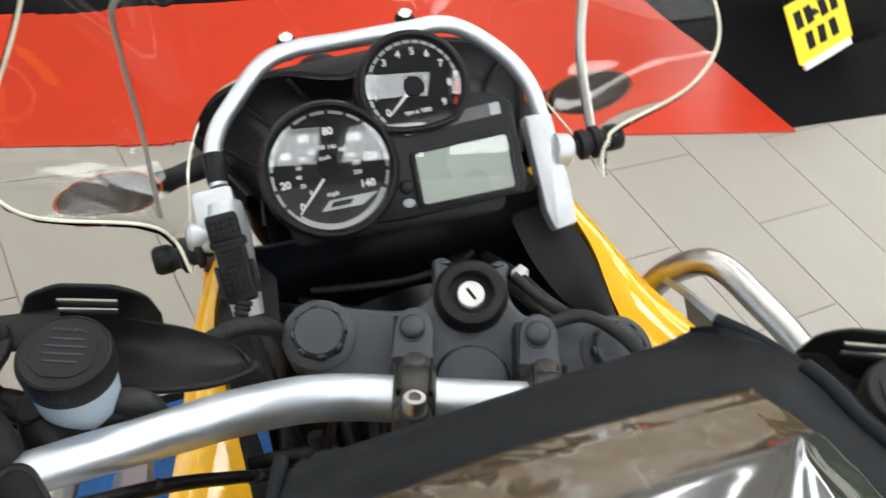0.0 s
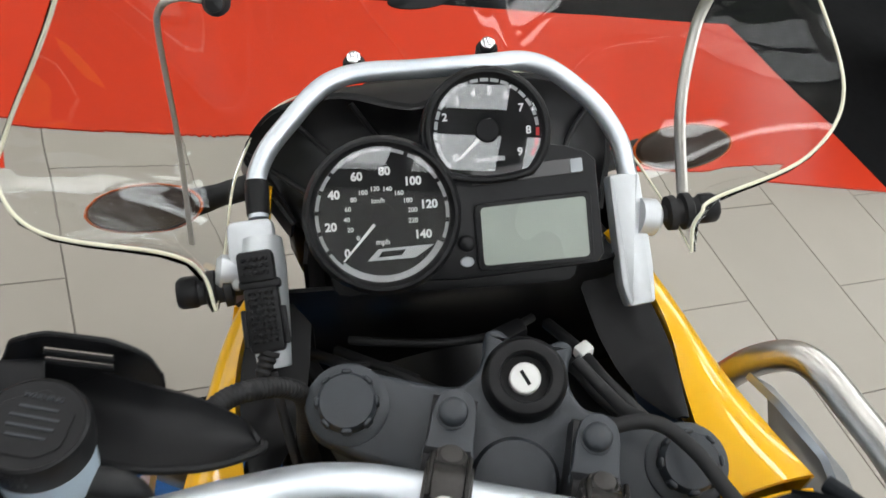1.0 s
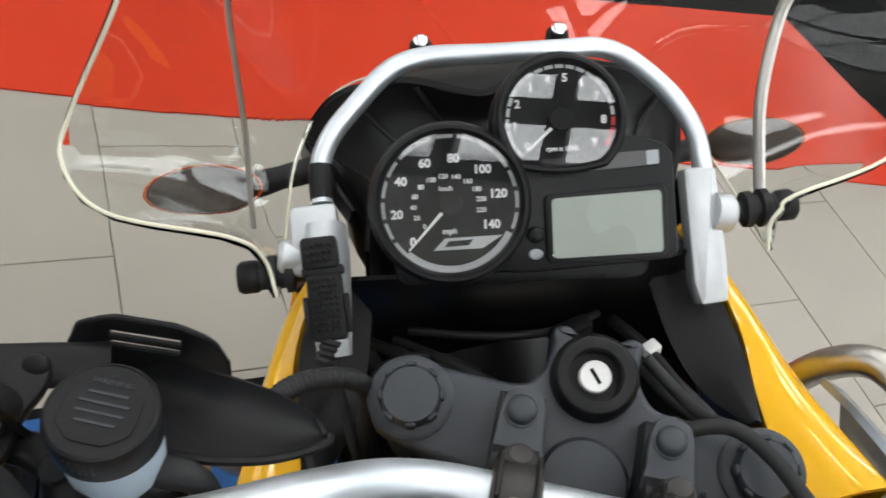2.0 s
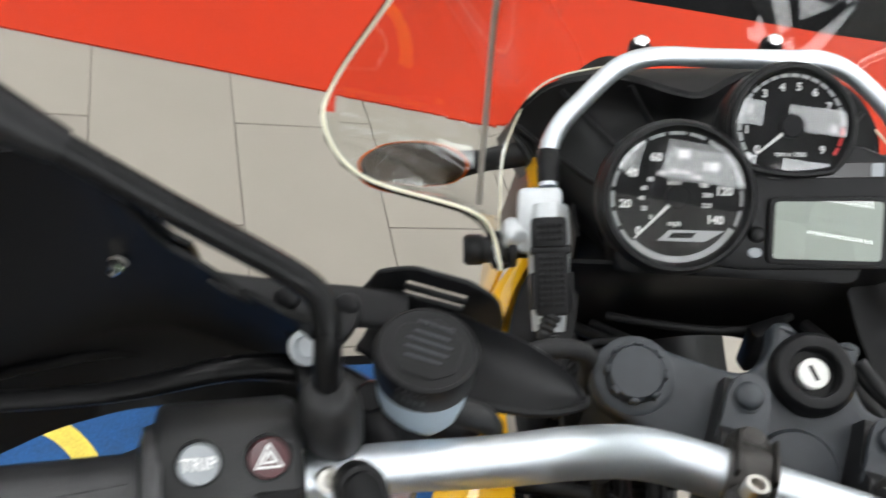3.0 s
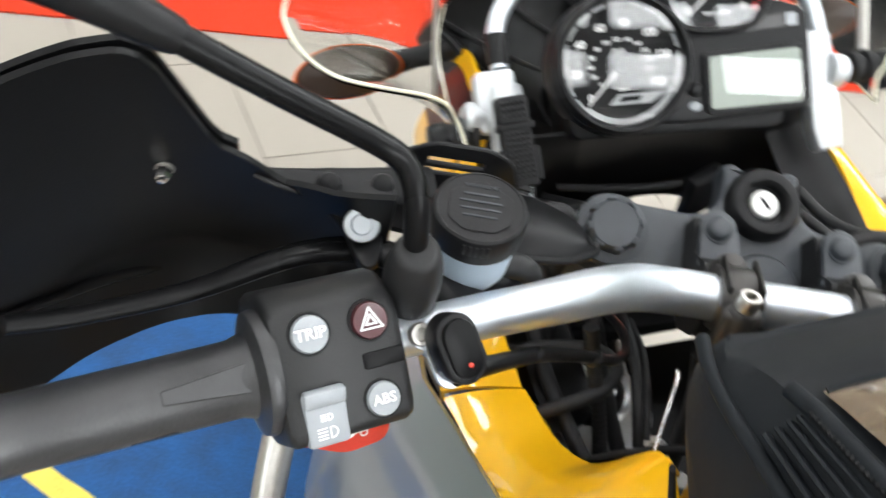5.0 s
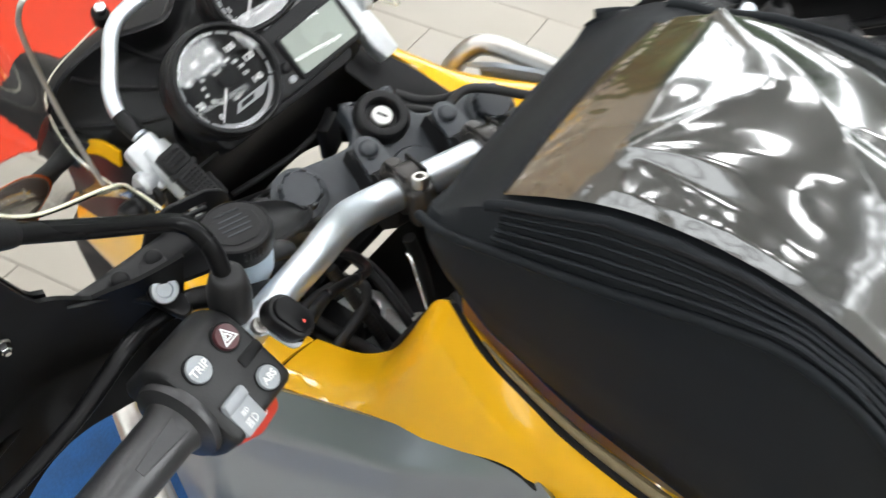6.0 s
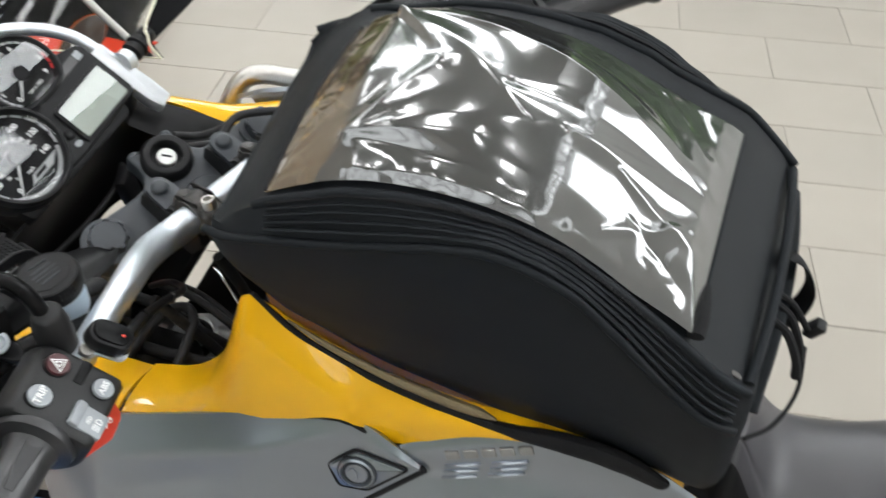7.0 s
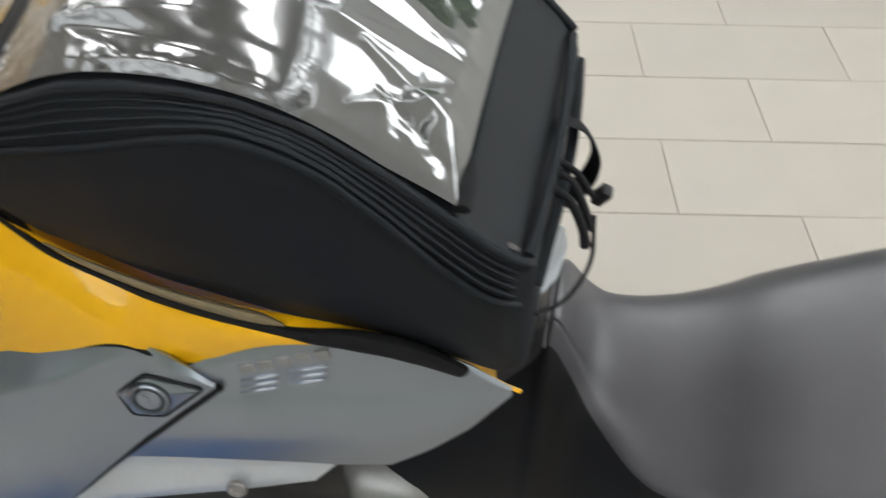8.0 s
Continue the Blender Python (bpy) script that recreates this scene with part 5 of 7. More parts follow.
for s in (1, -1):
    w = half_side(s)
    fl = 0.45 if s > 0 else 0.20
    front = part("front_cover", side_cover([(0.535, 0.990), (0.500, 1.006), (0.432, 1.022), (0.328, 1.042), (0.228, 1.058), (0.216, 1.0575), (0.191, 1.042), (0.158, 1.019)], [(0.520, 0.88), (0.47, 0.85), (0.40, 0.845), (0.31, 0.888), (0.252, 0.938), (0.198, 0.983), (0.157, 1.016)], 72, 31, w, 0.005, 0.003, 0.0, fl, 0.010, 0.74, 0.013), SILVER, bike, "silver painted side cover")
    # black tube drawn as the shadow in the gap between the covers
    part("cover_gap_shade", tube([w @ Vector((-side_x(y, z, fl) + 0.003, y, z)) for y, z in ((0.1545, 1.016), (0.170, 1.003), (0.196, 0.981), (0.250, 0.935), (0.308, 0.884), (0.398, 0.841))], 0.0040, 10, 6), BLACK, front)
    up = w.to_3x3() @ Vector((-1, -0.157, fl))
    fm = axes(w @ Vector((-side_x(0.21, 1.008, fl) - 0.0008, 0.21, 1.008)), w.to_3x3() @ Vector((0.25, -1, 0.21)), z=up)
    part("fastener_plate", slab(rounded([(0.044, 0.0), (0.004, 0.0215), (-0.024, 0.008), (-0.020, -0.015), (0.004, -0.0205)], 0.004, 3), 0.005, fm @ Matrix.Translation((0, 0, 0.0026)), 0.0024, 2), SILVER, front)
    # thin black outline paints the shade round the raised plate
    plate_line = rounded([(0.046, 0.0), (0.004, 0.0233), (-0.0258, 0.009), (-0.0218, -0.016), (0.004, -0.0223)], 0.004, 3)
    part("plate_edge_shade", tube([fm @ Vector((a, b, 0.0)) for a, b in plate_line + plate_line[:1]], 0.0013, 8, 1, straight=True), BLACK, front)
    # grey-black disc colours in the recess's shadow on a silver plate
    part("fastener_well_shade", lathe([(0.0178, 0.0), (0.0178, 0.0032), (0.0002, 0.0032)], fm, 40), GREYCAST, front)
    oval_boss(fm @ Matrix.Translation((0, 0, 0.0034)), 0.0160, front)
    rear = part("rear_cover", side_cover([(0.200, 1.020), (0.169, 1.034), (0.120, 1.050), (0.067, 1.062), (-0.001, 1.055), (-0.041, 1.038), (-0.074, 1.019)], [(0.285, 0.934), (0.20, 0.937), (0.10, 0.937), (0.060, 0.936), (0.018, 0.938), (-0.014, 0.956), (-0.045, 0.980), (-0.075, 1.015)], 48, 20, w, 0.004, 0.003, 0.006, fl, 0.009), SILVER, bike, "silver painted side cover with plain raised bars")
    # raised unlettered badge: bars only
    for k in range(5):
        y, z = 0.1325 - 0.0148 * k, 1.0325 + 0.0039 * k
        mm = axes(w @ Vector((-side_x(y, z, fl) + 0.0052, y, z)), w.to_3x3() @ Vector((0.274, -1, 0.26)), z=up)
        part("badge_bar", block((0.0122, 0.0088, 0.0026), mm, 0.0008, 1), GREYPAINT, rear)
    for k in range(2):
        y, z = 0.1235 - 0.038 * k, 1.0175 + 0.0098 * k
        mm = axes(w @ Vector((-side_x(y, z, fl) + 0.0054, y, z)), w.to_3x3() @ Vector((0.274, -1, 0.26)), z=up)
        for dy in (-0.0062, 0.0, 0.0062):
            part("badge_bar", block((0.032, 0.0036, 0.0046), mm @ Matrix.Translation((0.003 * dy / 0.0062, dy, 0)), 0.0012, 1), SILVER, rear)
    lower = part("lower_cover", side_cover([(0.50, 0.86), (0.40, 0.900), (0.248, 0.926), (0.156, 0.927), (0.062, 0.928)], [(0.50, 0.80), (0.40, 0.82), (0.268, 0.870), (0.15, 0.890), (0.085, 0.904)], 24, 6, w, 0.004, 0.0, 0.016, fl, 0.008), CASTSILVER, bike, "lower satin silver side cover")
    bolt(axes(w @ Vector((-side_x(0.15, 0.905, fl) + 0.006, 0.15, 0.905)), w.to_3x3() @ Vector((0.16, -1, 0)), z=up), 0.009, 0.004, lower, "cover_bolt")
    # black sheet behind the covers: hides the engine, stands in for their shade
    part("shade_backing", side_cover([(0.60, 0.93), (0.3, 0.97), (0.20, 0.975), (0.09, 0.96)], [(0.60, 0.45), (0.3, 0.40), (0.2, 0.40), (0.12, 0.45)], 16, 6, w, 0.004, 0.0, 0.034, 0.0), BLACK, bike)


# badge on the side of the panel, a plain disc of blue and white quarters
def side_badge():
    m = axes(at_bike(-0.287, 0.460, 0.935), BIKE.to_3x3() @ Vector((0, -1, 0.2)), z=BIKE.to_3x3() @ Vector((-1, -0.1, 0.40)))
    rim = part("round_badge", lathe([(0.030, -0.003), (0.030, 0.002), (0.0285, 0.0036), (0.0265, 0.0030), (0.026, 0.001), (0.0003, 0.001)], m, 48), CHROME, bike, "round badge with a chrome rim")
    for k in range(4):
        bm = bmesh.new()
        ring = [m @ Vector((0, 0, 0.0016))] + [m @ Vector((0.0255 * math.cos(a), 0.0255 * math.sin(a), 0.0016)) for a in np.linspace(k * math.pi / 2, (k + 1) * math.pi / 2, 10)]
        bm.faces.new([bm.verts.new(q) for q in ring])
        part("badge_quarter", bm, BADGEBLUE if k % 2 else WHITEINK, rim, smooth=False)


side_badge()


# ---- seat ----
# along the seat: y, top, bottom, width of the flat top to its left, foot width, half width to its right
SEAT_ROWS = ((0.10, 0.60, 0.50, 0.05, 0.098, 0.08), (0.05, 0.68, 0.52, 0.04, 0.098, 0.08), (0.0, 0.76, 0.54, 0.035, 0.100, 0.08), (-0.05, 0.835, 0.56, 0.025, 0.103, 0.08), (-0.080, 0.880, 0.58, 0.012, 0.107, 0.088), (-0.089, 0.910, 0.60, 0.008, 0.110, 0.098), (-0.100, 0.912, 0.61, 0.010, 0.112, 0.104), (-0.122, 0.868, 0.60, 0.020, 0.116, 0.112), (-0.150, 0.838, 0.60, 0.050, 0.124, 0.119), (-0.200, 0.838, 0.60, 0.105, 0.148, 0.127), (-0.250, 0.857, 0.60, 0.125, 0.160, 0.136), (-0.300, 0.893, 0.62, 0.130, 0.164, 0.145), (-0.350, 0.922, 0.64, 0.132, 0.166, 0.153), (-0.430, 0.966, 0.70, 0.132, 0.168, 0.160), (-0.60, 1.035, 0.80, 0.13, 0.16, 0.16), (-0.72, 1.03, 0.86, 0.11, 0.14, 0.14), (-0.76, 1.0, 0.90, 0.08, 0.10, 0.10))


def seat_section(row):
    """One cross-section of the seat, from its left foot over the top to its right foot."""
    y, z, lo, flat, foot, h = row
    g = foot - flat
    d = z - lo
    half = [(-foot, lo), (-(flat + 0.86 * g), z - 0.62 * d), (-(flat + 0.58 * g), z - 0.30 * d), (-(flat + 0.28 * g), z - 0.10 * d), (-(flat + 0.04 * g), z - 0.025 * d), (-0.62 * flat, z - 0.004), (0.0, z),
            (0.42 * h, z - 0.006), (0.70 * h, z - 0.022), (0.90 * h, z - 0.055), (h, z - 0.11), (1.05 * h, lo)]
    return [at_bike(BODY_X + q.x, y, q.z) for q in spline([(x, 0, zz) for x, zz in half], 5)]


def seat():
    rows = [tuple(q) for q in SEAT_ROWS]
    first = spline([(r[0], r[1], r[2]) for r in rows], 5)
    second = spline([(r[3], r[4], r[5]) for r in rows], 5)
    bm = bmesh.new()
    rings = [seat_section((*a, *b)) for a, b in zip(first, second)]
    rim_line = rings[0]
    bridge(bm, rings)
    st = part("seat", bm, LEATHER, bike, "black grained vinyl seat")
    # shade on the left flank is put in as a darker colour
    st.data.materials.append(SEATSHADE)
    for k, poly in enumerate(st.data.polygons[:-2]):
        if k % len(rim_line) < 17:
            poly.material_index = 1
    rim = seat_section((-0.0885, 0.911, 0.60, 0.008, 0.1105, 0.098))
    part("seat_piping", tube([q for q in rim[17:46]], 0.0032, 10, 1, straight=True), LEATHER, st)


seat()

# ---- forks, wheels, frame and what shows between ----
def wheel(y, r, wd, turn=0.0):
    m = axes(at_bike(0, y, r), BIKE.to_3x3() @ Vector((0, 1, 0)), z=BIKE.to_3x3() @ Matrix.Rotation(turn, 3, "Z") @ Vector((1, 0, 0)))
    rim = part("wheel", lathe([(r * 0.70, -wd * 0.42), (r * 0.74, -wd * 0.45), (r * 0.70, -wd * 0.3), (r * 0.66, 0), (r * 0.70, wd * 0.3), (r * 0.74, wd * 0.45), (r * 0.70, wd * 0.42), (r * 0.63, 0), (r * 0.70, -wd * 0.42)], m, 48), GREYPAINT, bike)
    part("tyre", lathe([(r * 0.72, -wd * 0.44), (r * 0.82, -wd * 0.52), (r * 0.94, -wd * 0.40), (r, 0), (r * 0.94, wd * 0.40), (r * 0.82, wd * 0.52), (r * 0.72, wd * 0.44)], m, 56), RUBBER, rim)
    part("hub", lathe([(0.05, -wd * 0.5), (0.06, -0.02), (0.06, 0.02), (0.05, wd * 0.5)], m, 24), GREYPAINT, rim)
    for k in range(5):
        a = k * 2 * math.pi / 5
        part("spoke", tube([m @ Vector((q * math.cos(a), q * math.sin(a), 0)) for q in (0.05, r * 0.35, r * 0.66)], [0.022, 0.016, 0.018], 10, 3), GREYPAINT, rim)


wheel(0.93, 0.32, 0.12, radians(-12))
wheel(-0.58, 0.32, 0.16)
part("engine", block((0.30, 0.42, 0.30), BIKE @ Matrix.Translation((0, 0.22, 0.45)), 0.05, 3), GREYPAINT, bike)
for s in (-1, 1):
    part("cylinder_head", block((0.20, 0.15, 0.14), BIKE @ Matrix.Translation((0.26 * s, 0.30, 0.42)), 0.04, 3), GREYPAINT, bike)
part("side_stand", tube([at_bike(-0.12, 0.10, 0.30), at_bike(-0.20, 0.08, 0.16), Vector((0.10, 0.115, 0.012))], 0.012, 12, 4), BLACK, bike)
# crash bars
for s in (1, -1):
    w = half_side(s) @ Matrix.Translation((2 * BODY_X, 0, 0)) @ Matrix.Diagonal((-1, 1, 1, 1))
    part("crash_bar", tube(path(w, [(0.140, 0.610, 0.79), (0.178, 0.598, 0.860), (0.204, 0.591, 0.910), (0.219, 0.584, 0.934), (0.238, 0.571, 0.952), (0.251, 0.552, 0.954), (0.266, 0.524, 0.942), (0.287, 0.482, 0.922), (0.312, 0.420, 0.880), (0.326, 0.375, 0.80), (0.334, 0.352, 0.68), (0.335, 0.335, 0.52), (0.30, 0.31, 0.33), (0.16, 0.28, 0.25)]), 0.0125, 20, 6), STEEL, bike, "brushed steel crash bar")
# inner black panel below the instruments and the air-box behind the yoke
part("inner_fairing", strip_between([(-0.150, 0.612, 1.064), (-0.06, 0.596, 1.076), (0.02, 0.592, 1.078), (0.075, 0.598, 1.070), (0.095, 0.61, 1.06)], [(-0.165, 0.640, 0.890), (-0.06, 0.630, 0.945), (0.02, 0.630, 0.945), (0.09, 0.620, 0.900), (0.13, 0.61, 0.89)], 24, 8, lambda u, v: (0, 0.015 * math.sin(v * 3.14), 0), 0.003), GLOSSBLACK, bike, "black inner fairing below the instruments")
for s in (-1, 1):
    part("inner_side", strip_between([(s * 0.125, 0.640, 1.055), (s * 0.120, 0.700, 1.03), (s * 0.10, 0.76, 1.0)], [(s * 0.135, 0.61, 0.86), (s * 0.13, 0.70, 0.85), (s * 0.11, 0.76, 0.84)], 8, 6, None, 0.003), BLACK, bike)
part("instrument_backing", slab(rounded([(-0.035, -0.052), (0.125, -0.052), (0.13, 0.0), (-0.04, 0.0)], 0.01, 3), 0.06, dash_at(0, 0, -0.012), 0.004), BLACK, bike)
part("headlamp_case", block((0.26, 0.16, 0.16), BIKE @ Matrix.Translation((-0.01, 0.80, 0.965)), 0.05, 3), BLACK, bike)
part("shock_top", lathe([(0.012, -0.20), (0.045, -0.19), (0.062, -0.06), (0.050, 0.0), (0.028, 0.020), (0.020, 0.022), (0.019, 0.034), (0.014, 0.036), (0.0003, 0.036)], BIKE @ Matrix.Translation((-0.104, 0.470, 0.890)), 32), CASTSILVER, bike, "cast silver strut mount")
part("strut_ring", lathe([(0.0265, 0.016), (0.0275, 0.026), (0.022, 0.032), (0.019, 0.028)], BIKE @ Matrix.Translation((-0.104, 0.470, 0.890)), 28), BLACK, bike)
part("frame_rail", tube(path(BIKE, [(-0.10, 0.30, 0.93), (-0.09, 0.40, 0.90), (-0.07, 0.52, 0.88), (-0.05, 0.62, 0.86)]), 0.016, 14, 4), GREYPAINT, bike)
part("frame_rail", tube(path(BIKE, [(0.10, 0.30, 0.93), (0.09, 0.40, 0.90), (0.07, 0.52, 0.88), (0.05, 0.62, 0.86)]), 0.016, 14, 4), GREYPAINT, bike)
part("front_mudguard", strip_between([(-0.07, 0.68, 0.72), (-0.07, 0.95, 0.78), (-0.06, 1.2, 0.74)], [(0.07, 0.68, 0.72), (0.07, 0.95, 0.78), (0.06, 1.2, 0.74)], 20, 8, lambda u, v: (0, 0, 0.05 * math.sin(v * 3.14)), 0.003), BLACK, bike)


# black blockers added so the gap round the yoke looks dark
part("floor_blocker", block((0.20, 0.10, 0.012), BIKE @ Matrix.Translation((-0.03, 0.555, 0.905)) @ Matrix.Rotation(radians(-24), 4, "X"), 0.004), GLOSSBLACK, bike)
part("gap_blocker", block((0.07, 0.20, 0.05), BIKE @ Matrix.Translation((0.075, 0.50, 0.93)), 0.015), BLACK, bike)
part("gap_blocker", block((0.05, 0.16, 0.05), BIKE @ Matrix.Translation((-0.135, 0.52, 0.93)), 0.015), BLACK, bike)


def hose(name, pts, r, where=BIKE, rings=0, material=RUBBER):
    ob = part(name, tube(path(where, pts), r, 12, 8), material, bike)
    if rings:
        line = spline(path(where, pts), 24)
        for k in range(rings):
            t = (k + 0.5) / rings
            c, d = at_arc(line, t), at_arc(line, min(t + 0.01, 1)) - at_arc(line, max(t - 0.01, 0))
            part("hose_ring", lathe([(r, -r * 0.2), (r * 1.07, -r * 0.10), (r * 1.07, r * 0.10), (r, r * 0.2)], axes(c, d.orthogonal(), z=d), 12), material, ob)


# added black plate that hides the floor behind the dark clutter
part("dark_floor_screen", block((0.25, 0.26, 0.02), BIKE @ Matrix.Translation((-0.03, 0.42, 0.82)), 0.005), BLACK, bike)
part("relay_box", block((0.05, 0.06, 0.05), BIKE @ Matrix.Translation((-0.085, 0.345, 0.93)) @ Matrix.Rotation(0.3, 4, "Z"), 0.006), GREYPAINT, bike)
hose("overflow_pipe", [(-0.14, 0.40, 0.95), (-0.11, 0.385, 0.985), (-0.075, 0.375, 0.99), (-0.05, 0.36, 0.96), (-0.04, 0.34, 0.9)], 0.0035, BIKE, 0, RUBBER)
hose("vacuum_hose", [(-0.15, 0.42, 0.93), (-0.12, 0.36, 0.96), (-0.08, 0.335, 0.985), (-0.03, 0.345, 0.98)], 0.006)
hose("corrugated_hose", [(-0.178, -0.085, 0.060), (-0.171, -0.063, 0.044), (-0.164, -0.049, 0.036), (-0.151, -0.039, 0.028), (-0.135, -0.032, 0.011), (-0.127, -0.034, -0.012), (-0.126, -0.051, -0.051), (-0.125, -0.06, -0.12)], 0.0058, YOKE, 80)
hose("control_cable", [(0.040, -0.028, 0.020), (0.072, -0.018, 0.026), (0.096, -0.030, 0.030), (0.115, -0.055, 0.045), (0.135, -0.085, 0.075), (0.165, -0.11, 0.11)], 0.0044, YOKE)
hose("control_cable", [(0.030, 0.020, -0.010), (0.050, 0.005, -0.012), (0.062, -0.010, 0.006), (0.072, -0.018, 0.026)], 0.004, YOKE)
hose("wire_loom", [(-0.13, 0.60, 0.99), (-0.11, 0.55, 0.985), (-0.10, 0.50, 0.97), (-0.10, 0.44, 0.93), (-0.09, 0.40, 0.88)], 0.006)
hose("wire_loom", [(-0.13, 0.615, 0.985), (-0.10, 0.585, 1.000), (-0.07, 0.570, 0.985), (-0.045, 0.585, 0.955), (-0.03, 0.60, 0.92)], 0.0045)
hose("wire_loom", [(-0.11, 0.61, 0.99), (-0.075, 0.575, 1.005), (-0.04, 0.56, 0.99), (-0.02, 0.58, 0.955), (-0.02, 0.60, 0.92)], 0.004)
hose("brake_hose", [(0.02, 0.60, 0.99), (0.05, 0.56, 1.005), (0.06, 0.52, 1.02), (0.085, 0.48, 1.015), (0.10, 0.42, 0.99)], 0.005)
hose("spring_cable", [(-0.125, 0.46, 1.03), (-0.122, 0.44, 0.99), (-0.115, 0.42, 0.93), (-0.11, 0.41, 0.85)], 0.0055, BIKE, 34)
hose("frame_hose", [(-0.055, 0.43, 1.02), (-0.052, 0.42, 0.97), (-0.05, 0.415, 0.90), (-0.05, 0.41, 0.82)], 0.006)
hose("bent_wire", [(-0.126, 0.352, 1.060), (-0.115, 0.368, 1.068), (-0.104, 0.384, 1.076), (-0.100, 0.392, 1.078), (-0.097, 0.390, 1.070)], 0.0012, BIKE, 0, CHROME)
hose("breather_hose", [(-0.175, 0.485, 0.975), (-0.140, 0.474, 0.988), (-0.113, 0.464, 0.990), (-0.103, 0.450, 0.988), (-0.112, 0.437, 0.986), (-0.135, 0.431, 0.984), (-0.175, 0.430, 0.975)], 0.0052)
hose("corrugated_hose", [(-0.144, 0.530, 0.965), (-0.147, 0.500, 0.968), (-0.149, 0.465, 0.970), (-0.146, 0.430, 0.968), (-0.138, 0.400, 0.955)], 0.0058, BIKE, 60)
hose("wire_loom", [(-0.080, 0.500, 0.975), (-0.084, 0.470, 0.982), (-0.088, 0.445, 0.980), (-0.094, 0.415, 0.965), (-0.096, 0.39, 0.93)], 0.0042)
hose("wire_loom", [(-0.074, 0.495, 0.970), (-0.077, 0.465, 0.978), (-0.082, 0.435, 0.972), (-0.090, 0.405, 0.955)], 0.0035)
hose("wire_loom", [(0.045, 0.600, 1.000), (0.058, 0.565, 1.012), (0.066, 0.530, 1.022), (0.080, 0.505, 1.020), (0.105, 0.480, 1.000)], 0.0045)
hose("wire_loom", [(0.035, 0.605, 1.003), (0.010, 0.590, 1.010), (-0.025, 0.588, 1.010), (-0.060, 0.596, 1.006), (-0.100, 0.610, 1.000)], 0.0032)
hose("wire_loom", [(-0.060, 0.560, 1.000), (-0.085, 0.572, 1.006), (-0.112, 0.572, 1.004), (-0.134, 0.556, 0.996), (-0.142, 0.53, 0.985)], 0.0038)
hose("wire_loom", [(-0.055, 0.570, 0.996), (-0.083, 0.583, 1.003), (-0.116, 0.584, 1.000), (-0.140, 0.566, 0.992)], 0.0030)
part("cable_clip", block((0.012, 0.010, 0.010), BIKE @ Matrix.Translation((0.060, 0.560, 1.016)) @ Matrix.Rotation(0.5, 4, "Z"), 0.002), KEYWHITE, bike, "pale plastic cable clip")
strut = part("strut_body", lathe([(0.036, -0.22), (0.036, -0.05), (0.044, -0.035), (0.045, -0.022), (0.034, -0.010), (0.026, -0.004), (0.0235, 0.006), (0.018, 0.009), (0.0002, 0.009)], BIKE @ axes((-0.094, 0.472, 0.905), (1, 0, 0), z=(-0.04, 0.16, 0.98)), 36), CASTSILVER, bike, "satin silver strut top")
part("strut_nut", lathe([(0.0150, 0.004), (0.0150, 0.014), (0.0125, 0.017), (0.008, 0.017), (0.0075, 0.012), (0.0002, 0.012)], BIKE @ axes((-0.094, 0.472, 0.905), (1, 0, 0), z=(-0.04, 0.16, 0.98)), 24), RUBBER, strut)
part("frame_lug", block((0.050, 0.070, 0.030), BIKE @ Matrix.Translation((-0.150, 0.415, 0.900)) @ Matrix.Rotation(0.4, 4, "Z"), 0.008, 3), GREYPAINT, bike)
part("frame_bolt", lathe([(0.012, 0), (0.012, 0.006), (0.010, 0.008), (0.005, 0.008), (0.0045, 0.004), (0.0002, 0.004)], BIKE @ Matrix.Translation((-0.070, 0.415, 0.905)), 24), STEEL, bike)
part("head_bracket", block((0.030, 0.014, 0.045), BIKE @ Matrix.Translation((0.010, 0.583, 1.000)) @ Matrix.Rotation(0.35, 4, "Z"), 0.004, 2), BLACK, bike)
hose("brake_pipe", [(-0.07, 0.37, 1.0), (-0.085, 0.345, 1.0), (-0.11, 0.34, 1.02), (-0.125, 0.33, 1.04)], 0.004)

# ---- tank bag ----
def plastic(name, color):
    """Clear crinkled map pocket: a glossy skin over the dark fabric."""
    m = mat(name, color, 0.20, scale=12, vary=0.25, coat=1.0, rough_vary=0.04, spec=0.8)
    b = m.node_tree.nodes["Principled BSDF"]
    b.inputs["IOR"].default_value = 1.7
    b.inputs["Coat IOR"].default_value = 1.7
    b.inputs["Coat Roughness"].default_value = 0.07
    return m


PVC = plastic("clear_crinkled_plastic", (0.035, 0.036, 0.035))
# brown tint stands in for reflections in the pocket's front slope
PVCREFLECT = plastic("clear_plastic_brown_reflection", (0.095, 0.058, 0.024))
PIPING = mat("black_piping", (0.010, 0.012, 0.0145), 0.65, scale=200, vary=0.2, bump=0.2, bump_scale=1500, spec=0.15)
NYLON = mat("black_nylon_web", (0.009, 0.009, 0.010), 0.75, scale=200, vary=0.2, bump=0.5, bump_scale=1800, spec=0.2)
TAN = mat("tan_lining", (0.20, 0.155, 0.085), 0.5, scale=60, vary=0.2)
PIPE_Y = (-0.072, -0.048, -0.02, 0.01, 0.04, 0.065, 0.1, 0.14, 0.205, 0.27, 0.335)


def pipe_low(y):
    return float(np.interp(y, PIPE_Y, (1.136, 1.157, 1.190, 1.232, 1.266, 1.284, 1.294, 1.284, 1.260, 1.236, 1.210)))


def pipe_top(y):
    return float(np.interp(y, (-0.075, -0.02, 0.02, 0.057, 0.094, 0.13, 0.17, 0.21, 0.273, 0.30, 0.335), (1.162, 1.217, 1.253, 1.281, 1.295, 1.300, 1.298, 1.289, 1.256, 1.238, 1.204)))


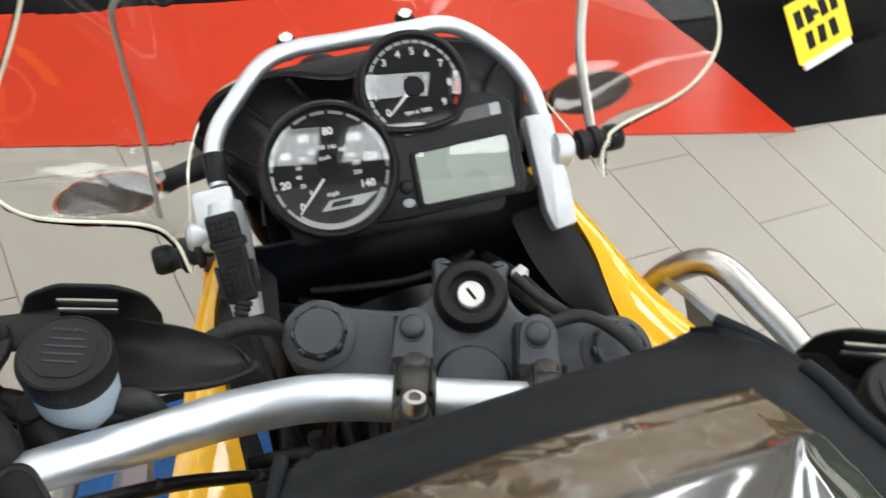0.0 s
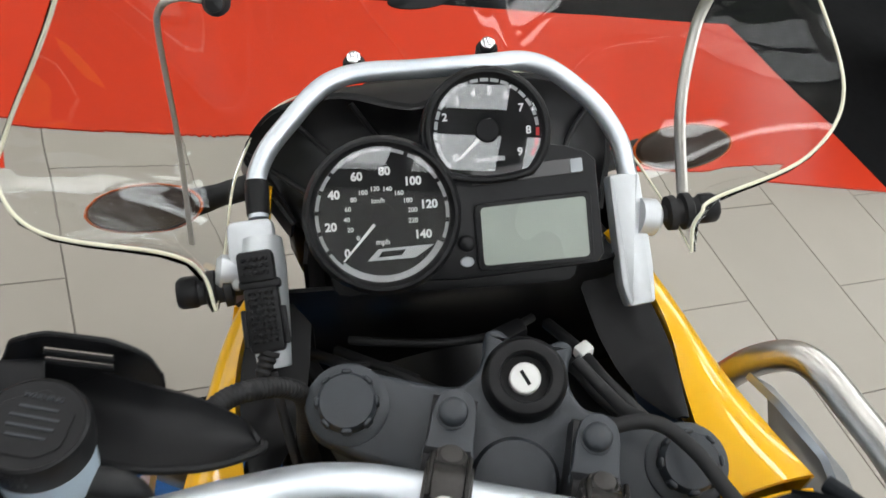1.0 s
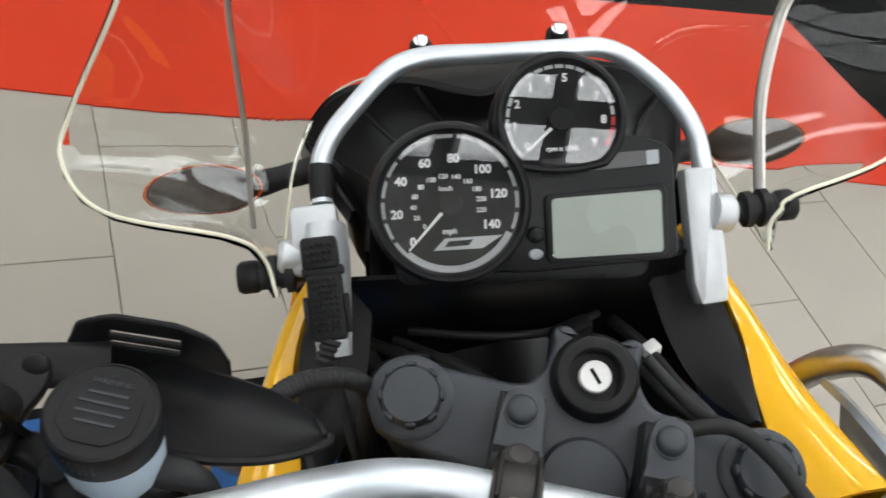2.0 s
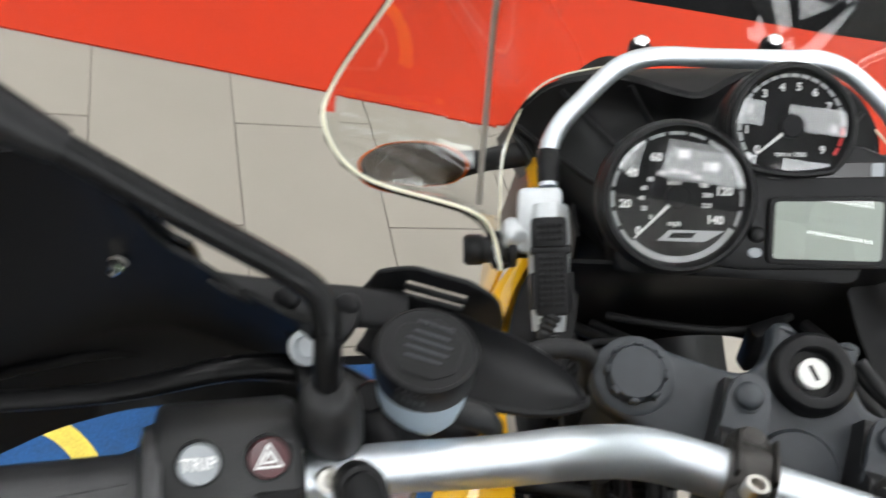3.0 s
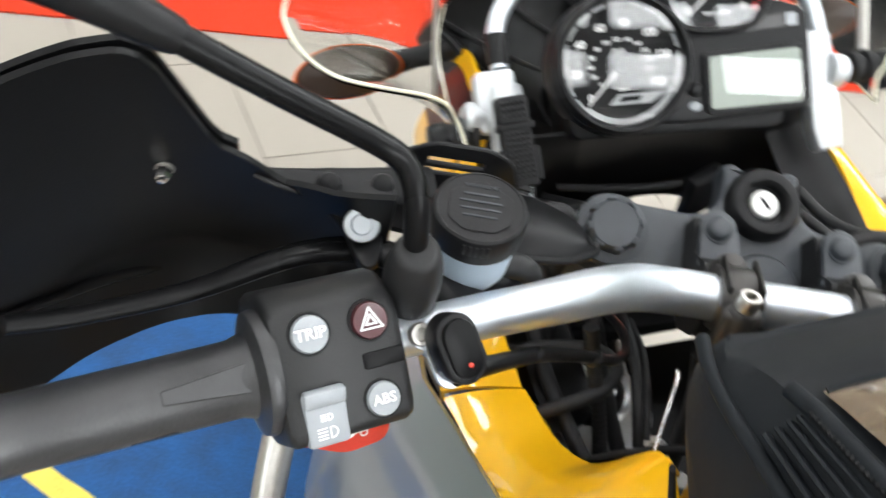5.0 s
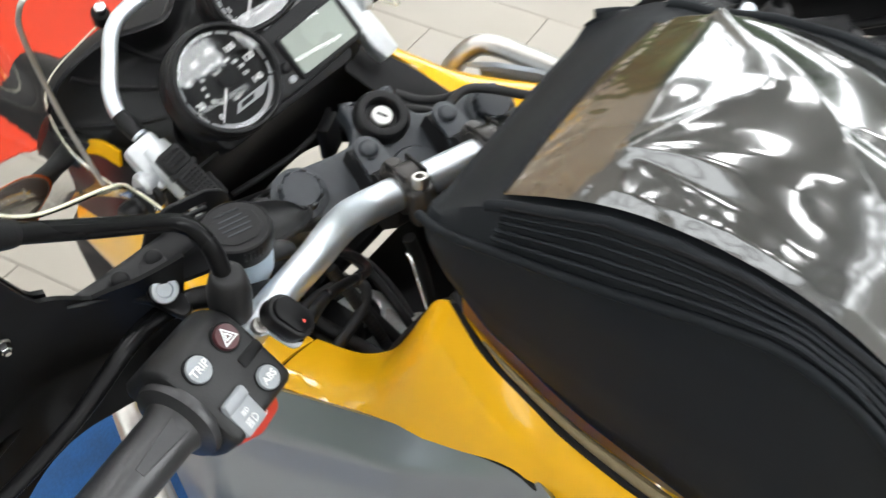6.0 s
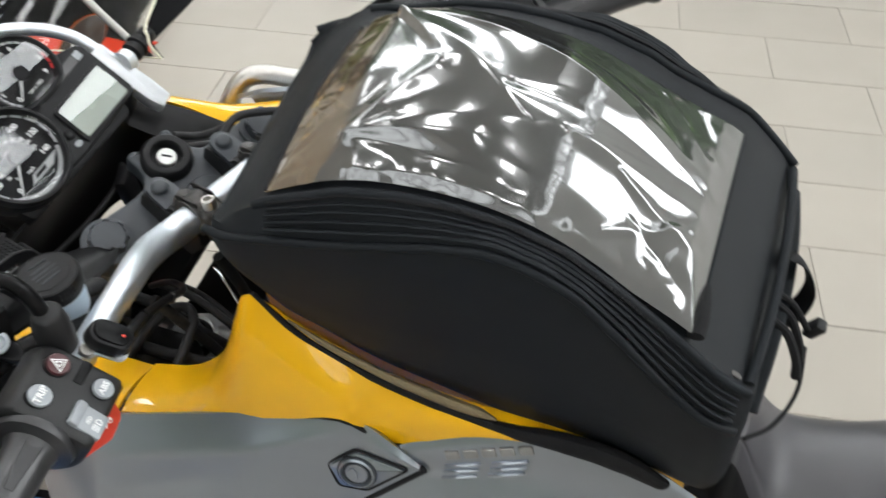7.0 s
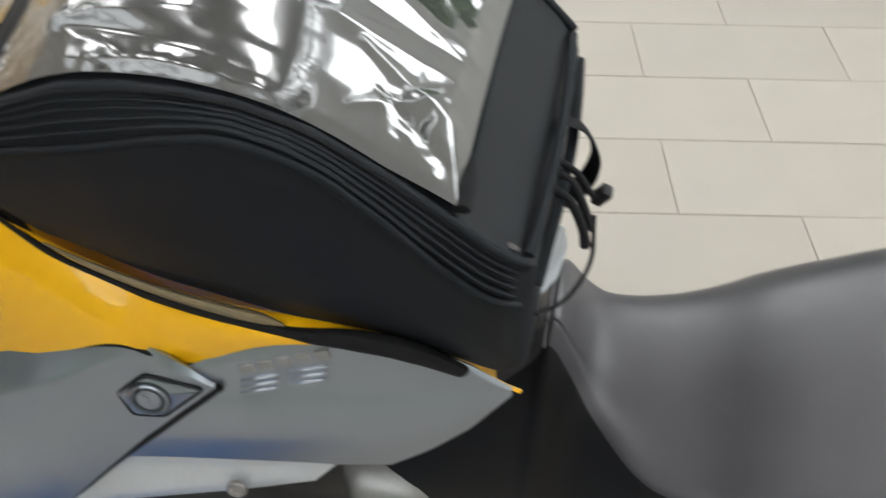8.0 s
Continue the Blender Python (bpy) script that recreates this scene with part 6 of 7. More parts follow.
def bag_bottom(y):
    return float(np.interp(y, (-0.082, -0.05, 0.0, 0.03, 0.109, 0.187, 0.225, 0.271, 0.297, 0.335), (1.002, 1.026, 1.050, 1.056, 1.066, 1.086, 1.098, 1.120, 1.158, 1.196)))


def taper(y):
    """Narrowing of the bag towards its rounded rear corners."""
    return 1 - 0.06 * (max(0.0, -0.045 - y) / 0.035) ** 2


def bag_half(y):
    return taper(y) * float(np.interp(y, (-0.085, -0.06, 0.0, 0.2, 0.30, 0.335, 0.345), (0.150, 0.152, 0.156, 0.156, 0.150, 0.143, 0.135)))


def crown(x, y):
    """Height of the bag's top at x across."""
    t = min(abs(x) / 0.132, 1.0)
    return pipe_top(y) + 0.024 * (1 - t * t) * float(np.interp(y, (-0.08, 0.0, 0.2, 0.26, 0.30, 0.34), (0.3, 0.8, 0.9, 0.7, 0.35, 0.1)))


# creases of the pocket's plastic, taut between two lifted points of its front ridge and the rear seam:
# share of length from the rear and of width from the left for both ends; height; reach of the two flanks; radius of the crest
PEAK_R, PEAK_L = (0.845, 0.864), (0.80, 0.14)
REAR_M, REAR_L, REAR_R = (0.02, 0.47), (0.03, 0.03), (0.02, 0.97)
CREASES = [(PEAK_L, (0.04, 0.16), 0.0080, 0.060, 0.045, 0.005), (PEAK_R, PEAK_L, 0.0060, 0.030, 0.022, 0.003),
           (PEAK_R, (0.50, 0.42), 0.0090, 0.022, 0.030, 0.003), (PEAK_R, (0.66, 0.52), 0.0050, 0.010, 0.012, 0.0015), (PEAK_R, (0.56, 0.82), 0.0055, 0.016, 0.020, 0.003),
           (PEAK_L, (0.28, 0.38), 0.0070, 0.030, 0.022, 0.003), (PEAK_L, (0.30, 0.06), -0.0045, 0.016, 0.012, 0.002), (PEAK_L, (0.66, 0.46), 0.0065, 0.014, 0.016, 0.002), (PEAK_L, (0.52, 0.20), 0.0045, 0.009, 0.010, 0.0015),
           ((0.48, 0.46), REAR_M, -0.0060, 0.014, 0.030, 0.003), ((0.34, 0.34), (0.06, 0.38), 0.0050, 0.014, 0.016, 0.002),
           ((0.40, 0.76), (0.03, 0.52), 0.0050, 0.014, 0.020, 0.002), ((0.20, 0.93), (0.06, 0.62), 0.0050, 0.010, 0.012, 0.0015), ((0.11, 0.95), (0.05, 0.70), -0.0036, 0.007, 0.008, 0.0012),
           ((0.22, 0.32), (0.04, 0.22), 0.0055, 0.010, 0.012, 0.0015), ((0.18, 0.20), (0.03, 0.08), -0.0045, 0.008, 0.010, 0.0012), ((0.22, 0.10), (0.06, 0.30), 0.0045, 0.009, 0.008, 0.0012)]
POCKET_L, POCKET_W = 0.312, 0.20
SPREAD = [0.0055 * k for k in range(-4, 5)]
UP = BIKE.to_3x3() @ Vector((0, 0, 1))


def fold(u, v):
    """Height of the creases of the plastic at u along, v across."""
    z = 0.0
    for (u0, v0), (u1, v1), h, w1, w2, rad in CREASES:
        ax, ay, bx, by = u0 * POCKET_L, v0 * POCKET_W, u1 * POCKET_L, v1 * POCKET_W
        dx, dy, px, py = bx - ax, by - ay, u * POCKET_L - ax, v * POCKET_W - ay
        n = math.hypot(dx, dy)
        t = (px * dx + py * dy) / (n * n)
        d = (px * dy - py * dx) / n + 0.002 * noise.noise(Vector((u * 5, v * 4, h * 900)))
        q = min(max(t, 0.0), 1.0)
        over = abs(t - q) * n
        reach = (w1 if d > 0 else w2) * (0.25 + 0.75 * min(1.0, 1.6 * q))
        r = math.sqrt(d * d + over * over + rad * rad) - rad
        k = max(0.0, 1 - r / (1.35 * reach))
        z += h * k * k * (0.45 + 0.55 * math.sin(math.pi * min(max(q, 0.1), 0.75)))
    z += 0.0010 * noise.noise(Vector((u * 3, v * 2.4, 0.4)))
    k = max(0.0, 1 - math.hypot((u - 0.09) / 0.16, (v - 0.17) / 0.2))
    z += 0.0036 * k * abs(noise.noise(Vector((u * 22, v * 17, 5.0))))
    k = max(0.0, 1 - min(abs(v - 0.02), abs(v - 0.98)) / 0.08)
    z += 0.0042 * k * noise.noise(Vector((u * 26, v * 9, 9.0)))
    k = max(0.0, (u - 0.86) / 0.14) * max(0.25, 1 - v / 0.8)
    z = 0.5 * z + k * (0.0075 * noise.noise(Vector((u * 13, v * 9, 7.0))) + 0.0030 * noise.noise(Vector((u * 34, v * 24, 3.0))))
    # the tent: a taut ridge from the right peak to the rear seam, its right face falling straight to the edge
    line = REAR_M[1] + (PEAK_R[1] - REAR_M[1]) * (u - REAR_M[0]) / (PEAK_R[0] - REAR_M[0])
    crest = 0.27 * (1 - min(max(line, 0.0), 1.0)) * POCKET_W * float(np.interp(u, (0.0, 0.12, 0.40, 0.845, 1.0), (0.10, 0.35, 1.0, 1.0, 0.0)))
    if v > line:
        tent = crest * (1 - v) / (1 - min(line, 0.98)) + 0.0012 * noise.noise(Vector((u * 4, v * 9, 2.0)))
    else:
        tent = crest * max(0.0, 1 - (line - v) * POCKET_W / 0.075) ** 2
    return z + tent


def pocket_lift(u, v):
    """How far the pocket stands off the bag: most along its front ridge and at the curled rear corner."""
    ridge = float(np.interp(v, (0.0, 0.14, 0.864, 1.0), (0.85, 0.80, 0.845, 0.88)))
    z = 0.012 * (min(1.0, (1 - u) / (1 - ridge)) if u > ridge else max(0.0, (u - 0.2) / (ridge - 0.2)))
    return z + 0.020 * max(0.0, 1 - u / 0.14) * max(0.0, 1 - v / 0.5) + 0.008 * max(0.0, 1 - u / 0.12)


def bag_at(x, y, z):
    """The bag's own x, shifted and slumped a little to its right."""
    k = float(np.interp(y, (-0.02, 0.20, 0.28, 0.345), (0.90, 0.87, 0.82, 0.74)))
    x2 = x if x < -0.13 else -0.13 + (x + 0.13) * k
    t = min(max((x2 + 0.06) / 0.12, 0.0), 1.0)
    sag = float(np.interp(y, (-0.03, 0.0, 0.03, 0.064, 0.126, 0.20, 0.25, 0.285), (0.0, 0.014, 0.026, 0.030, 0.028, 0.019, 0.008, 0.0))) * t * t * (3 - 2 * t)
    return at_bike(x2, y, z - sag - float(np.interp(y, (0.20, 0.26, 0.33), (0.05, 0.03, -0.07))) * (x2 + 0.15))


def tank_bag():
    bag = thing("tank_bag", at_bike(0, 0.12, 1.07), "black fabric tank bag with a clear crinkled map pocket", "bag")
    bm = bmesh.new()
    ys = list(np.linspace(-0.082, -0.062, 7)[:-1]) + list(np.linspace(-0.062, 0.305, 48)) + list(np.linspace(0.305, 0.339, 9)[1:])
    rings = []
    for y in ys:
        h = bag_half(y)
        lo, zl, zt = bag_bottom(y), pipe_low(y), max(pipe_top(y), pipe_low(y) - 0.002)
        e = math.sqrt(max(0.0, 1 - (max(0.0, y - 0.305) / 0.0345) ** 2 - (max(0.0, -0.062 - y) / 0.0205) ** 2))
        mid = (lo + zl) / 2
        half = [(0.0, lo - 0.01), (h * 0.6, lo - 0.006), (h * 0.95, lo), (h + 0.006 * e, lo + 0.25 * (zl - lo)), (h + 0.009 * e, mid), (h + 0.005 * e, lo + 0.82 * (zl - lo)), (h, zl), (h - 0.004, zl + 0.006), (0.1365 * taper(y), zt + 0.003), (0.132 * taper(y), zt + 0.002)]
        xs = (0.115, 0.09, 0.06, 0.03, 0.0)
        half += [(q * taper(y), crown(q, y)) for q in xs]
        line = [(-a, b) for a, b in half] + [(a, max(b, 1.075)) for a, b in reversed(half[1:-1])]
        if e < 1:
            c = (lo + zt) / 2
            k = 0.45 if y > 0.2 else 0.20
            c = c if y < 0.2 else zl - 0.012
            line = [(a * (0.90 + 0.10 * e), c + (b - c) * (1 - k + k * e)) for a, b in line]
        rings.append([bag_at(a, y, b) for a, b in line])
    bridge(bm, rings)
    body = part("bag_body", bm, FABRIC, bag)
    # map pocket
    def pocket(u, v):
        y = -0.030 + POCKET_L * u
        w = float(np.interp(y, (-0.03, 0.02, 0.24, 0.28), (0.129, 0.129, 0.128, 0.126)))
        x = -w + (w + 0.094) * v
        edge = max(0.0, min(u / 0.05, (1 - u) / 0.05, v / 0.035, (1 - v) / 0.035, 1.0))
        base = sum((bag_at(x, y + d, crown(x, y + d)) for d in SPREAD), Vector()) / len(SPREAD)
        return base + UP * (0.0045 + 0.002 * edge + pocket_lift(u, v) * (0.35 + 0.65 * min(edge, v / 0.25)) + fold(u, v) * max(edge, 0.12))
    window = part("map_pocket", sheet(pocket, 220, 170, 0.0), PVC, bag, "clear crinkled plastic map pocket")
    window.data.set_sharp_from_angle(angle=math.pi)
    # front strip beyond the ridge gets the painted brown reflection
    window.data.materials.append(PVCREFLECT)
    for i, poly in enumerate(window.data.polygons):
        u, v = (i // 170 + 0.5) / 220, (i % 170 + 0.5) / 170
        if u > float(np.interp(v, (0.0, 0.14, 0.864, 1.0), (0.86, 0.815, 0.86, 0.89))):
            poly.material_index = 1
    for s in (-1, 1):
        yy = np.linspace(-0.074, 0.338, 26)
        part("side_piping", tube([bag_at(s * (bag_half(y) + 0.001), y, pipe_low(y)) for y in yy], 0.0036, 10, 3), PIPING, bag)
        part("top_piping", tube([bag_at(s * 0.1345 * taper(y), y, pipe_top(y) + 0.002) for y in np.linspace(-0.076, 0.288, 26)], 0.0040, 10, 3), PIPING, bag)
        for k, f in enumerate((0.18, 0.38, 0.58, 0.74)):
            part("zip_flap", tube([bag_at(s * (bag_half(y) + (0.1345 * taper(y) - bag_half(y)) * f + 0.001), y, pipe_low(y) + (pipe_top(y) - pipe_low(y)) * f + 0.005) for y in np.linspace(-0.07, 0.274, 26)], 0.0026 - 0.0002 * k, 8, 3, flat=0.6), PIPING, bag)
        teeth = bmesh.new()
        for y in np.linspace(-0.066, 0.272, 130):
            f = 0.82
            block((0.0032, 0.0015, 0.0016), Matrix.Translation(bag_at(s * (bag_half(y) + (0.1345 * taper(y) - bag_half(y)) * f), y, pipe_low(y) + (pipe_top(y) - pipe_low(y)) * f + 0.0078)) @ BIKE.to_3x3().to_4x4(), bm=teeth)
        tagged(part("zip_teeth", teeth, NYLON, bag, smooth=False), kind="stuff")
        # base strap
        part("base_strap", tube([bag_at(s * (bag_half(y) + 0.009), y, bag_bottom(y) + d) for y, d in ((-0.035, 0.016), (0.0, 0.022), (0.04, 0.018), (0.09, 0.004), (0.14, -0.002), (0.19, -0.002), (0.23, -0.002), (0.27, 0.002), (0.30, 0.002))], [0.012, 0.020, 0.020, 0.013, 0.009, 0.009, 0.008, 0.007, 0.004], 12, 5, flat=0.42, up=(1, 0, 0.4)), NYLON, bag)
        part("base_gusset", tube([bag_at(s * (bag_half(y) + 0.008), y, bag_bottom(y) + d) for y, d in ((0.10, 0.012), (0.115, 0.014), (0.14, 0.011), (0.19, 0.010), (0.24, 0.010), (0.275, 0.010))], [0.003, 0.009, 0.010, 0.008, 0.006, 0.002], 10, 5, flat=0.45, up=(1, 0, 0.4)), TAN, bag, "tan lining showing above the base strap")
    # the rolled black corner of the pocket's rear seam
    part("corner_roll", tube([(window.data.vertices[k].co + BIKE.to_3x3() @ Vector((0, -0.002, -0.004))) for k in (1, 12, 24, 34)], [0.0060, 0.0065, 0.0050, 0.003], 12, 5), NYLON, bag, "rolled black corner of the pocket")
    # pocket hems at front and rear
    for y in (0.2815, -0.031):
        part("pocket_hem", tube([bag_at(x, y, crown(x, y) + 0.004) for x in np.linspace(-0.124, 0.092, 13)], 0.0020, 8, 3, flat=0.6), PIPING, bag)
    part("rear_piping", tube([bag_at(x, -0.0755 - 0.006 * (1 - (x / 0.121) ** 2), crown(x, -0.075) + 0.002) for x in np.linspace(-0.120, 0.120, 15)], 0.0040, 10, 3), PIPING, bag)
    # rear: zip pulls, buckle, handle loop, rivet
    part("handle_loop", tube([bag_at(*q) for q in [(0.02, -0.082, 1.165), (0.02, -0.098, 1.157), (0.018, -0.109, 1.130), (0.014, -0.104, 1.100), (0.01, -0.088, 1.078)]], 0.011, 12, 6, flat=0.14, up=(0, 0.5, 1)), NYLON, bag)
    for dx in (0.0, 0.018):
        part("zip_pull", tube([bag_at(*q) for q in [(-0.045 + dx, -0.083, 1.155), (-0.050 + dx, -0.097, 1.146), (-0.060 + dx, -0.108, 1.128), (-0.064 + dx, -0.112, 1.112)]], [0.003, 0.0036, 0.0036, 0.0045], 8, 5), NYLON, bag)
    part("cord_end", block((0.011, 0.010, 0.018), BIKE @ Matrix.Translation((-0.030, -0.118, 1.118)) @ Matrix.Rotation(0.5, 4, "X"), 0.002), BLACK, bag)
    part("pull_cord", tube([bag_at(*q) for q in [(-0.02, -0.083, 1.160), (-0.022, -0.098, 1.150), (-0.027, -0.112, 1.130)]], 0.0026, 8, 5), NYLON, bag)
    part("rear_zip", tube([bag_at(*q) for q in [(-0.125, -0.083, 1.135), (-0.06, -0.088, 1.148), (0.0, -0.09, 1.15), (0.06, -0.088, 1.148), (0.125, -0.083, 1.135)]], 0.0045, 8, 5, flat=0.5), PIPING, bag)
    part("cord", tube([bag_at(*q) for q in [(-0.03, -0.115, 1.11), (-0.06, -0.118, 1.085), (-0.10, -0.105, 1.085), (-0.13, -0.085, 1.10)]], 0.0018, 8, 6), NYLON, bag)
    bm = bmesh.new()
    panel = ((-0.098, -0.073, 1.040), (-0.108, -0.075, 1.098), (-0.062, -0.082, 1.085), (-0.005, -0.092, 1.030), (0.012, -0.097, 0.972), (-0.030, -0.093, 0.985))
    bridge(bm, [[at_bike(x, y - d, z) for x, y, z in panel] for d in (-0.004, 0.0)])
    part("rear_panel", bm, GREYBUTTON, bag, "pale grey panel behind the bag", smooth=False)
    m = axes(bag_at(-0.1215, -0.0645, crown(-0.1215, -0.0645) + 0.0005), BIKE.to_3x3() @ Vector((1, 0, 0)), z=BIKE.to_3x3() @ Vector((-0.1, -0.5, 0.8)))
    part("small_badge", lathe([(0.0038, 0), (0.0038, 0.0010), (0.002, 0.0015), (0.0003, 0.0016)], m, 18, squash=(0.7, 1.3)), DARKSTEEL, bag, "small metal rivet badge")


tank_bag()

# ---- the floor's other sheets and the parked motorcycle beyond ----
mat_corner = Vector((-0.436, 1.075, 0))
e1 = (Vector((-0.936, 0.783, 0)) - mat_corner).normalized()
e2 = Vector((e1.y, -e1.x, 0)) * -1
if e2.y > 0:
    e2 = -e2
mm = axes(mat_corner + Vector((0, 0, 0.010)) + e1 * -0.35, e1, y=e2)
carpet = thing("blue_mat", mat_corner, "blue carpet mat with a yellow curved pattern", "mat")
sgn = 1 if (mm.to_3x3() @ Vector((0, 0, 1))).z > 0 else -1
mat_m = mm
part("carpet_surface", slab(rounded([(0, 0.022), (1.35, 0.022), (1.35, 0.86), (0, 0.86)], 0.01, 2), 0.008 * sgn, mat_m, 0.0), BLUE, carpet)
part("mat_border", slab(rounded([(-0.02, 0.0), (1.37, 0.0), (1.37, 0.88), (-0.02, 0.88)], 0.01, 2), 0.006 * sgn, mat_m @ Matrix.Translation((0, 0, -0.003 * sgn)), 0.0), BLACKMAT, carpet, "black rubber border")


def mat_stroke(pts, wd):
    lift = Vector((0, 0, 0.0115))
    line = spline([Vector((x, y, 0)) + lift for x, y in pts], 8)
    bm = bmesh.new()
    rings = []
    for i, c in enumerate(line):
        d = (line[min(i + 1, len(line) - 1)] - line[max(i - 1, 0)]).normalized()
        n = Vector((-d.y, d.x, 0))
        rings.append([c + n * wd, c - n * wd])
    bridge(bm, rings, closed=False)
    part("mat_pattern", bm, CARPETYELLOW, carpet, "yellow pile stripe", smooth=False)


mat_stroke([(-0.90, 0.64), (-0.855, 0.705), (-0.79, 0.755), (-0.72, 0.772), (-0.655, 0.752), (-0.605, 0.712), (-0.545, 0.680), (-0.48, 0.652), (-0.40, 0.60)], 0.018)
mat_stroke([(-0.78, 0.52), (-0.72, 0.545), (-0.66, 0.545), (-0.62, 0.51)], 0.016)

# black sheet beyond the red one
flat_sheet([(1.29, 2.448), (1.69, 2.645), (3.6, 3.5), (3.0, 5.0), (-2.6, 3.2), (-2.2, 1.95), (-1.25, 2.135), (-0.42, 2.565), (0.85, 3.10)], 0.004, 0.004, BLACKMAT, "black_floor_sheet", "matt black sheet lying on the tiles", "floor sheet")


def parked_bike():
    th = thing("parked_motorcycle", (1.55, 3.05, 0), "dark parked motorcycle seen from behind with a yellow plate", "motorcycle")
    c = Vector((1.55, 3.12, 0.30))
    ax = Vector((0.72, -0.69, 0)).normalized()
    m = axes(c, (0, 0, 1), z=Vector((0.92, 0.40, 0)))
    w = part("wheel", lathe([(0.20, -0.05), (0.215, -0.055), (0.205, -0.03), (0.20, 0), (0.205, 0.03), (0.215, 0.055), (0.20, 0.05), (0.185, 0.0), (0.20, -0.05)], m, 40), GREYPAINT, th)
    part("tyre", lathe([(0.21, -0.055), (0.25, -0.075), (0.29, -0.05), (0.30, 0), (0.29, 0.05), (0.25, 0.075), (0.21, 0.055)], m, 48), RUBBER, w)
    part("hub", lathe([(0.05, -0.06), (0.06, 0), (0.05, 0.06)], m, 20), GREYPAINT, w)
    part("brake_disc", lathe([(0.07, 0.064), (0.13, 0.064), (0.13, 0.069), (0.07, 0.069)], m, 40), STEEL, w)
    back = Vector((-0.40, 0.92, 0))
    side = Vector((0.92, 0.40, 0))
    base = axes(c + Vector((0, 0, 0.36)), side, y=back)
    part("tail", tube([base @ Vector(q) for q in ((0, -0.18, 0.10), (0, 0.0, 0.16), (0, 0.35, 0.20), (0, 0.75, 0.22))], [0.07, 0.12, 0.15, 0.15], 20, 5, flat=0.6), BLACK, th)
    part("side_fairing", tube([base @ Vector(q) for q in ((-0.10, 0.10, 0.02), (-0.15, 0.35, 0.02), (-0.16, 0.7, 0.05))], [0.05, 0.12, 0.14], 16, 5, flat=0.7), YELLOW, th, "yellow side fairing")
    part("hugger", tube([base @ Vector(q) for q in ((0, -0.30, -0.12), (0, -0.18, 0.02), (0, 0.1, 0.06))], [0.05, 0.08, 0.08], 14, 5, flat=0.3), BLACK, th)
    return th


PLATEYELLOW = mat("yellow_plate", (0.83, 0.60, 0.01), 0.35, scale=30, vary=0.04)
parked = parked_bike()
# the plate leans back a little
pm = axes((1.226, 2.500, 0.335), Vector((0.245, 0.19, 0.085)), y=Vector((-0.02, 0.16, 0.20)))
pl = part("number_plate", slab(rounded([(-0.115, -0.09), (0.115, -0.09), (0.115, 0.09), (-0.115, 0.09)], 0.008, 3), 0.003, pm, 0.0005, 1), PLATEYELLOW, parked, "yellow number plate with plain dark bars")
for y, xs in ((0.035, (-0.075, -0.032, 0.028, 0.072)), (-0.035, (-0.05, 0.0, 0.05))):
    for x in xs:
        part("plate_bar", block((0.030, 0.052, 0.001), pm @ Matrix.Translation((x, y, 0.0005)) @ Matrix.Rotation(0.06 * ((x * 100) % 3 - 1), 4, "Z")), DIAL, pl, smooth=False)
part("plate_edge", block((0.20, 0.02, 0.012), pm @ Matrix.Translation((0.0, -0.099, 0.0)), 0.002), WHITEINK, pl)
part("plate_holder", tube([pm @ Vector(q) for q in ((0, 0.02, -0.01), (0, 0.10, -0.03), (0.02, 0.22, -0.02), (0.1, 0.4, 0.05))], [0.03, 0.03, 0.03, 0.05], 12, 5, flat=0.5), BLACK, parked)
part("plate_lamp", block((0.09, 0.03, 0.03), pm @ Matrix.Translation((0.0, 0.108, 0.006)), 0.008), GREYPAINT, parked)

# ---- floor tiles, last ----
TILE_AXES = Matrix.Rotation(radians(29.6), 4, "Z")
TILE_O = Vector((-0.897, 1.176, 0)) + TILE_AXES.to_3x3() @ Vector((-0.010, 0.010, 0))


def tile_mesh():
    bm = block((0.2975, 0.5975, 0.006), Matrix(), 0.0)
    top = [e for e in bm.edges if all(v.co.z > 0 for v in e.verts)]
    bmesh.ops.bevel(bm, geom=top, offset=0.0012, segments=1, affect="EDGES")
    me = bpy.data.meshes.new("tile")
    bm.to_mesh(me)
    bm.free()
    me.materials.append(TILE)
    return me


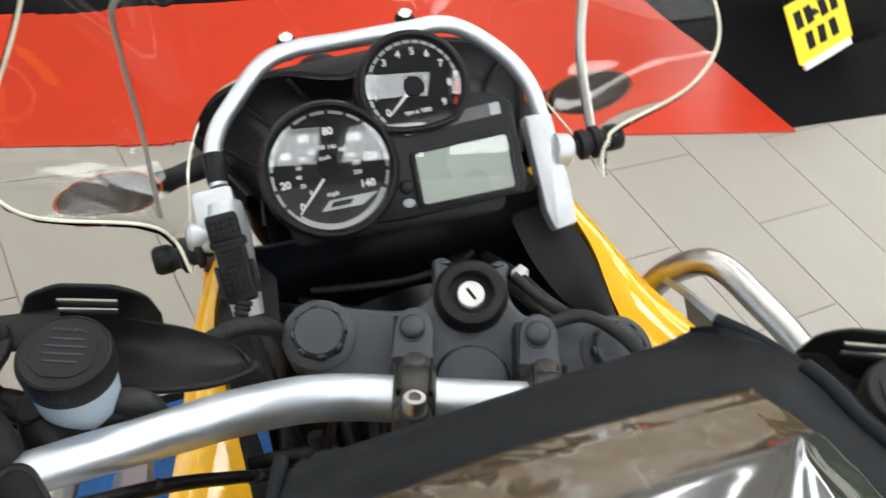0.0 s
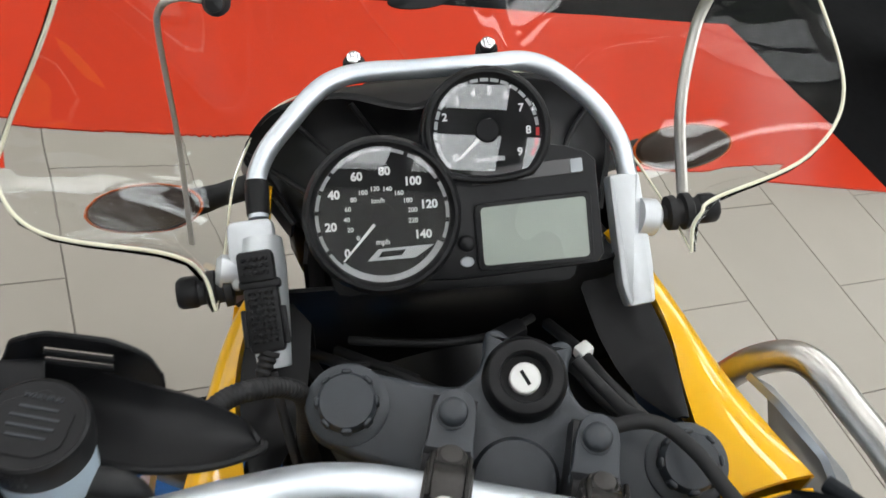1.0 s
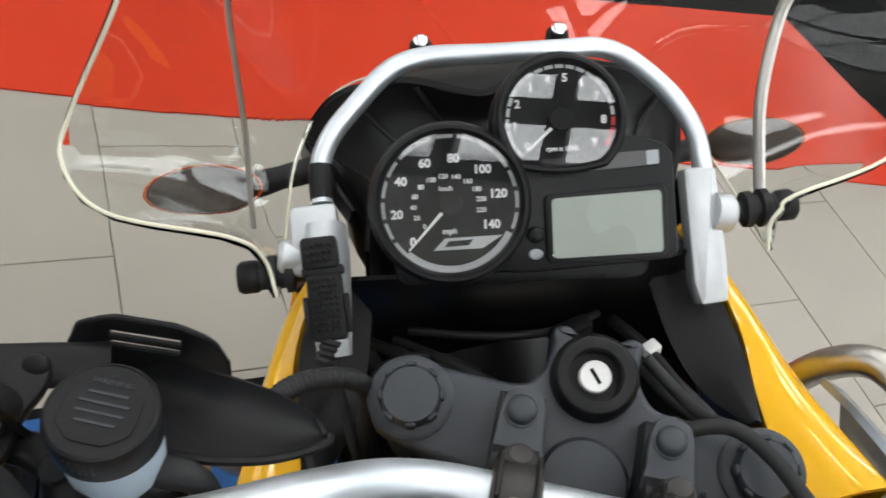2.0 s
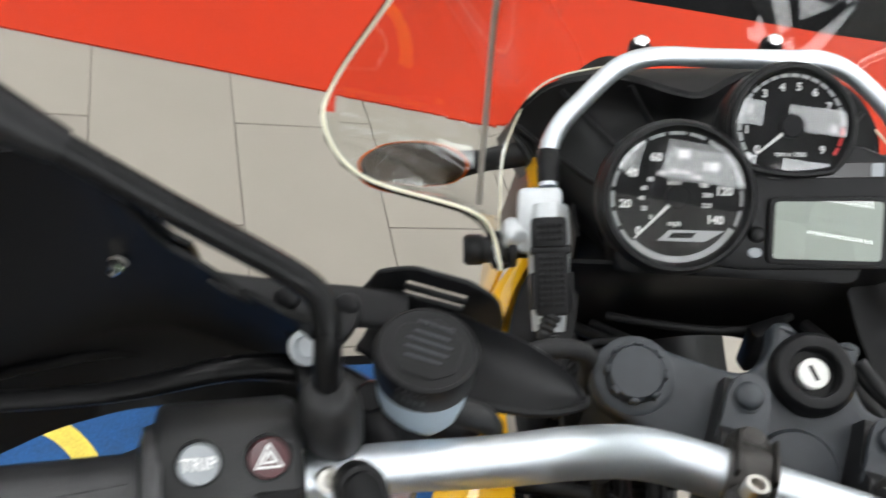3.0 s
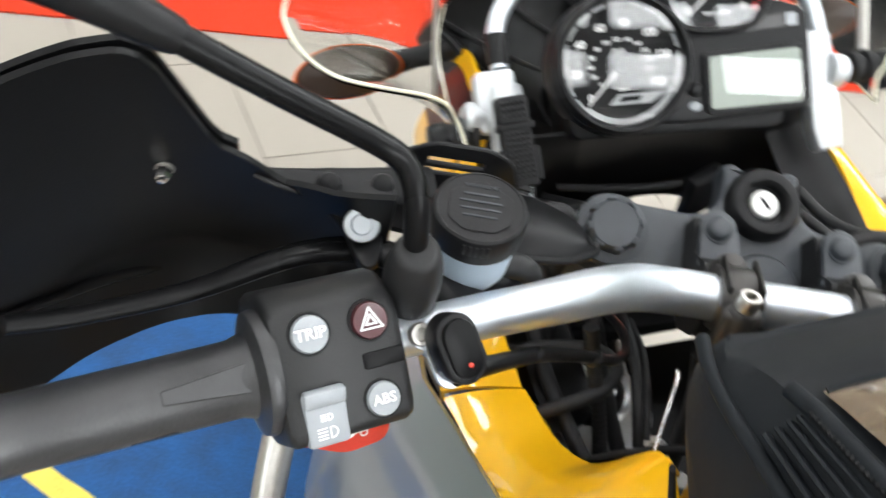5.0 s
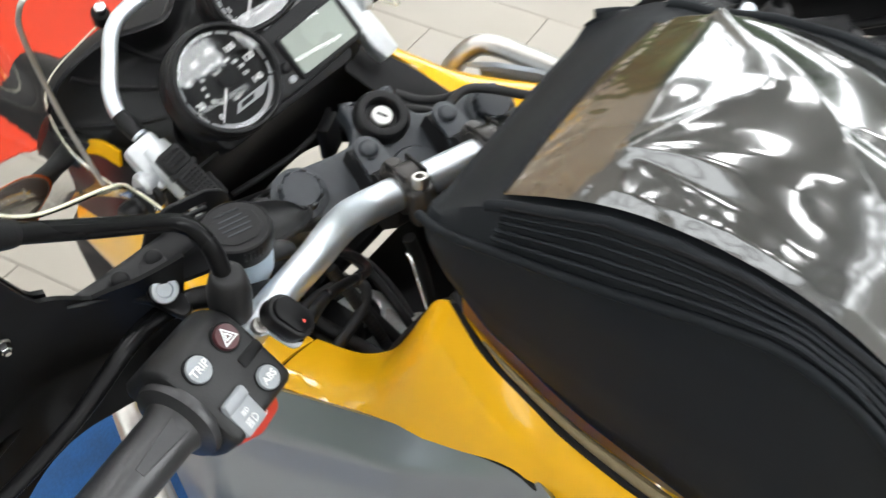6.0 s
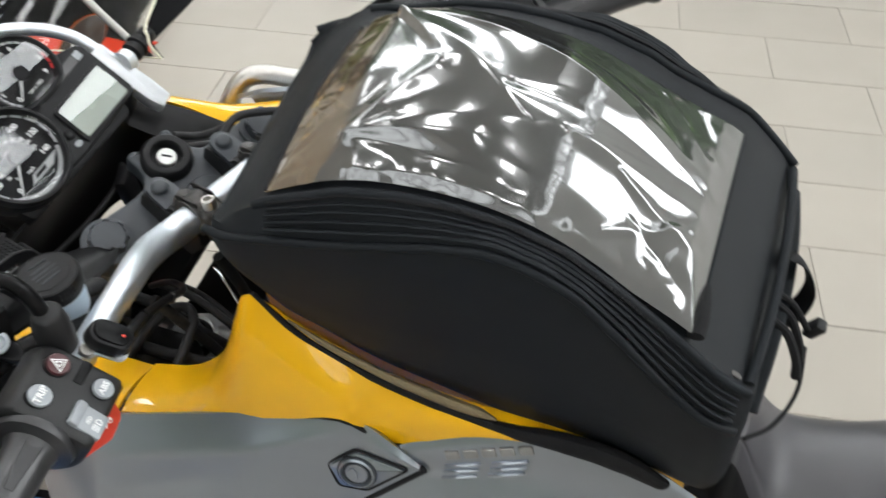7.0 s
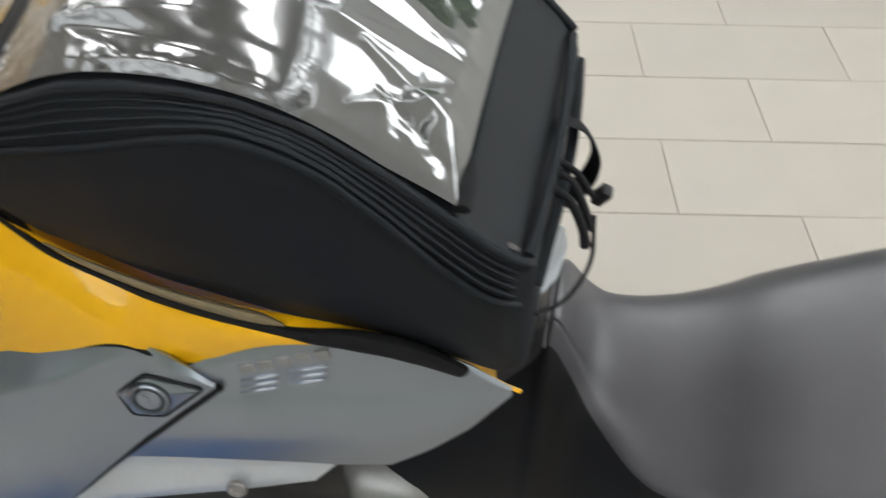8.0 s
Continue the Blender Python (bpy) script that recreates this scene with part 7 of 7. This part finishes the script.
one = tile_mesh()
near, far = [], []
inv = ROOM.inverted()
for i in range(-42, 44):
    for j in range(-30, 30):
        # column i lies between lines i and i + 1; its joints are at even or odd half lengths
        local = Vector(((i + 0.5) * 0.3, (2 * j + 1 + (i % 2)) * 0.3, 0))
        p = TILE_O + TILE_AXES.to_3x3() @ local
        q = inv @ p
        if abs(q.x) > HX + 0.34 or not HY0 - 0.34 < q.y < HY1 + 0.34:
            continue
        inside = abs(q.x) < HX - 0.36 and HY0 + 0.36 < q.y < HY1 - 0.36
        (near if inside and -1.9 < p.x < 3.1 and -0.2 < p.y < 3.2 else far).append((p, (p - Vector((0.7, 1.2, 0))).length))
near.sort(key=lambda t: t[1])
far += near[300:]
for p, _ in near[:300]:
    ob = new("tile", one)
    ob.parent = floor
    ob.matrix_basis = Matrix.Translation(p + Vector((0, 0, -0.003))) @ TILE_AXES


def cut(poly, axis, limit, sign):
    """A polygon's part on one side of a wall's line."""
    out = []
    for a, b in zip(poly, poly[1:] + poly[:1]):
        da, db = sign * (limit - a[axis]), sign * (limit - b[axis])
        if da >= 0:
            out.append(a)
        if da * db < 0:
            out.append(a.lerp(b, da / (da - db)))
    return out


verts, faces = [], []
for p, _ in far:
    poly = [inv @ (p + TILE_AXES.to_3x3() @ Vector((0.1485 * sx, 0.2985 * sy, 0))) for sx, sy in ((-1, -1), (1, -1), (1, 1), (-1, 1))]
    for axis, limit, sign in ((0, HX - 0.002, 1), (0, -HX + 0.002, -1), (1, HY1 - 0.002, 1), (1, HY0 + 0.062, -1)):
        poly = cut(poly, axis, limit, sign) if poly else poly
    n = len(poly)
    if n < 3:
        continue
    k = len(verts)
    for q in poly:
        v = ROOM @ q
        verts += [(v.x, v.y, -0.0045), (v.x, v.y, 0.0)]
    faces.append(tuple(k + 2 * a + 1 for a in range(n)))
    for a in range(n):
        b = (a + 1) % n
        faces.append((k + 2 * a, k + 2 * b, k + 2 * b + 1, k + 2 * a + 1))
me = bpy.data.meshes.new("far_tiles")
me.from_pydata(verts, [], faces)
me.materials.append(TILE)
ob = tagged(new("far_tiles", me), kind="stuff")
ob.parent = floor
